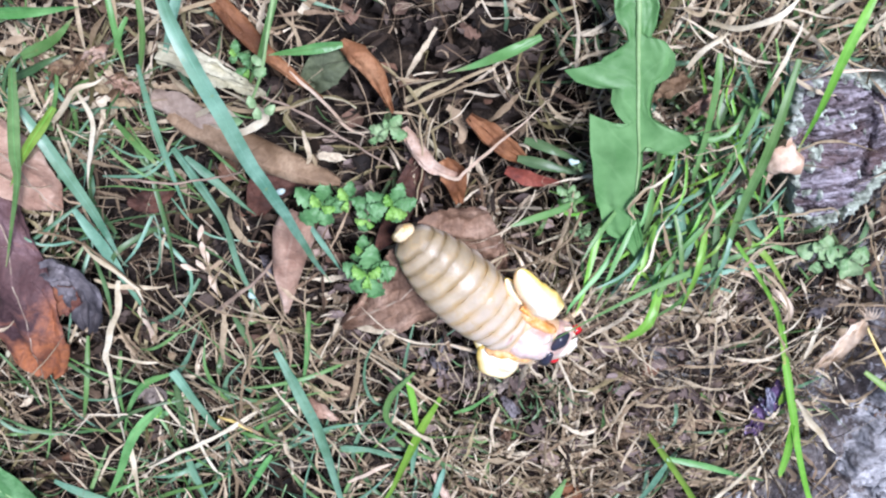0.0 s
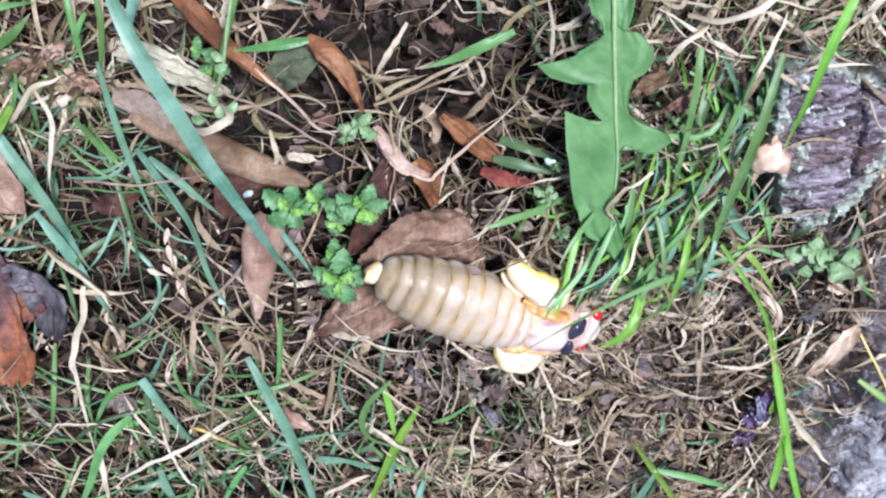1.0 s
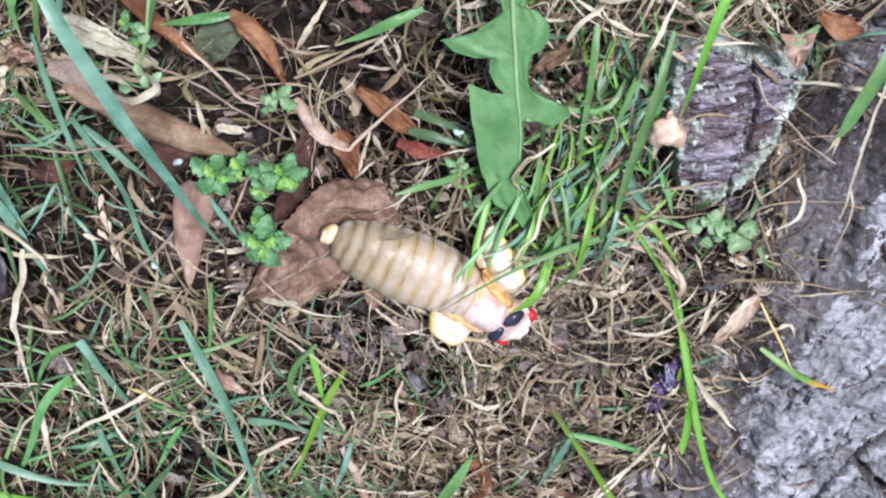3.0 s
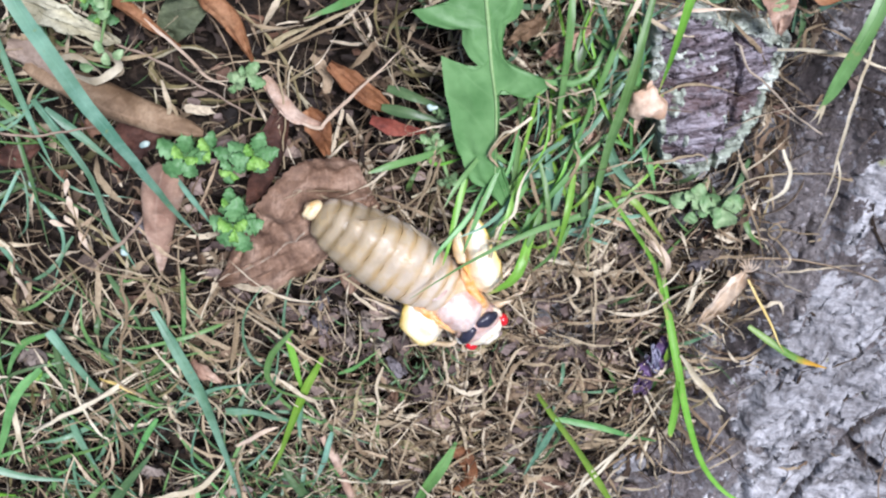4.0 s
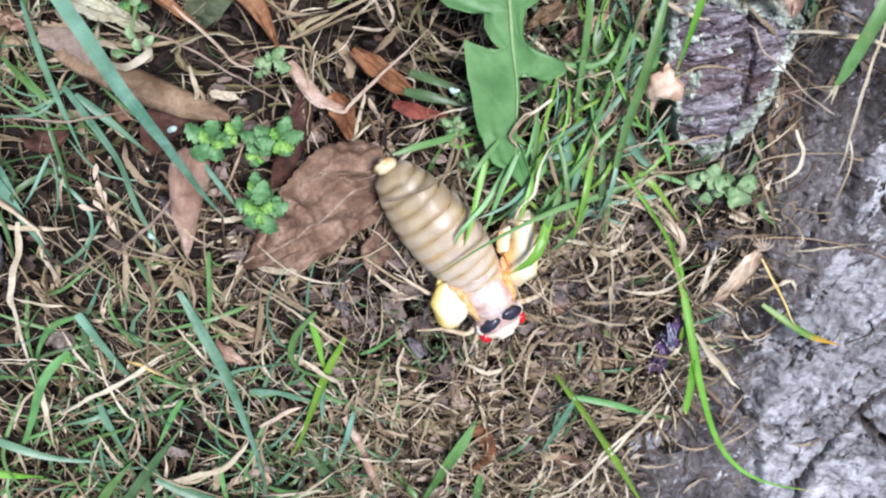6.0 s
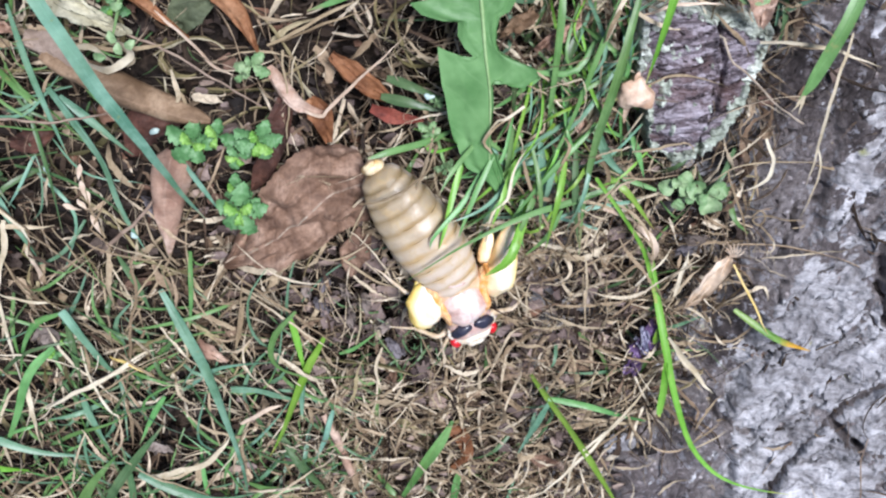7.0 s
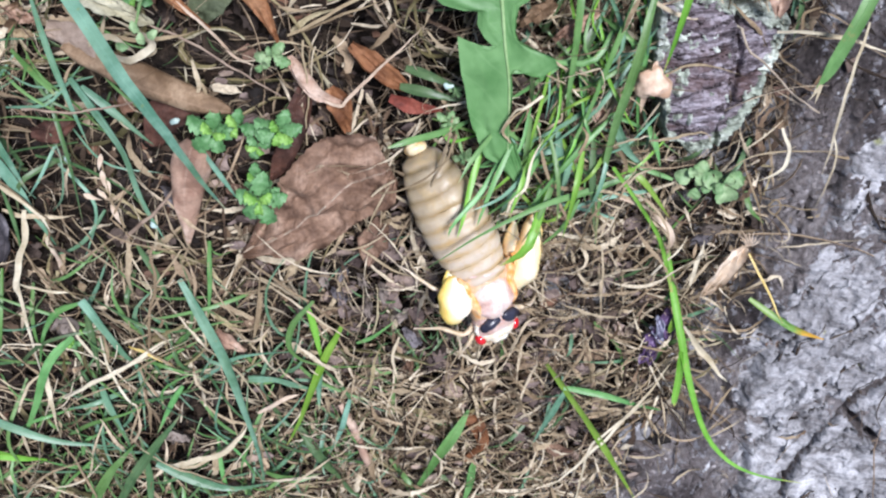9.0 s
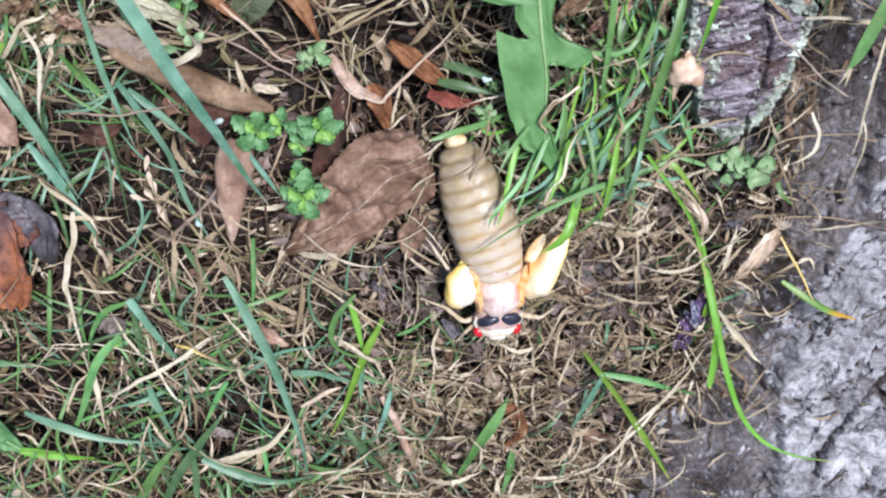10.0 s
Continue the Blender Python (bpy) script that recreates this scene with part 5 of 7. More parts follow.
OVATE = [(0, 0.3, 0.3), (0.06, 1.2, 1.3), (0.12, 2.4, 2.4), (0.25, 4.6, 4.0), (0.45, 6.9, 4.5), (0.65, 8.0, 4.9), (0.8, 7.8, 5.4), (0.92, 6.6, 4.6), (1, 4.8, 2.6)]
dead_leaf([(-13.8, -76.8, 0.3), (-8.9, -74.3, 1.4), (-3.8, -70.7, 2.0), (0.1, -67.1, 2.3), (4.5, -64.6, 2.0), (7.6, -63.2, 1.4)], OVATE, "brown", "dry brown ovate leaf with pale veins under the cicada", 0.15, n=64, across=32, cup=0.07, ruffle=2.6, tooth=0.06, teeth=30, seed=1.0)
dead_leaf([(-33.2, -46.0, 2.0), (-28.9, -48.2, 3.2), (-23.0, -50.9, 4.0), (-18.1, -53.2, 3.4), (-12.8, -54.9, 2.2)], [(0, 2.2, 1.8), (0.12, 4.6, 4.2), (0.45, 6.4, 6.0), (0.75, 5.4, 5.0), (0.93, 3.4, 3.2), (1, 1.4, 1.2)], "tan", "rolled tan dead leaf under a grass blade", 0.0, n=36, across=22, roll=-175, ruffle=0.7, seed=2.0)
dead_leaf([(-35.1, -44.0, 1.5), (-31.9, -45.2, 2.2), (-28.6, -47.7, 2.6), (-26.8, -50.2, 1.8)], [(0, 1.2, 1.0), (0.3, 2.2, 1.8), (0.7, 1.8, 2.2), (1, 0.3, 0.4)], "parched", "torn pale end of the rolled dead leaf", 0.0, n=18, across=10, cup=-0.25, ruffle=0.6, tooth=0.12, teeth=5, seed=2.6)
dead_leaf([(-18.4, -59.2, 1.5), (-19.4, -62.7, 2.4), (-20.6, -67.7, 2.0), (-21.3, -75.4, 0.4)], [(0, 2.0, 2.0), (0.12, 5.2, 5.0), (0.4, 6.4, 6.0), (0.7, 4.8, 4.2), (0.9, 2.4, 2.0), (1, 0.5, 0.5)], "pinkish", "small folded orange-brown dead leaf hanging over the thatch", 0.0, n=26, across=14, roll=-125, ruffle=0.9, seed=3.3)
dead_leaf([(-57.8, -56.6, 1.0), (-56.3, -62.3, 2.5), (-55.5, -69.3, 3.5), (-55.3, -77.1, 3.0), (-55.7, -85.2, 1.2)], [(0, 3.4, 4), (0.25, 3.9, 6.0), (0.6, 4.4, 6.2), (0.85, 4.4, 5.0), (0.97, 3.4, 3.4), (1, 2.0, 2.0)], "maroon", "large dark maroon and rust-orange dead leaf with a folded edge", 0.12, n=34, across=20, cup=-0.3, ruffle=1.8, tooth=0.06, teeth=17, seed=4.4)
dead_leaf([(-52.6, -67.9, 1.5), (-49.7, -68.2, 2.2), (-47.6, -70.8, 2.4), (-47.8, -76.8, 1.4)], [(0, 1.6, 1.0), (0.25, 3.0, 1.6), (0.6, 3.2, 1.9), (0.85, 2.6, 2.0), (1, 1.0, 0.8)], "grey", "dark grey crumpled dead leaf with a rusty middle", 0.0, n=30, across=16, cup=0.6, ruffle=1.7, tooth=0.08, teeth=13, seed=5.5)
dead_leaf([(-53.2, -73.5, 1.6), (-50.8, -71.8, 2.2), (-48.1, -70.8, 2.4)], [(0, 1.6, 1.6), (0.5, 2.6, 2.4), (1, 1.4, 1.4)], "rust", "rust-brown leaf scrap inside the grey curl", 0.0, n=14, across=10, cup=0.2, ruffle=0.9, seed=5.8)
dead_leaf([(-58.9, -46.2, 0.5), (-54.7, -51.0, 1.5), (-51.4, -55.6, 1.5), (-48.8, -59.3, 0.5)], [(0, 3, 3), (0.4, 5.0, 4.5), (0.8, 3.0, 3.0), (1, 0.3, 0.3)], "pinkish", "pale pinkish-brown dead leaf under grass", 0.2, n=24, across=12, cup=0.15, ruffle=1.2, seed=6.1)
dead_leaf([(-27.9, -30.1, 1.5), (-24.3, -34.4, 2.4), (-21.4, -37.9, 2.0), (-18.4, -40.8, 1.6), (-14.6, -44.3, 0.6)], [(0, 1.2, 1.2), (0.3, 1.9, 1.6), (0.55, 1.3, 1.0), (0.75, 0.9, 0.8), (1, 0.2, 0.2)], "orange", "narrow orange-brown dead leaf strip", 0.0, n=26, across=8, roll=-70, ruffle=0.5, seed=7.0)
dead_leaf([(-12.1, -36.9, 2.0), (-10.1, -38.6, 2.8), (-7.9, -41.2, 2.4), (-6.1, -46.1, 0.6)], [(0, 1.0, 1.0), (0.3, 2.4, 2.0), (0.65, 2.0, 1.8), (0.85, 1.1, 1.0), (1, 0.3, 0.3)], "orange", "curled orange-brown dead leaf", 0.0, n=22, across=12, roll=-95, ruffle=0.6, seed=8.0)
dead_leaf([(3.2, -46.4, 1.0), (5.6, -48.3, 1.6), (8.1, -50.7, 1.2), (11.1, -53.1, 0.2)], [(0, 0.6, 0.6), (0.35, 1.5, 1.4), (0.7, 1.3, 1.1), (1, 0.3, 0.3)], "orange", "small torn orange-brown leaf piece", 0.0, n=16, across=10, cup=0.3, ruffle=0.8, seed=9.0)
dead_leaf([(0.0, -52.3, 0.8), (1.4, -54.5, 1.2), (2.1, -58.6, 0.2)], [(0, 0.8, 0.8), (0.4, 1.9, 1.7), (1, 0.5, 0.5)], "orange", "small brown leaf piece under the bent stem", 0.0, n=14, across=8, cup=0.3, ruffle=0.5, seed=10.0)
dead_leaf([(7.9, -53.6, 0.8), (11.1, -54.8, 1.2), (14.7, -55.4, 0.6)], [(0, 0.6, 0.6), (0.4, 1.2, 1.0), (1, 0.2, 0.2)], "red", "narrow red dead leaf sliver", 0.0, n=14, across=6, cup=0.3, ruffle=0.3, seed=11.0)
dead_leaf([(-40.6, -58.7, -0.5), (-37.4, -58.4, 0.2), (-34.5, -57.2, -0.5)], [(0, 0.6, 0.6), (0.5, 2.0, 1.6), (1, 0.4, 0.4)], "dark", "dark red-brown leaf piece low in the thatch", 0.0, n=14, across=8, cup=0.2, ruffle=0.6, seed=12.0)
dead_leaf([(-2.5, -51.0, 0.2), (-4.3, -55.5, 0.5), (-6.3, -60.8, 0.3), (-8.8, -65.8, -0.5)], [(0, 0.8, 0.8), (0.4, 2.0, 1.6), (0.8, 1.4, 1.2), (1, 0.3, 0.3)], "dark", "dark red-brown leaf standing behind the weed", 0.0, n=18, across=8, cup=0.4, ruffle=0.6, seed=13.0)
dead_leaf([(-1.5, -103.2, 0.6), (0.5, -107.7, 1.6), (2.1, -114.2, 1.0), (3.1, -116.8, 0.5)], [(0, 0.8, 0.8), (0.3, 1.5, 1.4), (0.75, 1.3, 1.2), (1, 0.3, 0.3)], "pinkish", "rolled tan-orange dead leaf in the thatch", 0.0, n=20, across=10, roll=-120, ruffle=0.3, seed=14.0)
dead_leaf([(16.7, -105.6, 0.2), (19.1, -107.1, 1.0), (20.4, -111.2, 0.6), (17.5, -114.4, 0.0)], [(0, 0.6, 0.6), (0.4, 1.7, 1.5), (1, 0.4, 0.4)], "orange", "crumpled orange-brown leaf scrap", 0.0, n=18, across=8, roll=-60, ruffle=0.8, seed=15.0)
dead_leaf([(30.0, -111.8, -0.2), (32.1, -112.2, 0.4), (34.8, -113.2, -0.2)], [(0, 0.4, 0.4), (0.5, 1.3, 1.2), (1, 0.3, 0.3)], "brown", "small reddish-brown leaf scrap", 0.0, n=12, across=6, cup=0.2, ruffle=0.5, seed=16.0)
dead_leaf([(55.0, -38.0, 5.2), (55.1, -39.6, 5.8), (55.5, -42.2, 4.6)], [(0, 2.0, 2.4), (0.35, 1.6, 1.6), (0.7, 1.0, 0.9), (1, 0.2, 0.2)], "pinkish", "pinkish dead leaf tip above the bark chip", 0.0, n=14, across=8, cup=0.3, ruffle=0.8, seed=17.0)
folded = tagged(new("folded_leaf"), "pale green folded leaf edge above the bark chip", "leaf")
part("leaf_blade", lamina([(51.6, -37.6, 4.2), (53.6, -38.6, 5.2), (55.8, -38.2, 5.2), (57.6, -37.2, 4.2)], [(0, 0.1, 0.2), (0.3, 0.5, 0.7), (0.7, 0.5, 0.8), (1, 0.2, 0.2)], 20, 8, cup=0.5, ruffle=0.5, seed=12.0), WEED_PALE, folded)
dead_leaf([(58.0, -36.2, 3.0), (60.6, -37.8, 3.5), (63.6, -38.4, 2.5)], [(0, 0.6, 0.6), (0.5, 1.8, 1.4), (1, 0.3, 0.3)], "orange", "small orange-brown leaf scrap by the root", 0.0, n=14, across=8, cup=0.3, ruffle=0.6, seed=18.0)
dead_leaf([(6.3, -71.8, -0.2), (4.7, -74.9, 0.4), (3.8, -79.2, -0.3)], [(0, 1, 1), (0.5, 2.4, 2.2), (1, 0.5, 0.5)], "brown", "dull brown leaf scrap beneath the cicada", 0.0, n=14, across=8, cup=0.2, ruffle=0.8, seed=19.0)
SCRAPS = np.random.default_rng(77)
for k, (x, y, z) in enumerate(((-2.6, -81.4, -1.0), (0.2, -80.3, -0.6), (2.9, -82.2, -0.8), (6.0, -83.5, -0.6), (-0.4, -84.6, -1.0), (3.5, -86.4, -0.8), (8.3, -87.8, -0.8), (9.9, -91.8, -1.0), (29.6, -79.4, -0.6), (37.6, -82.6, -0.5), (-23.4, -68.5, -1.5), (-27.1, -110.2, -0.8), (9.0, -96.4, -0.5), (50.5, -74.5, 0.5), (51.8, -72.8, 0.5))):
    a, ln = SCRAPS.uniform(0, 6.28), SCRAPS.uniform(0.9, 1.8)
    d = (math.cos(a) * ln, math.sin(a) * ln)
    dead_leaf([(x - d[0], y - d[1], z - 0.5), (x, y, z + 0.5), (x + d[0], y + d[1], z - 0.4)], [(0, 0.2, 0.3), (0.3, 0.8, 0.5), (0.6, 0.6, 0.9), (1, 0.2, 0.2)], "brown" if k in (12,) else ("greytan", "grey", "greytan")[k % 3], "crumpled grey-purple scrap of dead leaf on the soil", 0.0, n=14, across=8, cup=0.5, ruffle=1.5, seed=24.0 + k)
dead_leaf([(-43.0, -90.4, -0.5), (-40.8, -88.5, 0.3), (-40.1, -91.8, -0.3)], [(0, 0.8, 0.8), (0.5, 1.8, 1.6), (1, 0.5, 0.5)], "greytan", "small grey-brown leaf scrap in thatch", 0.0, n=12, across=8, cup=0.3, ruffle=0.8, seed=21.0)
dead_leaf([(-19.2, -90.1, 0.0), (-17.6, -91.3, 0.5), (-15.1, -93.7, -0.2)], [(0, 0.6, 0.6), (0.5, 1.4, 1.2), (1, 0.3, 0.3)], "pinkish", "small pinkish-brown leaf scrap", 0.0, n=12, across=8, cup=0.4, ruffle=0.6, seed=22.0)
dead_leaf([(-24.5, -60.6, -0.5), (-21.8, -56.3, -0.0), (-17.6, -56.6, -0.5)], [(0, 1, 1), (0.5, 3, 2.6), (1, 0.6, 0.6)], "dark", "dark dead leaf low beside the rolled leaf", 0.0, n=14, across=8, cup=0.2, ruffle=0.9, seed=23.0)

dead_leaf([(-33.0, -37.6, 3.0), (-28.3, -39.0, 4.0), (-24.7, -41.0, 3.5), (-21.3, -43.2, 2.0)], [(0, 1.6, 1.4), (0.3, 2.0, 1.6), (0.65, 1.5, 1.2), (1, 0.3, 0.3)], "sheath", "pale greenish papery grass sheath under the long blade", 0.0, n=24, across=12, cup=0.5, ruffle=1.4, tooth=0.15, teeth=7, seed=53.0)
dead_leaf([(34.1, -41.8, 3.0), (30.5, -43.7, 4.0), (28.7, -45.5, 3.0)], [(0, 0.5, 0.5), (0.4, 1.1, 0.9), (1, 0.3, 0.3)], "pinkish", "narrow pinkish dead leaf among the tuft", 0.0, n=16, across=8, cup=0.4, ruffle=0.8, seed=54.0)
dead_leaf([(28.5, -40.6, 3.0), (25.7, -42.1, 4.0), (24.3, -43.4, 3.0)], [(0, 0.7, 0.8), (0.4, 1.2, 0.9), (1, 0.2, 0.2)], "tan", "torn tan dead leaf behind the dandelion leaf", 0.0, n=16, across=8, cup=0.5, ruffle=1.2, tooth=0.2, teeth=5, seed=55.0)
dead_leaf([(34.2, -53.6, 2.0), (34.9, -55.4, 2.8), (35.8, -57.6, 2.0)], [(0, 0.4, 0.4), (0.5, 1.0, 0.9), (1, 0.3, 0.3)], "pinkish", "small pinkish dead leaf among the tuft", 0.0, n=14, across=8, cup=0.4, ruffle=0.8, seed=56.0)
dead_leaf([(36.7, -51.2, 3.0), (36.2, -52.4, 4.0), (35.7, -54.4, 3.0)], [(0, 0.4, 0.4), (0.5, 1.1, 1.0), (1, 0.4, 0.4)], "sheath", "pale green withered leaf piece in the tuft", 0.0, n=14, across=8, cup=0.4, ruffle=0.8, seed=57.0)
dead_leaf([(-16.6, -43.6, -0.5), (-13.9, -40.6, 0.8), (-10.6, -39.2, -0.2)], [(0, 1.2, 1.2), (0.5, 2.6, 2.2), (1, 0.6, 0.6)], "olive", "dull green withered leaf between the orange leaves", 0.0, n=18, across=10, cup=0.2, ruffle=0.8, seed=58.0)
dead_leaf([(-29.6, -110.4, -0.6), (-27.6, -109.0, 0.6), (-25.8, -110.4, -0.4)], [(0, 0.6, 0.6), (0.5, 1.3, 1.1), (1, 0.4, 0.4)], "greytan", "pale purple-grey crumpled leaf scrap", 0.0, n=14, across=8, cup=0.6, ruffle=1.4, seed=59.0)


# ---- little weeds ----
def weed(heads, label, pale=False, root=None, round_leaf=False):
    """heads: (place, number of leaves, leaf length, turn)."""
    plant = tagged(new("weed"), label, "weed", "little weeds")
    m = WEED_PALE if pale else WEED
    foot = root or (heads[0][0][0], heads[0][0][1], -5)
    for place, count, size, turn in heads:
        c = Vector(place)
        part("stem", rod([foot, (c.x * 0.7 + foot[0] * 0.3, c.y * 0.7 + foot[1] * 0.3, c.z - 1.6), (c.x, c.y, c.z - 0.2)], 0.28, 8, 6, 0.7), MIDRIB, plant)
        for i in range(count):
            inner = i >= count * 0.6
            a = radians(turn + 137.5 * i) + 0.2 * math.sin(i * 7.3 + c.x)
            ln = size * (0.85 + 0.3 * ((i * 37 + int(c.x * 3)) % 7) / 7) * (0.6 if inner else 1.0)
            d = Vector((math.cos(a), math.sin(a), 0))
            base = c + Vector((0, 0, 0.6 if inner else -0.25 * (i % 2)))
            rise = 0.9 if inner else 0.3
            q = [base + d * 0.1, base + d * ln * 0.35 + Vector((0, 0, rise * ln * 0.3)), base + d * ln * 0.7 + Vector((0, 0, rise * ln * 0.35)), base + d * ln + Vector((0, 0, rise * ln * 0.15 - 0.35))]
            w = ln * (0.46 if round_leaf else 0.34)
            part("leaf", lamina(q, [(0, 0.15, 0.15), (0.15, 0.25, 0.25), (0.3, w * 0.8, w * 0.8), (0.5, w * 1.15, w * 1.15), (0.7, w * 0.95, w * 0.95), (0.88, w * 0.5, w * 0.5), (1.0, w * 0.05, w * 0.05)], 30, 6, cup=0.5, ruffle=0.2, thick=0.14, tooth=0.08 if round_leaf else 0.36, teeth=5, seed=i + c.x), m if not inner or pale else WEED_BRIGHT, plant)
    return plant


weed([((-15.2, -57.4, 3.0), 7, 3.4, 20), ((-11.8, -56.3, 3.5), 5, 2.8, 70)], "small bright green weed with toothed leaves above thatch")
weed([((-6.3, -56.6, 4.5), 8, 3.2, 10), ((-9.6, -59.4, 3.0), 5, 2.2, 120)], "small bright green toothed weed beside the dark leaf")
weed([((-9.6, -66.5, 4.5), 9, 3.7, 30), ((-10.2, -64.2, 3.0), 4, 2.3, 80)], "small green toothed weed beside the brown leaf")
weed([((-6.6, -47.0, 3.0), 5, 2.3, 45), ((-7.9, -48.5, 2.5), 3, 1.6, 90)], "small pale green weed by the bent stem", True)
weed([((52.0, -64.9, 3.0), 5, 2.8, 15), ((48.1, -63.9, 2.5), 4, 2.2, 60), ((49.1, -66.1, 2.0), 3, 2.0, 100)], "small pale green weed beside the bark chip", True, None, True)
weed([((-22.6, -39.6, 3.0), 4, 1.9, 200), ((-23.9, -38.0, 3.0), 4, 1.5, 80)], "small green weed below long grass")
weed([((15.4, -55.7, 4.0), 6, 1.5, 10), ((16.5, -51.6, 4.0), 4, 1.0, 40), ((17.5, -60.6, 4.0), 5, 1.4, 60)], "tiny pale green buds beside the dandelion leaf", True)
weed([((-40.5, -91.7, 0.5), 5, 1.4, 10), ((-38.6, -89.9, 0.3), 4, 1.2, 50)], "tiny green seedling in the thatch")
r = np.random.default_rng(51)
moss = tagged(new("moss_sprigs"), "fine green seedling sprigs in the thatch by the head", "seedlings", kind="stuff")
b = bmesh.new()
for (cx, cy, _), count, spread in (((15.6, -91.1, 0.0), 34, 5.0), ((4.2, -93.1, 0.0), 14, 4.0), ((-29.8, -44.9, -0.0), 20, 6.0)):
    for i in range(count):
        x, y, a, ln = cx + r.normal(0, spread), cy + r.normal(0, spread * 0.6), r.uniform(0, 6.28), r.uniform(1.5, 4.5)
        ribbon([(x, y, -2.5), (x + math.cos(a) * ln * 0.5, y + math.sin(a) * ln * 0.5, -0.4), (x + math.cos(a) * ln, y + math.sin(a) * ln, -0.6)], r.uniform(0.2, 0.5), 5, bm=b)
part("sprigs", b, GRASS["dark"], moss)


# ---- stems and single straws ----
def straw(pts, radius, label="bleached dry grass straw lying on thatch", material=None, flat=True, n=18):
    line = spline(pts, max(5, 2 * len(pts)))
    line = [p + (0.28 if 0 < i < len(line) - 1 else 0.0) * Vector((noise.noise(p * 0.22), noise.noise(p * 0.22 + Vector((5, 9, 2))), 0.8 * noise.noise(p * 0.4 + Vector((1, 4, 7))))) for i, p in enumerate(line)]
    bm = ribbon(line, radius * 1.25, n + 6, base=0.7, taper=0.4, tip=0.15, fold=0.3, thick=radius * 0.3, rough=0.45) if flat else rod(line, radius * 0.8, n + 6, 7, 0.6, kink=0.3)
    return tagged(part("straw", bm, material or STRAW_ONE), label, "straw", "single straws")


dead_leaf([(-4.9, -47.8, 1.5), (-3.4, -50.2, 2.4), (-1.2, -52.8, 2.6), (1.8, -53.9, 2.2)], [(0, 0.7, 0.7), (0.3, 1.6, 1.4), (0.7, 1.1, 1.0), (1, 0.4, 0.4)], "pinkish", "narrow reddish-brown curled leaf strip", 0.0, n=24, across=8, roll=-80, ruffle=0.6, seed=26.0)
straw([(-0.4, -53.5, 2.4), (1.7, -53.9, 3.0), (2.5, -53.2, 3.2), (5.2, -50.2, 3.4), (8.5, -47.2, 3.6), (12.1, -44.0, 3.0)], 0.46, "bent flat reddish-beige dry stem", STEM, True, 30)
straw([(-2.6, -45.3, 2.5), (-2.5, -49.0, 2.5), (-2.7, -53.0, 2.0), (-3.6, -60.4, 0.5)], 0.2, flat=False)
straw([(-1.6, -46.0, 2.5), (-2.2, -49.8, 2.4)], 0.16, flat=False)
straw([(-1.3, -46.2, 2.4), (-2.0, -50.2, 2.2)], 0.16, flat=False)
straw([(-31.0, -44.7, 1.2), (-23.8, -45.3, 2.0), (-19.3, -44.9, 2.4), (-16.5, -44.3, 2.0)], 0.5)
straw([(-25.2, -44.4, 1.5), (-22.4, -44.8, 2.6), (-21.3, -46.6, 2.6), (-23.6, -48.1, 1.6)], 0.55)
straw([(-18.2, -40.5, 1.5), (-14.5, -44.1, 1.5), (-11.5, -47.9, 1.2), (-9.5, -49.2, 0.8)], 0.45, "beige dry stem above dark litter", STEM)
straw([(-4.7, -45.0, 1.5), (-0.2, -42.9, 2.2), (4.9, -40.0, 2.4), (7.7, -38.8, 2.0)], 0.4)
straw([(-2.9, -44.6, 1.2), (1.9, -42.6, 2.0), (7.6, -40.5, 2.0)], 0.3)
straw([(-40.1, -54.5, 1.8), (-34.1, -54.9, 2.2), (-27.4, -54.0, 2.0), (-25.3, -53.8, 1.5)], 0.22, "thin reddish dry stem across grass", STALK, False)
straw([(-30.6, -74.9, 0.5), (-27.1, -71.5, 1.0), (-24.1, -69.0, 0.8), (-21.8, -65.8, 0.3)], 0.4, "grey dry stalk lying in thatch", STALK, False)
straw([(-12.5, -77.9, 1.0), (-7.2, -82.1, 1.8), (-1.2, -87.5, 1.6), (3.4, -92.5, 0.8)], 0.33)
straw([(-44.8, -75.0, 1.0), (-42.1, -80.6, 1.6), (-37.5, -82.6, 2.0), (-33.9, -82.1, 1.5)], 0.3)
straw([(-44.9, -75.8, 1.0), (-45.8, -79.7, 1.8), (-46.1, -86.1, 1.8), (-46.1, -94.3, 1.0), (-46.3, -100.8, 0.4)], 0.55, "wide bleached dry grass leaf", PALE_STRAW)
straw([(-26.8, -75.8, 1.0), (-26.5, -80.7, 1.8), (-28.2, -87.9, 2.0), (-29.5, -94.0, 1.5), (-31.4, -100.3, 1.0)], 0.4)
straw([(-29.9, -76.2, 1.0), (-27.4, -81.7, 1.6), (-27.8, -84.7, 1.2)], 0.28)
straw([(-22.2, -75.8, 1.0), (-25.6, -79.9, 1.6), (-27.6, -83.3, 1.2)], 0.25)
straw([(-45.0, -99.3, 1.0), (-45.2, -104.0, 1.6), (-45.4, -110.9, 1.0)], 0.4)
straw([(-37.1, -99.5, 0.8), (-31.9, -96.4, 1.6), (-26.5, -92.9, 1.6), (-19.9, -90.6, 0.8)], 0.3)
straw([(-33.8, -96.4, 0.8), (-26.4, -92.3, 1.8), (-20.6, -89.8, 1.2)], 0.2)
straw([(-32.1, -115.3, 1.0), (-24.8, -114.1, 1.8), (-19.2, -110.1, 2.0), (-15.6, -105.5, 1.0)], 0.5)
straw([(-13.9, -78.5, 1.0), (-8.7, -82.5, 1.8), (-3.4, -87.0, 2.0), (0.7, -90.8, 1.2)], 0.36)
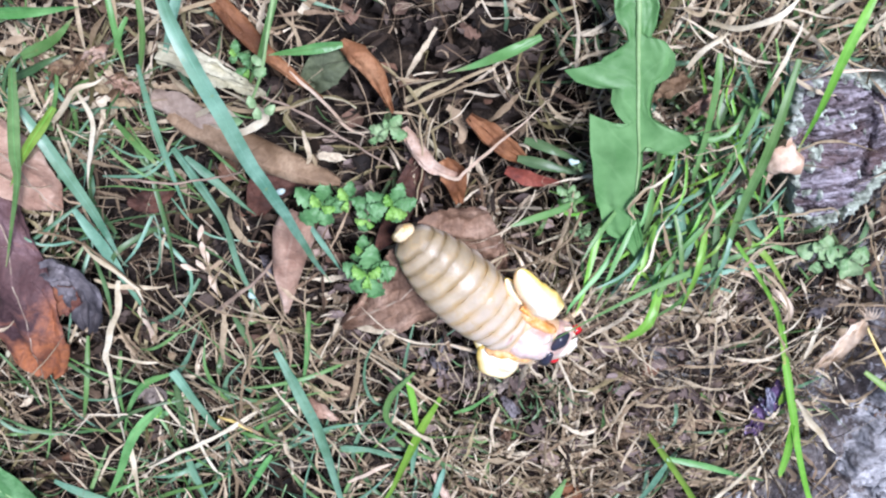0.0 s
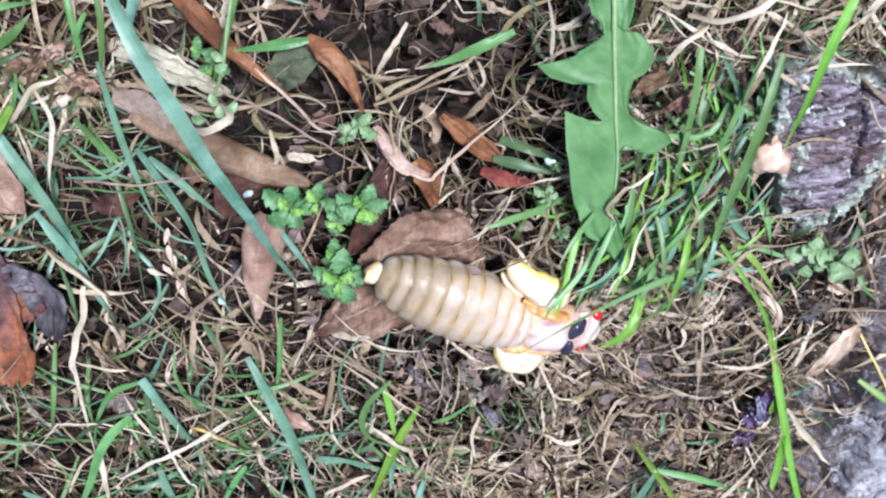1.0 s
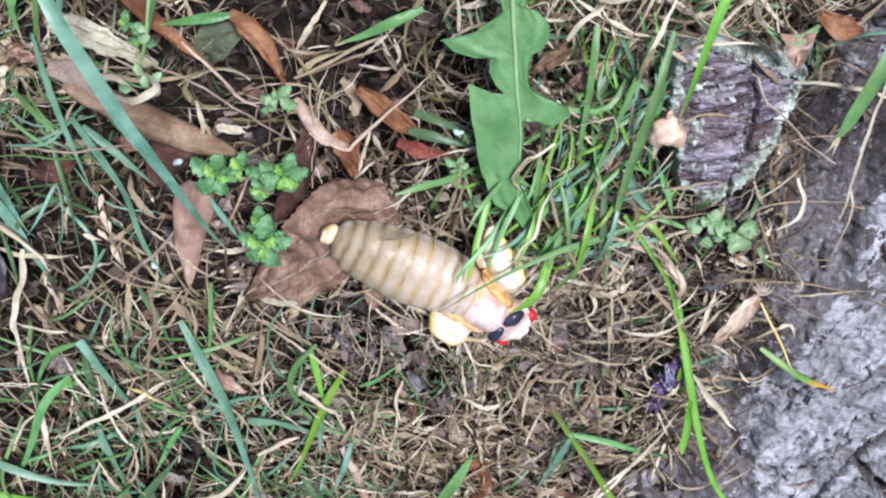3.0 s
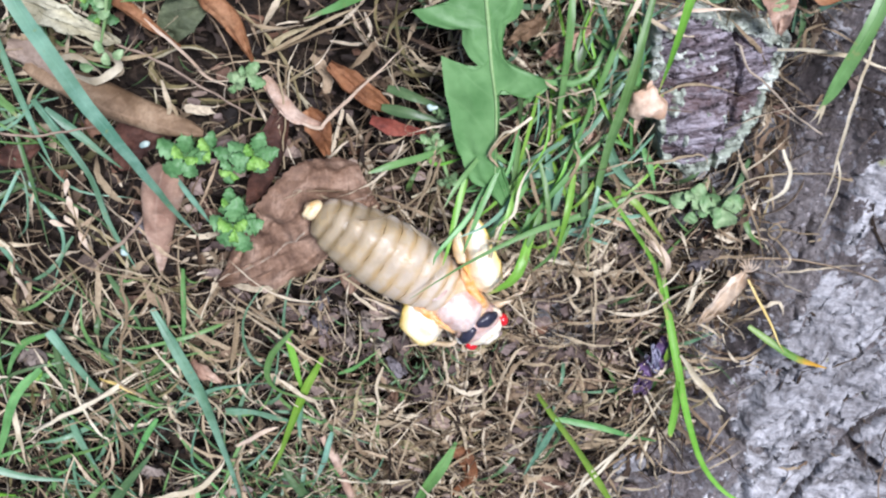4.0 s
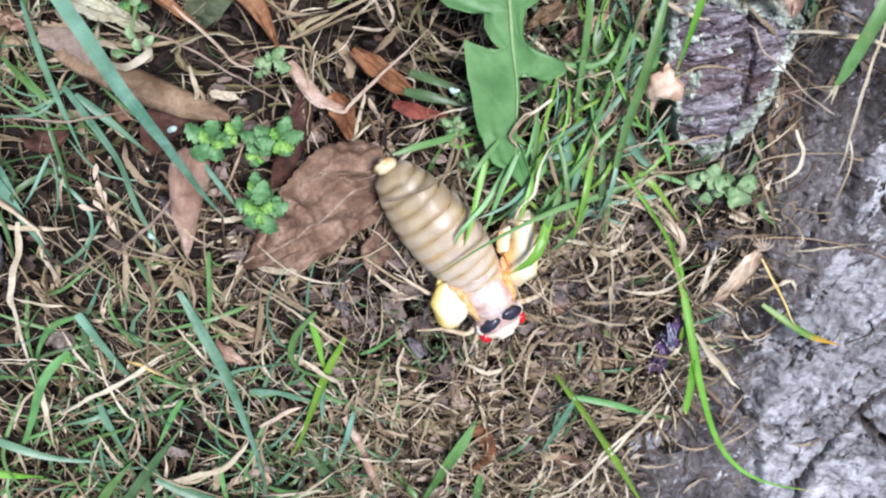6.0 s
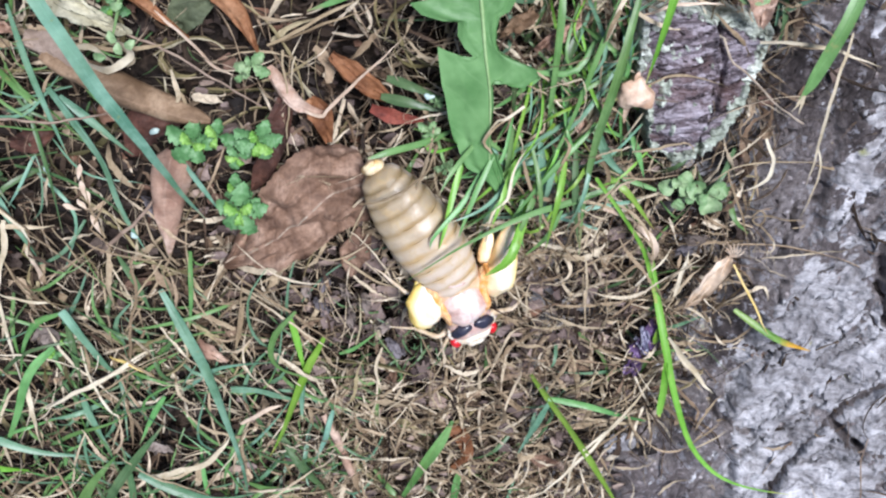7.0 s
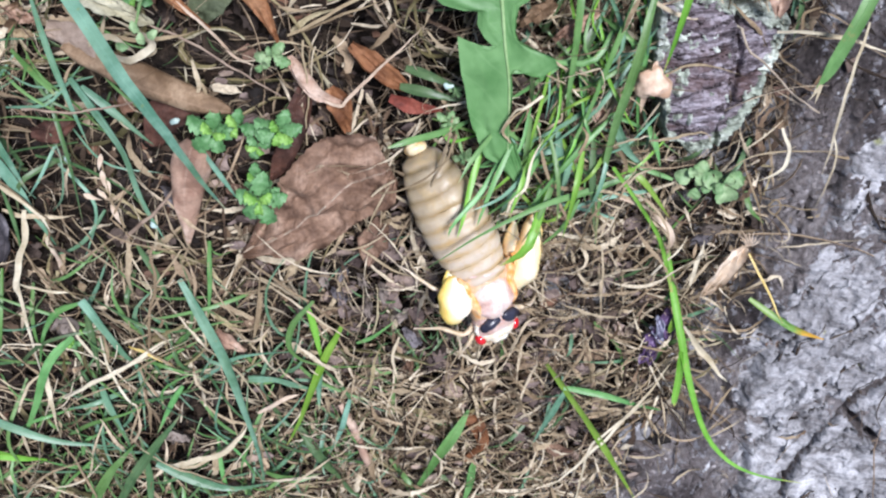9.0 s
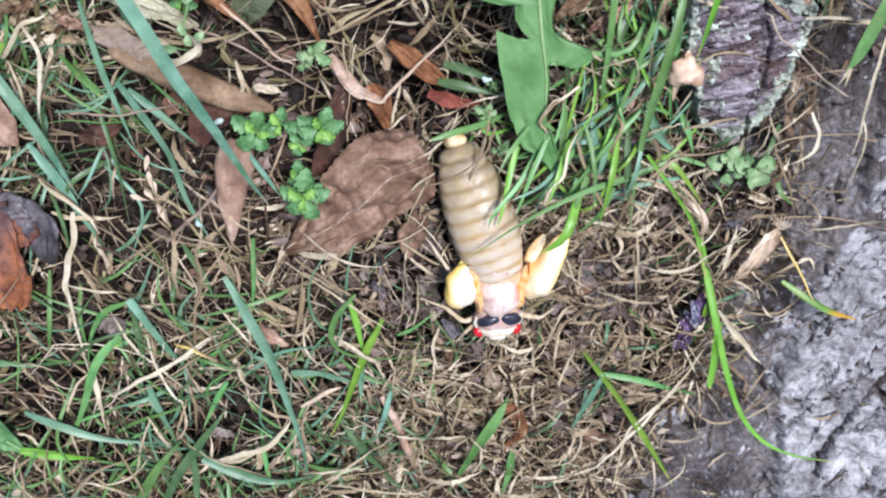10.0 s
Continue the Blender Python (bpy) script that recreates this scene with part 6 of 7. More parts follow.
straw([(-11.6, -83.1, 0.8), (-12.3, -87.3, 1.4), (-14.0, -92.4, 1.0)], 0.4)
straw([(7.9, -90.6, 0.8), (7.1, -94.1, 1.4), (7.5, -98.5, 0.8)], 0.45)
straw([(0.6, -103.4, 1.0), (3.9, -106.0, 1.8), (7.6, -109.8, 1.0)], 0.42)
straw([(14.0, -111.0, 0.8), (18.2, -107.2, 1.6), (23.1, -103.9, 1.8), (29.8, -101.4, 1.0)], 0.3)
straw([(22.4, -106.7, 0.8), (29.1, -105.6, 1.6), (37.0, -101.4, 2.4), (43.2, -98.9, 3.0), (47.9, -90.8, 3.5)], 0.3)
straw([(35.6, -114.3, 0.8), (40.0, -106.8, 2.0), (43.6, -101.3, 2.5)], 0.3)
straw([(27.7, -65.0, 3.0), (32.6, -65.2, 5.0), (37.8, -66.1, 4.0), (43.7, -69.9, 2.0)], 0.35, "bleached dry straw across the tuft")
straw([(38.8, -63.4, 3.0), (38.5, -66.1, 4.0), (37.0, -67.8, 3.0)], 0.25)
straw([(-46.7, -80.8, 1.2), (-41.8, -81.9, 2.0), (-37.8, -83.2, 1.2)], 0.36, "wide bleached dry grass leaf", PALE_STRAW)
straw([(-43.1, -101.1, 1.6), (-37.2, -97.0, 2.4), (-32.1, -94.6, 2.4), (-26.2, -91.0, 1.6)], 0.5, "wide bleached dry grass leaf", PALE_STRAW)
straw([(-13.6, -91.6, 1.2), (-11.9, -84.2, 2.0), (-11.2, -78.2, 1.2)], 0.36)
straw([(-11.4, -80.3, 1.2), (-8.7, -81.4, 2.0), (-5.8, -84.2, 1.2)], 0.33)
straw([(-46.6, -64.1, 1.4), (-43.8, -66.6, 2.2), (-41.2, -69.0, 2.2), (-39.8, -72.8, 1.4)], 0.6, "wide bleached dry grass leaf", PALE_STRAW)
straw([(-29.1, -73.5, 1.0), (-25.5, -74.2, 1.8), (-22.2, -75.5, 1.0)], 0.33)
straw([(-40.8, -74.1, 1.0), (-39.6, -75.4, 1.8), (-39.7, -79.7, 1.0)], 0.95, "short broad tan dry grass leaf", STEM)
straw([(-36.0, -90.1, 1.2), (-35.4, -94.8, 2.0), (-33.5, -100.8, 2.0), (-32.1, -103.3, 1.2)], 0.4, "wide bleached dry grass leaf", PALE_STRAW)
straw([(-36.6, -70.6, 1.2), (-34.5, -73.2, 2.0), (-33.5, -76.3, 1.2)], 0.28)
straw([(30.2, -34.0, 3.5), (34.8, -34.0, 4.8), (38.4, -32.7, 4.8), (40.6, -30.5, 3.5)], 0.75, "wide bleached dry grass leaf", PALE_STRAW)
straw([(28.5, -39.5, 3.5), (30.9, -36.3, 4.3), (32.6, -34.8, 3.5)], 0.6, "wide bleached dry grass leaf", PALE_STRAW)
straw([(37.0, -44.1, 4.0), (38.1, -40.1, 5.2), (39.3, -37.4, 5.2), (40.9, -33.6, 4.0)], 0.7, "wide bleached dry grass leaf", PALE_STRAW)
straw([(41.3, -40.5, 5.0), (44.1, -39.3, 5.8), (46.8, -38.9, 5.8), (50.7, -39.3, 5.0)], 0.4, "pale pinkish dry stem above the bark chip", STEM)
straw([(42.8, -32.9, 3.5), (45.3, -31.3, 4.3), (47.3, -30.3, 3.5)], 0.6, "wide bleached dry grass leaf", PALE_STRAW)
straw([(50.6, -36.1, 3.5), (51.9, -32.6, 4.6), (52.3, -33.0, 4.6), (53.8, -36.8, 3.5)], 0.3)
straw([(49.6, -35.2, 3.0), (50.9, -32.2, 3.8), (53.2, -30.4, 3.0)], 0.7, "wide bleached dry grass leaf", PALE_STRAW)
straw([(58.9, -44.3, 4.0), (58.6, -41.8, 4.8), (61.0, -41.3, 4.0)], 0.45)
straw([(27.3, -32.4, 3.5), (29.3, -32.9, 4.3), (30.5, -30.3, 3.5)], 0.45)
straw([(30.8, -118.6, 1.6), (37.0, -111.0, 2.6), (43.7, -101.2, 3.0), (48.7, -92.8, 2.4)], 0.42, "long bleached straw along the root's edge", PALE_STRAW)
straw([(35.3, -121.5, 1.6), (36.9, -110.3, 2.6), (41.0, -104.8, 3.0), (45.7, -100.5, 2.6)], 0.34, "long bleached straw along the root's edge", PALE_STRAW)
straw([(36.6, -74.5, 1.5), (37.2, -80.5, 2.0), (37.3, -89.2, 1.5)], 0.3)
straw([(43.9, -79.7, 2.0), (46.5, -75.9, 2.8), (48.4, -73.5, 2.0)], 0.4, "wide bleached dry grass leaf", PALE_STRAW)
straw([(49.3, -81.1, 2.5), (49.8, -77.2, 3.2), (50.7, -74.0, 2.5)], 0.5, "wide bleached dry grass leaf", PALE_STRAW)
straw([(53.1, -106.4, 5.2), (56.0, -104.5, 5.6), (58.6, -102.3, 5.4)], 0.22)
straw([(51.2, -43.5, 5.0), (52.2, -45.6, 6.0), (55.3, -48.3, 6.0), (58.2, -51.3, 5.5), (62.8, -54.9, 4.0)], 0.22, "grey-brown dry stem lying across the bark chip", DUN, False)
straw([(55.9, -44.1, 4.0), (58.8, -43.9, 5.0), (64.0, -44.8, 5.0), (70.5, -46.9, 5.5)], 0.5, "wide bleached straw over the root", PALE_STRAW)
straw([(66.0, -42.4, 6.5), (65.8, -46.0, 6.2), (64.9, -52.0, 6.0), (64.3, -58.0, 6.0), (64.0, -62.8, 5.5)], 0.36, "bleached straw hanging over bark", PALE_STRAW)
straw([(64.4, -57.0, 6.0), (65.1, -61.3, 6.0), (63.9, -67.5, 5.5)], 0.26, "bleached straw hanging over bark", PALE_STRAW)
straw([(54.4, -61.9, 3.0), (55.4, -64.8, 3.5), (57.1, -68.8, 3.5), (59.1, -75.2, 2.5)], 0.28)
straw([(58.7, -57.3, 3.0), (60.0, -60.2, 3.5), (59.4, -62.9, 3.5), (56.6, -64.7, 3.0)], 0.45, "wide bleached curved straw at the foot of the root", PALE_STRAW)
straw([(54.4, -60.6, 2.5), (56.9, -57.9, 3.5), (59.4, -55.5, 3.0)], 0.2)
straw([(52.3, -63.7, 2.5), (56.7, -60.7, 3.2), (67.2, -60.6, 3.0)], 0.22)
straw([(58.3, -68.3, 3.0), (59.1, -67.4, 3.4), (60.0, -68.6, 3.4), (59.2, -69.6, 3.2), (58.3, -68.8, 3.0), (60.0, -68.2, 3.4), (64.8, -68.9, 3.4)], 0.16, "thin curled tendril on the bark", None, False, 30)
straw([(57.2, -76.3, 2.0), (59.5, -80.4, 4.0), (62.6, -86.2, 4.5)], 0.32, "yellow dry straw on the bark", YELLOW_STRAW)
husk_leaf = tagged(new("dry_husk"), "pale papery grass husk with a frayed bristly end by the root", "dry grass")
part("husk", lamina([(51.2, -83.8, 1.2), (52.8, -80.6, 2.6), (54.6, -77.3, 3.0), (56.2, -74.8, 2.6)], [(0, 0.15, 0.15), (0.25, 1.1, 0.8), (0.6, 1.5, 1.1), (0.85, 1.1, 1.0), (1, 0.5, 0.6)], 24, 10, cup=0.5, ruffle=0.9, seed=52.0), SPIKE, husk_leaf)
for k in range(16):
    a, ln = 0.2 + k * 0.13, 1.6 + 0.9 * ((k * 7) % 5) / 4
    part("bristle", rod([(56.3, -75.1, 2.4), (56.4 + 0.5 * ln * math.cos(a), -74.8 + 0.5 * ln * math.sin(a), 2.9 + 0.1 * (k % 3)), (56.4 + ln * math.cos(a + 0.15), -74.8 + ln * math.sin(a + 0.15), 2.4 + 0.4 * (k % 2))], 0.09, 8, 5, 0.4, kink=0.2), SPIKE, husk_leaf)
straw([(46.0, -76.0, 1.0), (43.3, -80.9, 1.6), (39.9, -84.9, 1.0)], 0.3)
straw([(53.2, -107.3, 2.8), (55.9, -104.4, 3.8), (58.2, -102.1, 3.4)], 0.2)
straw([(16.5, -55.5, 9.0), (14.5, -59.7, 9.5), (9.7, -62.7, 9.6), (6.6, -63.5, 9.0)], 0.22, "thin dry straw lying over the cicada", None, False)
straw([(23.4, -57.5, 7.0), (22.4, -55.8, 7.5), (23.6, -53.8, 8.0), (26.1, -52.8, 6.0)], 0.3, "pale curled straw on the dandelion leaf")
straw([(8.4, -64.2, 3.5), (5.3, -66.5, 3.0), (3.6, -69.5, 2.0)], 0.3)
straw([(7.6, -65.3, 3.0), (5.5, -69.4, 2.4), (4.1, -72.9, 1.4)], 0.25)
straw([(3.2, -75.9, 0.8), (7.9, -79.0, 1.8), (13.4, -81.3, 1.0)], 0.36)
straw([(-3.1, -74.2, 0.6), (1.6, -75.6, 1.4), (8.0, -73.1, 1.0)], 0.25)
# looping and broken dry leaves on top of the thatch
straw([(-52.6, -97.9, 1.0), (-50.3, -99.2, 1.6), (-43.8, -100.7, 0.8)], 0.25)
straw([(-43.9, -101.6, 0.6), (-37.5, -97.7, 1.6), (-33.2, -95.4, 2.0), (-27.9, -91.4, 2.2), (-24.6, -90.3, 1.2)], 0.5, "wide bleached dry grass leaf", PALE_STRAW)
straw([(-35.6, -89.7, 1.0), (-35.2, -92.6, 2.0), (-36.2, -97.0, 1.0)], 0.45)
straw([(-45.4, -97.0, 1.0), (-44.8, -101.5, 2.0), (-45.8, -107.8, 0.8)], 0.7, "wide bleached dry grass leaf", PALE_STRAW)
straw([(-32.0, -91.7, 1.4), (-28.2, -93.0, 2.2), (-25.8, -95.8, 1.0)], 0.5, "yellowish dry grass leaf", YELLOW_STRAW)
straw([(-51.2, -104.5, 0.6), (-48.4, -99.1, 1.4), (-45.3, -96.5, 1.0)], 0.4)
straw([(-30.7, -115.1, 1.0), (-25.5, -113.3, 2.2), (-20.2, -111.0, 2.6), (-17.2, -107.8, 2.2), (-15.9, -106.8, 1.0)], 0.85, "broad pale looping dry grass leaf", PALE_STRAW)
straw([(-30.9, -99.6, 1.4), (-30.5, -103.5, 2.0), (-31.4, -109.2, 1.0)], 0.45)
straw([(-42.3, -117.1, 0.8), (-40.3, -111.2, 1.6), (-37.8, -105.2, 1.0)], 0.4)
straw([(-14.2, -104.3, 1.0), (-10.0, -101.2, 1.8), (-7.5, -101.1, 1.0)], 0.8, "broad tan dry grass leaf", STEM)
straw([(22.6, -70.0, 7.0), (23.5, -65.1, 8.5), (25.3, -63.3, 8.0), (26.0, -60.4, 7.5), (27.6, -57.3, 6.0)], 0.4, "long pale dry straw beside the cicada", PALE_STRAW)
straw([(22.1, -66.6, 9.0), (26.2, -67.0, 8.0), (28.2, -67.4, 6.0), (30.6, -67.9, 4.0)], 0.25)
straw([(28.3, -64.5, 4.0), (31.5, -64.9, 5.0), (34.9, -65.2, 4.0)], 0.5)
straw([(36.3, -66.6, 2.0), (39.0, -67.2, 3.0), (41.8, -68.4, 3.0), (43.5, -70.2, 2.0)], 0.6, "tan dry grass leaf beside the tuft", STEM)
straw([(43.5, -70.2, 2.0), (45.1, -71.2, 3.0), (45.9, -73.7, 2.6), (46.0, -77.4, 1.0)], 0.85, "tan dry grass leaf beside the tuft", STEM)
straw([(36.8, -59.2, 3.0), (38.6, -61.3, 4.0), (38.6, -63.8, 4.0), (37.3, -68.0, 2.0)], 0.6)
straw([(32.3, -55.8, 5.0), (33.1, -57.1, 6.0), (32.2, -59.6, 6.0), (31.8, -62.5, 4.0)], 0.4)
straw([(38.3, -39.4, 7.0), (37.3, -41.4, 7.0), (36.6, -43.6, 6.0)], 0.55)
straw([(27.3, -51.3, 7.0), (25.0, -52.2, 8.5), (23.7, -52.6, 8.5), (22.0, -56.0, 7.5)], 0.4, "pale straw on the dandelion leaf", PALE_STRAW)
straw([(-28.4, -47.4, 2.0), (-25.1, -47.3, 3.4), (-22.4, -46.7, 4.0), (-20.8, -45.4, 4.4), (-21.3, -44.0, 4.4), (-23.5, -43.0, 4.0), (-26.4, -42.1, 3.0)], 0.95, "curled pale dry grass leaf", PALE_STRAW)
straw([(-30.3, -46.0, 2.0), (-26.7, -44.4, 3.6), (-24.1, -45.7, 3.6), (-23.6, -47.3, 2.6)], 0.7, "curled pale dry grass leaf", PALE_STRAW)
straw([(-24.2, -42.6, 1.4), (-16.7, -45.7, 2.0), (-10.1, -50.3, 2.0), (-6.2, -53.3, 1.0)], 0.22, "brown dry stem above dark litter", STALK, False)
straw([(-17.1, -48.1, 1.6), (-16.4, -50.0, 2.6), (-16.6, -51.6, 2.4), (-17.5, -53.0, 1.8)], 0.6)
straw([(-16.5, -50.5, 2.2), (-15.9, -51.7, 2.2), (-15.8, -53.1, 1.6)], 0.4)
straw([(-46.4, -46.0, 4.0), (-42.4, -41.5, 5.5), (-39.2, -40.3, 4.5)], 0.6, "white dry grass stem by the clump", PALE_STRAW)
straw([(-42.4, -41.5, 5.5), (-41.5, -46.2, 4.5), (-42.8, -50.7, 3.5), (-44.3, -55.7, 2.0)], 0.5, "white dry grass stem by the clump", PALE_STRAW)
straw([(-46.4, -46.7, 3.0), (-45.9, -51.2, 2.4), (-46.1, -56.0, 1.0)], 0.35)
straw([(-52.1, -62.1, 1.5), (-47.0, -62.7, 2.4), (-43.9, -65.4, 2.6), (-40.0, -69.6, 2.4), (-33.9, -77.7, 1.0)], 0.4)
straw([(-42.5, -69.0, 2.0), (-43.4, -72.8, 2.6), (-45.8, -79.6, 2.6), (-46.3, -83.9, 1.6)], 0.8, "wide bleached dry grass leaf", PALE_STRAW)
straw([(-40.7, -73.7, 1.0), (-39.7, -75.0, 1.8), (-39.3, -79.4, 1.0)], 1.0, "short broad beige dry grass piece", PALE_STRAW)
straw([(-46.0, -69.3, 1.4), (-40.9, -70.0, 2.0), (-36.2, -70.3, 1.2)], 0.6)

# dry clump of pale stems and husks under the long blade
clump = tagged(new("dry_clump"), "clump of pale dry stems and papery husks", "dry grass")
for pts, w in (
    ([(-44.4, -43.5, -1.0), (-45.6, -45.1, 0.5), (-48.0, -48.0, 0.0)], 0.9), ([(-44.5, -43.8, -1.0), (-43.0, -46.4, 0.8), (-42.8, -49.0, 0.8), (-44.8, -54.0, 0.0)], 0.7),
    ([(-42.3, -31.5, 1.0), (-42.0, -34.5, 2.0), (-42.1, -38.5, 1.0)], 0.6), ([(-38.0, -31.5, 1.0), (-37.9, -35.8, 2.0), (-37.7, -41.1, 1.0)], 0.8), ([(-34.7, -31.5, 1.0), (-35.0, -35.8, 2.0), (-36.3, -42.8, 0.0)], 0.9),
    ([(-47.9, -47.5, 0.0), (-47.5, -50.3, 0.5), (-46.9, -54.0, 0.0)], 0.5), ([(-41.5, -46.4, 0.0), (-42.0, -48.2, 1.0), (-43.3, -50.3, 0.5)], 0.6), ([(-49.4, -42.8, 0.0), (-48.4, -44.3, 0.8), (-48.2, -46.4, 0.0)], 0.5),
    ([(-32.0, -33.2, 2.0), (-34.6, -35.5, 2.0), (-38.1, -38.4, 1.5)], 0.5), ([(-26.0, -31.9, 2.0), (-29.3, -32.8, 2.4), (-33.5, -34.8, 2.0)], 0.6), ([(-46.1, -39.6, 0.0), (-42.5, -39.9, 1.0), (-38.6, -38.5, 1.0)], 0.7),
    ([(-41.6, -40.6, 0.0), (-40.7, -36.0, 1.6), (-38.7, -33.4, 1.4)], 0.8), ([(-50.2, -39.9, 0.0), (-46.6, -40.1, 1.0), (-43.7, -40.4, 0.6)], 0.6), ([(-32.9, -41.3, 0.0), (-31.4, -42.3, 1.2), (-30.0, -44.2, 0.5)], 0.9),
):
    part("stem", ribbon(pts, w, 14, base=0.7, taper=0.35, tip=0.2), STRAW_ONE, clump)
for k, (a, c) in enumerate((((-40.3, -41.9, 0.5), (-36.2, -43.1, 1.0)), ((-39.7, -44.7, 0.5), (-37.0, -45.1, 0.6)), ((-45.9, -42.6, 0.3), (-43.2, -40.3, 1.0)), ((-42.3, -38.9, 1.0), (-39.7, -37.7, 1.4)), ((-42.4, -42.5, 0.6), (-40.1, -43.5, 0.8)), ((-48.1, -39.6, 0.0), (-45.8, -38.7, 0.5)))):
    mid = [(p + q) / 2 + 0.3 for p, q in zip(a, c)]
    part("husk", lamina([a, mid, c], [(0, 0.3, 0.3), (0.3, 0.7, 0.6), (0.7, 0.5, 0.6), (1, 0.05, 0.05)], 14, 6, cup=0.6, ruffle=0.5, seed=k * 1.7), STRAW_ONE, clump)
for k, (a, c, tone) in enumerate((((-40.1, -41.7, 1.0), (-36.1, -43.2, 1.6), "pinkish"), ((-44.8, -42.5, 0.6), (-42.1, -38.3, 1.6), "tan"), ((-39.7, -44.7, 0.6), (-38.1, -40.5, 1.4), "tan"), ((-42.4, -39.5, 1.2), (-39.2, -37.3, 1.8), "pinkish"), ((-47.9, -40.2, 0.2), (-44.6, -40.6, 1.0), "tan"))):
    mid = [(p + q) / 2 + 0.5 for p, q in zip(a, c)]
    part("papery_scrap", lamina([a, mid, c], [(0, 0.6, 0.5), (0.3, 1.1, 0.7), (0.6, 0.6, 1.2), (0.85, 0.9, 0.5), (1, 0.2, 0.3)], 18, 8, cup=0.7, ruffle=1.4, tooth=0.4, teeth=5, seed=40.0 + k * 1.7), LEAF[tone], clump, "crumpled papery scrap")
for pts in ([(-38.4, -30.6, 2.0), (-37.8, -35.0, 2.6), (-37.7, -41.1, 1.0)], [(-34.8, -30.5, 2.4), (-34.7, -35.7, 2.6), (-36.4, -42.4, 1.0)], [(-36.3, -33.9, 2.0), (-37.3, -35.7, 2.6), (-38.7, -38.3, 1.6)]):
    part("stem", ribbon(pts, 0.8, 12, base=0.7, taper=0.35, tip=0.2), GRASS["green"], clump, "half-green stem")
blade([(-52.4, -33.2, 3.0), (-46.1, -32.6, 4.0), (-41.3, -32.4, 3.0)], 1.6, "green")
blade([(-49.7, -38.9, 1.0), (-45.6, -36.9, 2.0), (-42.5, -33.9, 2.0)], 1.6, "green")
blade([(-51.6, -41.7, 1.0), (-47.5, -39.6, 2.0), (-44.3, -38.5, 1.0)], 1.3, "dark")
# slender weed stem with tiny leaves near the orange strip
slender = tagged(new("slender_weed"), "slender green weed stem with tiny leaves", "weed", "little weeds")
part("stem", rod([(-17.8, -28.5, 10.0), (-19.1, -34.0, 10.0), (-20.2, -38.2, 9.0), (-22.3, -43.0, 7.0)], 0.22, 16, 6, 0.7), MIDRIB, slender)
for k, (x, y, z) in enumerate(((-21.0, -38.2, 9.0), (-19.7, -36.9, 9.3), (-21.2, -42.6, 8.0), (-20.3, -43.3, 8.0), (-23.2, -44.7, 7.0), (-22.0, -41.2, 8.0))):
    a = k * 2.2 + 0.4
    d = (math.cos(a) * 1.5, math.sin(a) * 1.5)
    part("leaf", lamina([(x, y, z), (x + d[0] * 0.5, y + d[1] * 0.5, z + 0.3), (x + d[0], y + d[1], z)], [(0, 0.1, 0.1), (0.4, 0.55, 0.55), (0.8, 0.4, 0.4), (1, 0.05, 0.05)], 10, 6, cup=0.4, ruffle=0.1, seed=k), WEED_PALE, slender)
# broad leaf low in the corner
broad = tagged(new("broad_leaf"), "broad blue-green weed leaf low in the grass", "leaf")
line = [(-72.3, -100.3, 1.0), (-67.4, -103.5, 2.0), (-63.0, -107.6, 2.0), (-59.6, -112.2, 0.6)]
part("leaf_blade", lamina(line, [(0, 1, 1), (0.3, 4.5, 4.2), (0.65, 3.6, 3.6), (0.9, 1.4, 1.4), (1, 0.1, 0.1)], 24, 12, cup=0.15, ruffle=0.8, seed=31.0), WEED, broad)
part("midrib", rod(line, 0.3, 20, 6, 0.4), MIDRIB, broad)

# ---- grass seed head with pale spikelets ----
spike = tagged(new("dry_grass"), "dry grass seed head with pale spikelets", "seed head")
part("stalk", rod([(-29.8, -72.6, 0.5), (-30.8, -67.9, 1.2), (-31.1, -61.8, 1.6)], 0.16, 10, 5, 0.7), STRAW_ONE, spike)
for a, c in (((-30.8, -60.8, 2.0), (-31.5, -63.3, 1.8)), ((-31.1, -63.2, 2.0), (-31.2, -65.8, 1.6)), ((-34.3, -66.9, 1.6), (-31.8, -67.8, 1.6)), ((-32.0, -65.9, 2.0), (-31.1, -67.6, 1.8)), ((-30.8, -68.5, 1.6), (-30.0, -71.9, 1.0)), ((-30.9, -64.8, 1.4), (-30.8, -67.4, 1.2))):
    mid = [(p + q) / 2 for p, q in zip(a, c)]
    part("spikelet", ribbon([a, mid, c], 0.9, 8, base=0.2, taper=0.6), SPIKE, spike)

# ---- bark chip with lichen, and the husk on it ----
chip = tagged(new("bark_chip"), "purplish-grey piece of bark rimmed with pale lichen", "bark chip")


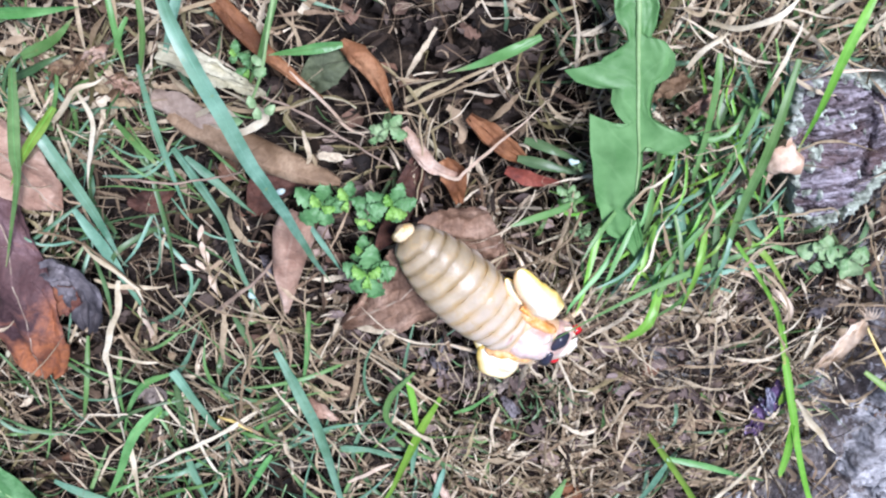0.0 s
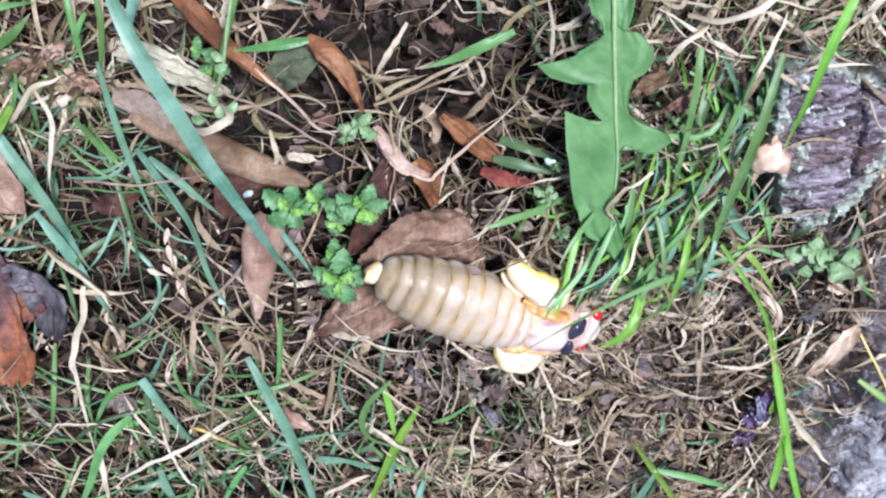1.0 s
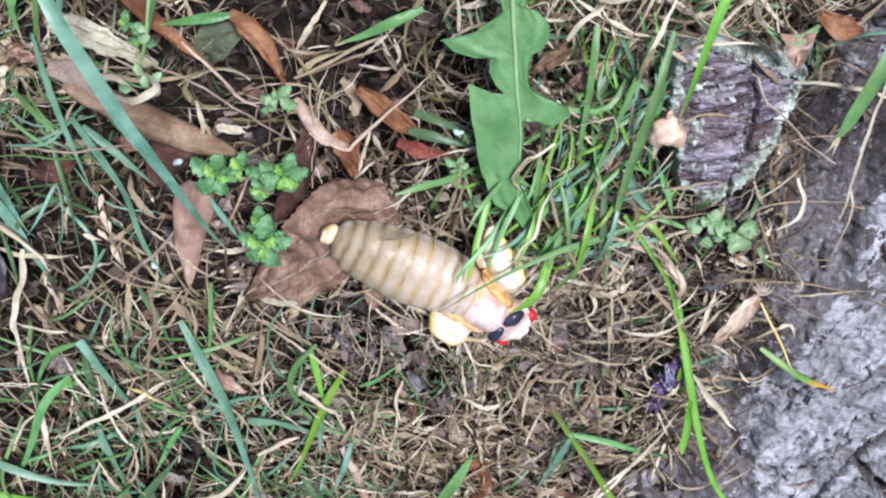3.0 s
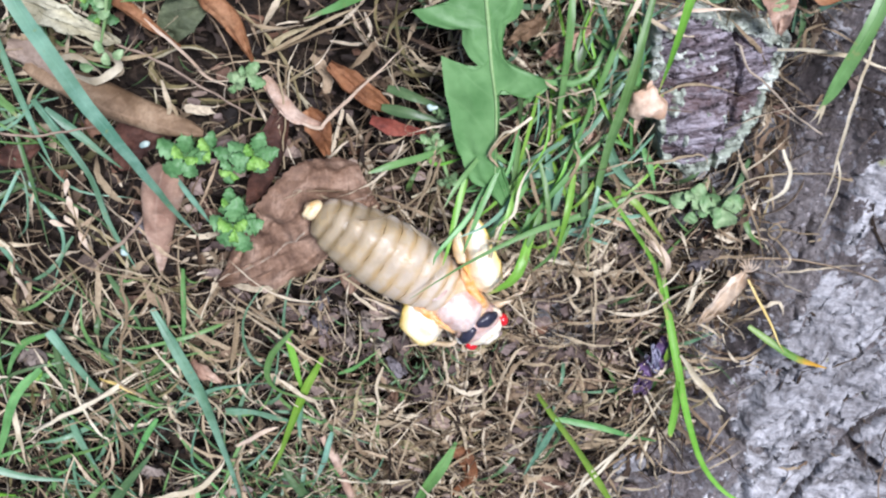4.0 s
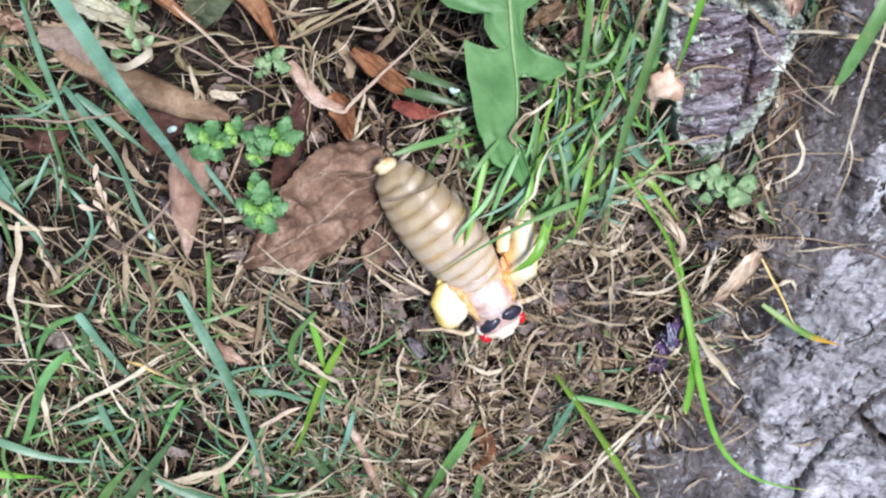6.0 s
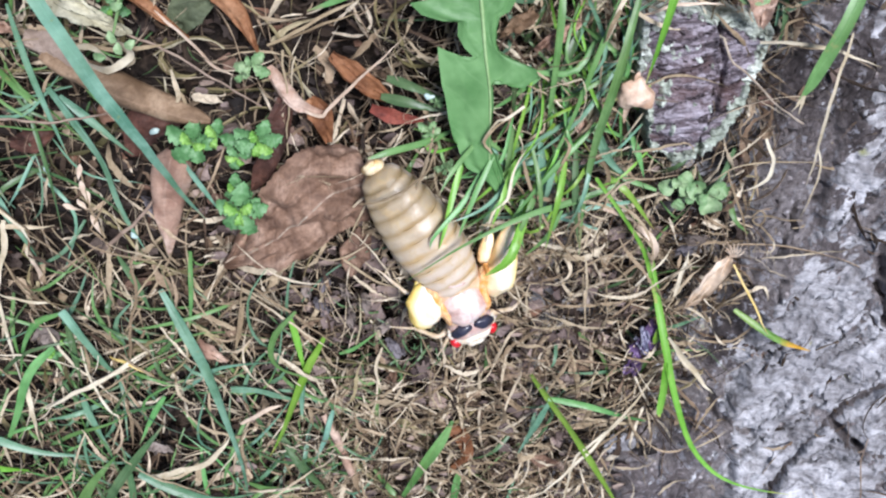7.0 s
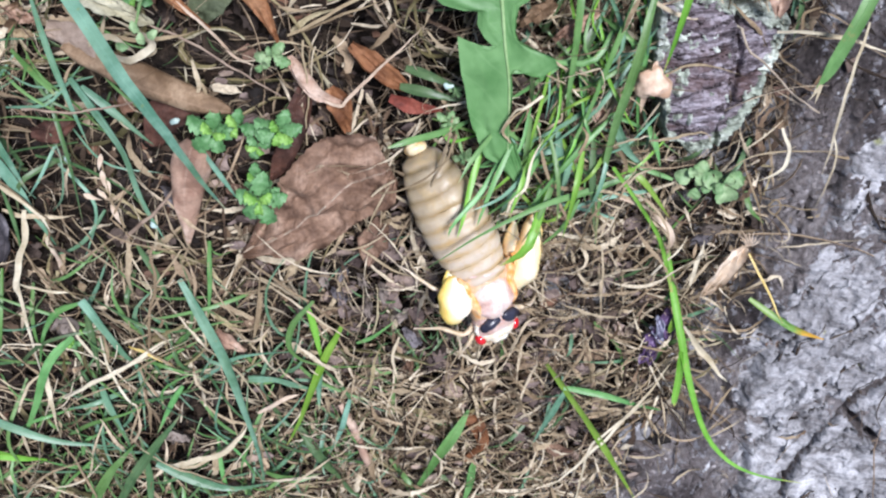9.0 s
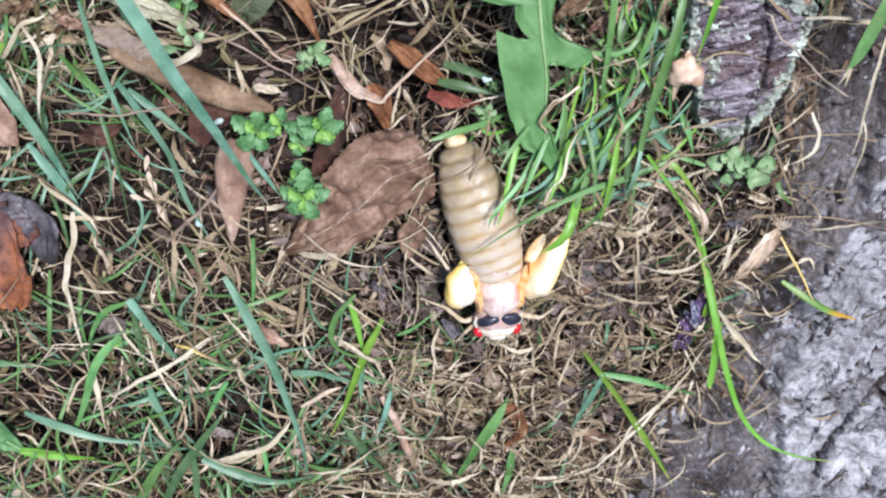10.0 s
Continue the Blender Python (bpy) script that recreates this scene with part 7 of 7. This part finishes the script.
def slab(name, corners, height, material, low=-4.0, seed=40, rim_side=(0.0, 0.0), crust=0.0, band=0.34, crack=None):
    """A broken piece of bark: an outline of a few corners with a ragged edge, ridged across, with lichen towards one side."""
    cx, cy = [sum(c[k] for c in corners) / len(corners) for k in (0, 1)]
    xs, ys = np.arange(cx - 11, cx + 11, 0.17), np.arange(cy - 13, cy + 13, 0.17)
    X, Y = np.meshgrid(xs, ys)
    qx, qy = X + 1.6 * (field(X, Y, 3.2, 4, seed, 0.62) - 0.5), Y + 1.6 * (field(X, Y, 3.2, 4, seed + 9, 0.62) - 0.5)
    edge = np.full(X.shape, 1e9)
    for (ax, ay), (ex, ey) in zip(corners, corners[1:] + corners[:1]):
        ln = math.hypot(ex - ax, ey - ay)
        edge = np.minimum(edge, ((ex - ax) * (qy - ay) - (ey - ay) * (qx - ax)) / ln)
    edge += 0.8
    wave = 1.6 * (field(X, Y, 4, 3, seed + 3) - 0.5)
    u, v = X - cx, Y - cy - 0.22 * (X - cx)
    ridge = field(v * 2.3 + wave, u * 0.42, 1.5, 4, seed + 1, 0.55)
    groove = smooth(0.05, 0.0, np.abs(field(v * 1.9 + wave, u * 0.3, 1.7, 2, seed + 4) - 0.5))
    z = low + (height - low) * smooth(-0.1, 0.55, edge) + 1.0 * smooth(0, 4, edge)
    z += 1.5 * (terraces(ridge, 7, 0.35) - 0.5) - 1.2 * groove * smooth(0, 1, edge) + 0.5 * (field(X, Y, 0.9, 3, seed + 6) - 0.5)
    if crack:
        z -= 1.5 * smooth(0.5, 0.1, np.abs(qx - np.interp(-Y, [-c[1] for c in crack], [c[0] for c in crack])))
    body = sheet(name, xs, ys, z, edge > -0.15, material, chip)
    rim = 1.5 * (field(X, Y, 1.5, 4, seed + 2, 0.7) - 0.5) + band * smooth(1.7 + band, 0.1, edge) - 0.3 + crust + (rim_side[0] * u + rim_side[1] * v)
    flaky = 1.7 * (field(X, Y, 0.9, 3, seed + 7, 0.65) - 0.5)
    sheet("lichen", xs, ys, z + np.clip(rim * 3, -0.3, 0.55) + flaky, (rim > 0) & (edge > 0.0), LICHEN_GREEN, body, "pale green-grey flaky lichen")


slab("bark_slab", [(41.4, -44.5), (42.3, -50.0), (44.6, -58.3), (47.0, -59.0), (49.4, -57.4), (50.8, -54.0), (51.2, -47.5), (50.2, -42.0), (46.6, -40.4), (42.2, -41.4)], 3.4, CHIP, rim_side=(-0.06, 0.006), crust=0.03)
slab("bark_flake", [(45.0, -58.8), (47.6, -60.9), (51.0, -60.2), (54.0, -56.6), (56.4, -49.5), (58.0, -43.6), (53.0, -42.2), (48.5, -43.0)], 0.9, CHIP, seed=60, rim_side=(0.03, -0.02), crust=-0.15, band=1.3, crack=[(51.3, -42.0), (52.4, -47.5), (52.0, -54.0), (50.4, -58.0)])
husk = tagged(new("seed_husk"), "tan angular seed husk lying against the bark chip", "seed husk")
part("shell", egg((41.3, -50.6, 4.2), (2.0, 2.25, 1.8), (10, 0, 20), bump=1.1, freq=0.6, seed=1.5, levels=3), SEED, husk)
part("husk_tail", ribbon([(40.8, -52.1, 3.0), (40.6, -53.9, 2.0), (40.7, -56.1, 0.5)], 0.9, 8), SEED, husk)
part("husk_tip", ribbon([(41.1, -48.7, 5.0), (41.1, -48.1, 5.2), (41.4, -47.5, 5.0)], 1.2, 8), SEED, husk)
flake = tagged(part("lichen_flake", egg((44.0, -108.6, 0.5), (2.5, 1.8, 0.9), (0, 8, 10), bump=0.6, freq=0.8, seed=3.0), LICHEN), "pale grey lichen flake on the bark edge", "lichen")

# ---- dried purple flower ----
flower = tagged(new("dried_flower"), "shrivelled purple-black dried flower in the thatch", "dried flower")
for i, (a, c) in enumerate((((47.0, -85.8, 0.8), (45.5, -89.1, 1.6)), ((46.3, -88.2, 1.6), (43.7, -90.9, 1.2)), ((45.2, -90.2, 1.5), (43.7, -95.7, 0.6)), ((44.9, -90.8, 1.4), (45.2, -95.9, 0.6)), ((46.7, -87.6, 1.0), (47.4, -90.9, 1.2)))):
    mid = [(p + q) / 2 + 0.2 for p, q in zip(a, c)]
    part("petal", lamina([a, mid, c], [(0, 0.3, 0.3), (0.4, 1.0, 0.8), (0.8, 0.6, 0.8), (1, 0.2, 0.2)], 14, 6, cup=0.6, ruffle=0.9, seed=i * 2.0), PURPLE, flower)
for k, (a, c) in enumerate((((45.4, -86.6, 1.6), (45.8, -90.2, 2.0)), ((44.6, -88.6, 1.4), (46.4, -91.4, 1.6)))):
    mid = [(p + q) / 2 + 0.3 for p, q in zip(a, c)]
    part("pale_petal", lamina([a, mid, c], [(0, 0.2, 0.2), (0.4, 0.7, 0.6), (0.8, 0.5, 0.6), (1, 0.1, 0.1)], 14, 6, cup=0.7, ruffle=1.1, seed=11.0 + k), LILAC, flower, "faded pale lilac petal")
for k, p in enumerate(((-35.7, -62.0, 1.5), (-25.5, -71.9, 1.0), (15.6, -50.2, 6.0), (-20.6, -56.7, 1.0))):
    tagged(part("pale_fleck", egg(p, (0.35, 0.65, 0.25), (0, 0, 20 + 30 * k), bump=0.4, freq=1.4, seed=float(k)), FLUFF), "tiny pale blue-green fleck on litter", "fleck", "pale flecks")

# ---- the newly moulted cicada ----
def cicada():
    body = new("cicada")
    tagged(body, "pale newly moulted cicada with crumpled yellow wing buds crawling over thatch", "cicada")
    # abdomen: overlapping ringed segments on a soft core
    girth = [(-1.6, 3.0, 2.9), (-0.6, 3.5, 3.3), (0.8, 3.9, 3.5), (3.0, 4.4, 3.8), (6.0, 4.7, 4.0), (9.0, 4.65, 3.9), (12.0, 4.3, 3.6), (14.5, 3.8, 3.2), (16.4, 3.1, 2.6), (17.6, 2.4, 2.0), (18.3, 1.4, 1.2)]
    gs = [g[0] for g in girth]

    def wide(s):
        return float(np.interp(s, gs, [g[1] for g in girth])), float(np.interp(s, gs, [g[2] for g in girth]))

    def droop(s):
        return -0.0026 * s * s

    core = [(-s, 0, droop(s), wide(s)[0] * 0.93, wide(s)[1] * 0.93) for s in np.linspace(-1.4, 18.2, 28)]
    abdomen = part("abdomen", loft(core), CIC["abdomen"], body, "cream abdomen ringed with yellow-brown seams")
    cuts = [-1.4, 0.2, 2.0, 3.9, 6.1, 8.3, 10.5, 12.7, 14.7, 16.4, 18.1]
    for i, (a, b) in enumerate(zip(cuts, cuts[1:])):
        rings = []
        for k in range(12):
            f = k / 11
            s = a + (b - a) * f + 0.12 * f
            w, h = wide(s)
            # each ring swells a little and overlaps the next with a raised rim
            puff = 0.965 + 0.042 * math.sin(math.pi * min(1.0, 0.04 + f * 0.88)) ** 0.7 + 0.012 * f
            rings.append((-s, 0.0, droop(s), w * puff, h * puff))
        part("segment", loft(rings, 40, wobble=0.22, seed=i * 1.7), CIC["abdomen"], abdomen)
    part("tail_tip", egg((-18.9, 0.0, -0.8), (1.05, 1.5, 1.3), bump=0.4, freq=0.9), CIC["tail"], abdomen, "cream and orange tail tip")
    part("tail_ring", rod([(-19.3, 1.0, -0.9), (-19.7, 0.7, 0.1), (-19.7, -0.4, 0.25), (-19.3, -1.0, -0.5)], 0.28, 12, 6, 1.0), CIC["tail"], abdomen, "cream rim of the tail")
    part("tail_spot", egg((-19.7, 0.35, -0.5), (0.5, 0.7, 0.6)), LEAF["tan"], abdomen, "brown tail opening")
    # thorax: peach waist, domed back plate, orange flanks, collar with dark patches
    thorax = part("thorax", loft([(-1.4, 0, 4.4, 3.0, 2.9), (0.0, 0, 4.5, 3.4, 3.1), (1.2, 0, 4.5, 3.5, 2.9), (2.6, 0, 4.4, 3.5, 2.5), (5.0, 0, 4.3, 3.3, 2.4), (7.4, 0, 4.1, 3.0, 2.3), (8.4, 0, 3.9, 2.6, 2.0)], 30, wobble=0.25), CIC["peach"], body, "peach-coloured thorax")
    part("back_plate", egg((3.9, 0, 5.35), (3.6, 3.15, 2.9), bump=0.35, freq=0.5, seed=4.0, levels=4), CIC["cream"], thorax, "pinkish white domed back plate")
    part("back_ridge", rod([(1.8, 0.35, 7.35), (4.2, 0.2, 8.25), (6.6, 0.1, 7.2)], 0.22, 12, 8, 0.8), CIC["cream"], thorax)
    part("cross_fold", rod([(0.5, -2.6, 6.5), (1.0, -1.0, 7.3), (1.1, 0.0, 7.4), (1.0, 1.0, 7.3), (0.5, 2.6, 6.5)], 0.24, 16, 8, 1.0), CIC["peach"], thorax, "raised peach fold behind the back plate")
    part("hind_fold", rod([(-0.5, -2.7, 6.7), (-0.1, 0.0, 7.85), (-0.5, 2.7, 6.7)], 0.25, 14, 8, 1.0), CIC["cream"], thorax)
    for side in (-1, 1):
        part("flank", egg((3.9, side * 2.85, 5.6), (2.7, 0.7, 1.5), (0, 0, side * -4), bump=0.45, freq=0.8, seed=side), CIC["orange"], thorax, "orange side of the thorax")
        part("wing_base", egg((1.4, side * 3.5, 5.8), (2.0, 0.8, 1.1), (side * 12, 0, side * -14), bump=0.5, freq=0.9, seed=5.0 + side), CIC["orange"], thorax, "bright orange wing base")
    part("collar", loft([(6.8, 0, 4.5, 2.7, 2.1), (7.5, 0, 4.4, 3.25, 2.35), (8.6, 0, 4.2, 3.35, 2.15), (9.5, 0, 4.0, 3.1, 1.85), (10.0, 0, 3.8, 2.6, 1.5)], 32, wobble=0.14), CIC["cream"], thorax, "cream collar")
    for side in (-1, 1):
        part("black_patch", egg((7.75, side * 1.65, 6.3), (0.95, 1.6, 0.6), (side * -17, 14, side * -16), bump=0.3, freq=0.9, seed=side), CIC["black"], thorax, "blue-black patch")
        part("collar_rim", rod([(7.6, side * 3.1, 5.2), (8.6, side * 3.3, 4.9), (9.5, side * 3.0, 4.5)], 0.32, 10, 7, 0.8), CIC["white"], thorax)
    head = part("head", loft([(9.2, 0, 3.9, 2.7, 1.7), (10.0, 0, 3.8, 2.85, 1.8), (10.7, 0, 3.6, 2.65, 1.75), (11.3, 0, 3.3, 2.1, 1.5), (11.8, 0, 3.0, 1.4, 1.1), (12.1, 0, 2.8, 0.5, 0.5)], 28, wobble=0.2, seed=9), CIC["white"], body, "white-cream head")
    part("brow", egg((11.2, 0, 4.2), (0.9, 1.3, 0.75), bump=0.25, freq=1.0, seed=2.0), CIC["white"], head, "swollen cream front of the head")
    for side in (-1, 1):
        part("eye", egg((10.45, side * 2.75, 4.0), (0.95, 0.78, 0.82), (0, 0, side * -22), levels=3), CIC["red"], head, "glossy red eye")
        part("antenna", rod([(11.2, side * 1.6, 3.4), (12.1, side * 2.2, 3.3), (13.0, side * 3.0, 2.9)], 0.13, 8, 5, 0.4), CIC["leg"], head)
    for y in (-0.45, 0.0, 0.45):
        part("ocellus", egg((10.6, y, 5.4 - abs(y) * 0.1), (0.11, 0.11, 0.1), levels=2), CIC["orange"], head)

    # crumpled wing buds: folded pods, yellow along the outer margin
    def pod(line, profile, outer, seed, pleats=3.0, n=26, sides=28):
        bm = bmesh.new()
        uv = bm.loops.layers.uv.verify()
        pts = spline(line, n)
        rings = []
        for i, c in enumerate(pts):
            s = i / n
            t = (pts[min(i + 1, n)] - pts[max(i - 1, 0)]).normalized()
            side = t.cross(Vector((0, 0, 1))).normalized() * outer
            up = Vector((0, 0, 1))
            w, h = [float(np.interp(s, [p[0] for p in profile], [p[k] for p in profile])) for k in (1, 2)]
            ring = []
            for k in range(sides):
                a = 2 * math.pi * k / sides
                crease = 1 + 0.2 * math.sin(pleats * math.cos(a) * 1.6 + seed + 2.2 * s) * max(0.0, math.sin(a))
                q = c + side * w * math.cos(a) + up * h * math.sin(a) * crease
                q += 0.32 * noise.noise_vector(q * 0.5 + Vector((seed, 0, 0))) + 0.1 * noise.noise_vector(q * 1.7 + Vector((0, seed, 0)))
                ring.append(bm.verts.new(q * MM))
            rings.append(ring)
        for i in range(n):
            for k in range(sides):
                f = bm.faces.new((rings[i][k], rings[i + 1][k], rings[i + 1][(k + 1) % sides], rings[i][(k + 1) % sides]))
                for loop, c in zip(f.loops, ((k, i), (k, i + 1), (k + 1, i + 1), (k + 1, i))):
                    loop[uv].uv = (c[0] / sides, c[1] / n)
        bm.faces.new(rings[0])
        bm.faces.new(rings[-1][::-1])
        bmesh.ops.recalc_face_normals(bm, faces=bm.faces)
        return bm

    round_pod = [(0, 0.5, 0.4), (0.08, 1.6, 1.0), (0.25, 2.5, 1.7), (0.5, 2.75, 1.9), (0.75, 2.3, 1.6), (0.92, 1.2, 1.0), (1, 0.4, 0.4)]
    right = part("wing_bud", pod([(5.6, -4.0, 4.6), (3.8, -4.9, 5.3), (1.8, -5.1, 5.5), (-0.8, -4.2, 5.0)], round_pod, -1, 2.2), CIC["yellow"], body, "plump crumpled yellow wing bud")
    part("hind_wing_bud", pod([(3.0, -4.0, 4.3), (0.9, -4.6, 4.4), (-1.5, -4.2, 4.0)], [(0, 0.4, 0.4), (0.3, 1.4, 1.0), (0.7, 1.2, 0.9), (1, 0.3, 0.3)], -1, 5.0), CIC["yellow"], right, "pale hind wing bud")
    part("fold", rod([(0.2, -3.5, 6.4), (1.4, -3.6, 6.7), (2.4, -3.4, 6.6)], 0.3, 14, 8, 0.4), CIC["orange"], right, "orange wing vein")
    long_pod = [(0, 0.5, 0.4), (0.07, 1.3, 1.0), (0.22, 2.15, 1.6), (0.42, 2.35, 1.8), (0.62, 1.9, 1.5), (0.82, 1.35, 1.0), (0.95, 0.8, 0.6), (1, 0.3, 0.3)]
    left = part("wing_bud", pod([(5.2, 4.2, 4.8), (3.2, 5.4, 5.5), (0.8, 6.5, 5.9), (-2.2, 7.9, 6.2), (-4.8, 9.6, 6.0)], long_pod, 1, 7.7, 2.4), CIC["yellow"], body, "long crumpled yellow wing bud")
    part("hind_wing_bud", pod([(1.4, 4.4, 4.4), (-1.6, 5.6, 4.8), (-4.4, 6.6, 4.6)], [(0, 0.4, 0.4), (0.3, 1.5, 1.0), (0.7, 1.2, 0.8), (1, 0.2, 0.2)], 1, 8.4), CIC["yellow"], left, "pale hind wing bud")
    part("fold", rod([(-0.8, 4.5, 6.2), (0.4, 4.3, 6.7), (1.6, 3.9, 6.7)], 0.36, 14, 8, 0.4), CIC["orange"], left, "orange wing vein")
    # legs
    for pts, thick in (
        ([(8.0, -2.2, 3.0), (8.8, -4.8, 3.4), (7.2, -7.4, 2.0), (6.2, -10.6, 0.6)], 0.46),
        ([(8.2, 2.2, 3.0), (9.0, 4.6, 3.2), (10.2, 6.6, 2.2), (9.6, 9.2, 0.8)], 0.5),
        ([(9.0, -1.9, 2.6), (10.8, -4.2, 2.8), (12.6, -4.8, 1.0), (13.8, -5.6, 0.4)], 0.36),
        ([(5.2, 2.2, 3.0), (6.0, 5.4, 3.0), (6.4, 8.6, 1.4), (6.2, 11.0, 0.4)], 0.36),
        ([(2.4, -2.4, 2.8), (0.8, -6.4, 3.0), (-1.6, -8.4, 1.2), (-3.4, -9.4, 0.4)], 0.36),
        ([(2.4, 2.4, 2.8), (0.2, 6.2, 2.4), (-2.2, 8.2, 1.0), (-3.8, 8.8, 0.4)], 0.36),
    ):
        leg = part("leg", rod(pts[:3], thick, 14, 8, 0.65, kink=0.2), CIC["leg"], body, "pale translucent leg")
        part("foot", rod(pts[2:], thick * 0.5, 8, 6, 0.4, kink=0.3), CIC["leg"], leg)
    return body, abdomen


CICADA, ABDOMEN = cicada()


def motions():
    # seconds, place of the waist and its lift, dip and heading of the fore body, dip and heading of the abdomen, roll of the fore body
    rows = [
        (0, 7.0, -73.4, 0.6, 14, -31.0, -9.5, -47.0, 4),
        (0.5, 9.3, -72.0, 0.5, 9, -33.0, -7.0, -36.0, 6),
        (1, 11.3, -72.0, 0.4, 10, -18.5, -2.0, -23.5, 8),
        (1.5, 12.6, -72.4, 0.4, 9.5, -27.0, -4.0, -21.0, 9),
        (2, 13.8, -72.7, 0.4, 7.8, -41.5, -8.0, -19.5, 12),
        (2.2, 14.6, -72.1, 0.4, 7.5, -41.3, -7.2, -17.5, 8),
        (3.3, 16.3, -73.4, 0.4, 5.8, -47.1, -3.0, -29.4, -3),
        (3.5, 15.5, -74.6, 0.4, 5.5, -50.0, -2.2, -34.0, -6),
        (4, 15.8, -74.7, 0.4, 3.5, -51.5, -1.6, -34.0, -8),
        (4.5, 16.2, -75.6, 0.4, 5.0, -52.5, -0.3, -47.0, -12),
        (5, 18.2, -75.0, 0.4, 2.0, -68.5, 0.6, -47.5, -14),
        (5.5, 18.1, -75.4, 0.4, 2.0, -65.0, 0.6, -52.0, -18),
        (6.8, 17.8, -75.9, 0.4, 1.1, -72.4, 0.5, -55.9, -15),
        (7, 18.4, -76.1, 0.4, 1.0, -73.5, 0.5, -56.5, -15),
        (7.5, 18.8, -76.4, 0.4, -1.0, -79.5, -0.4, -60.3, -12),
        (8, 18.8, -77.8, 0.5, -4.0, -81.7, -1.6, -66.2, -14),
        (8.5, 19.5, -77.0, 0.4, -3.0, -75.0, -1.4, -63.2, -29),
        (9, 19.8, -77.0, 0.4, -3.6, -75.0, -1.6, -62.4, -28),
        (9.5, 17.9, -78.0, 0.5, -4.4, -85.0, -2.0, -67.4, -10),
        (10, 16.7, -78.3, 0.5, -4.4, -90.5, -2.0, -73.0, -8),
    ]
    waist = 4.5 * MM
    walk(CICADA, [(t, pose(x * MM, y * MM, z * MM, 0, dip, fore) @ pose(0, 0, waist, roll) @ pose(0, 0, -waist)) for t, x, y, z, dip, fore, tip, aft, roll in rows])
    walk(ABDOMEN, [(t, pose(0, 0, waist, -roll) @ pose(0, 0, 0, 0, tip, aft - fore)) for t, x, y, z, dip, fore, tip, aft, roll in rows])


motions()
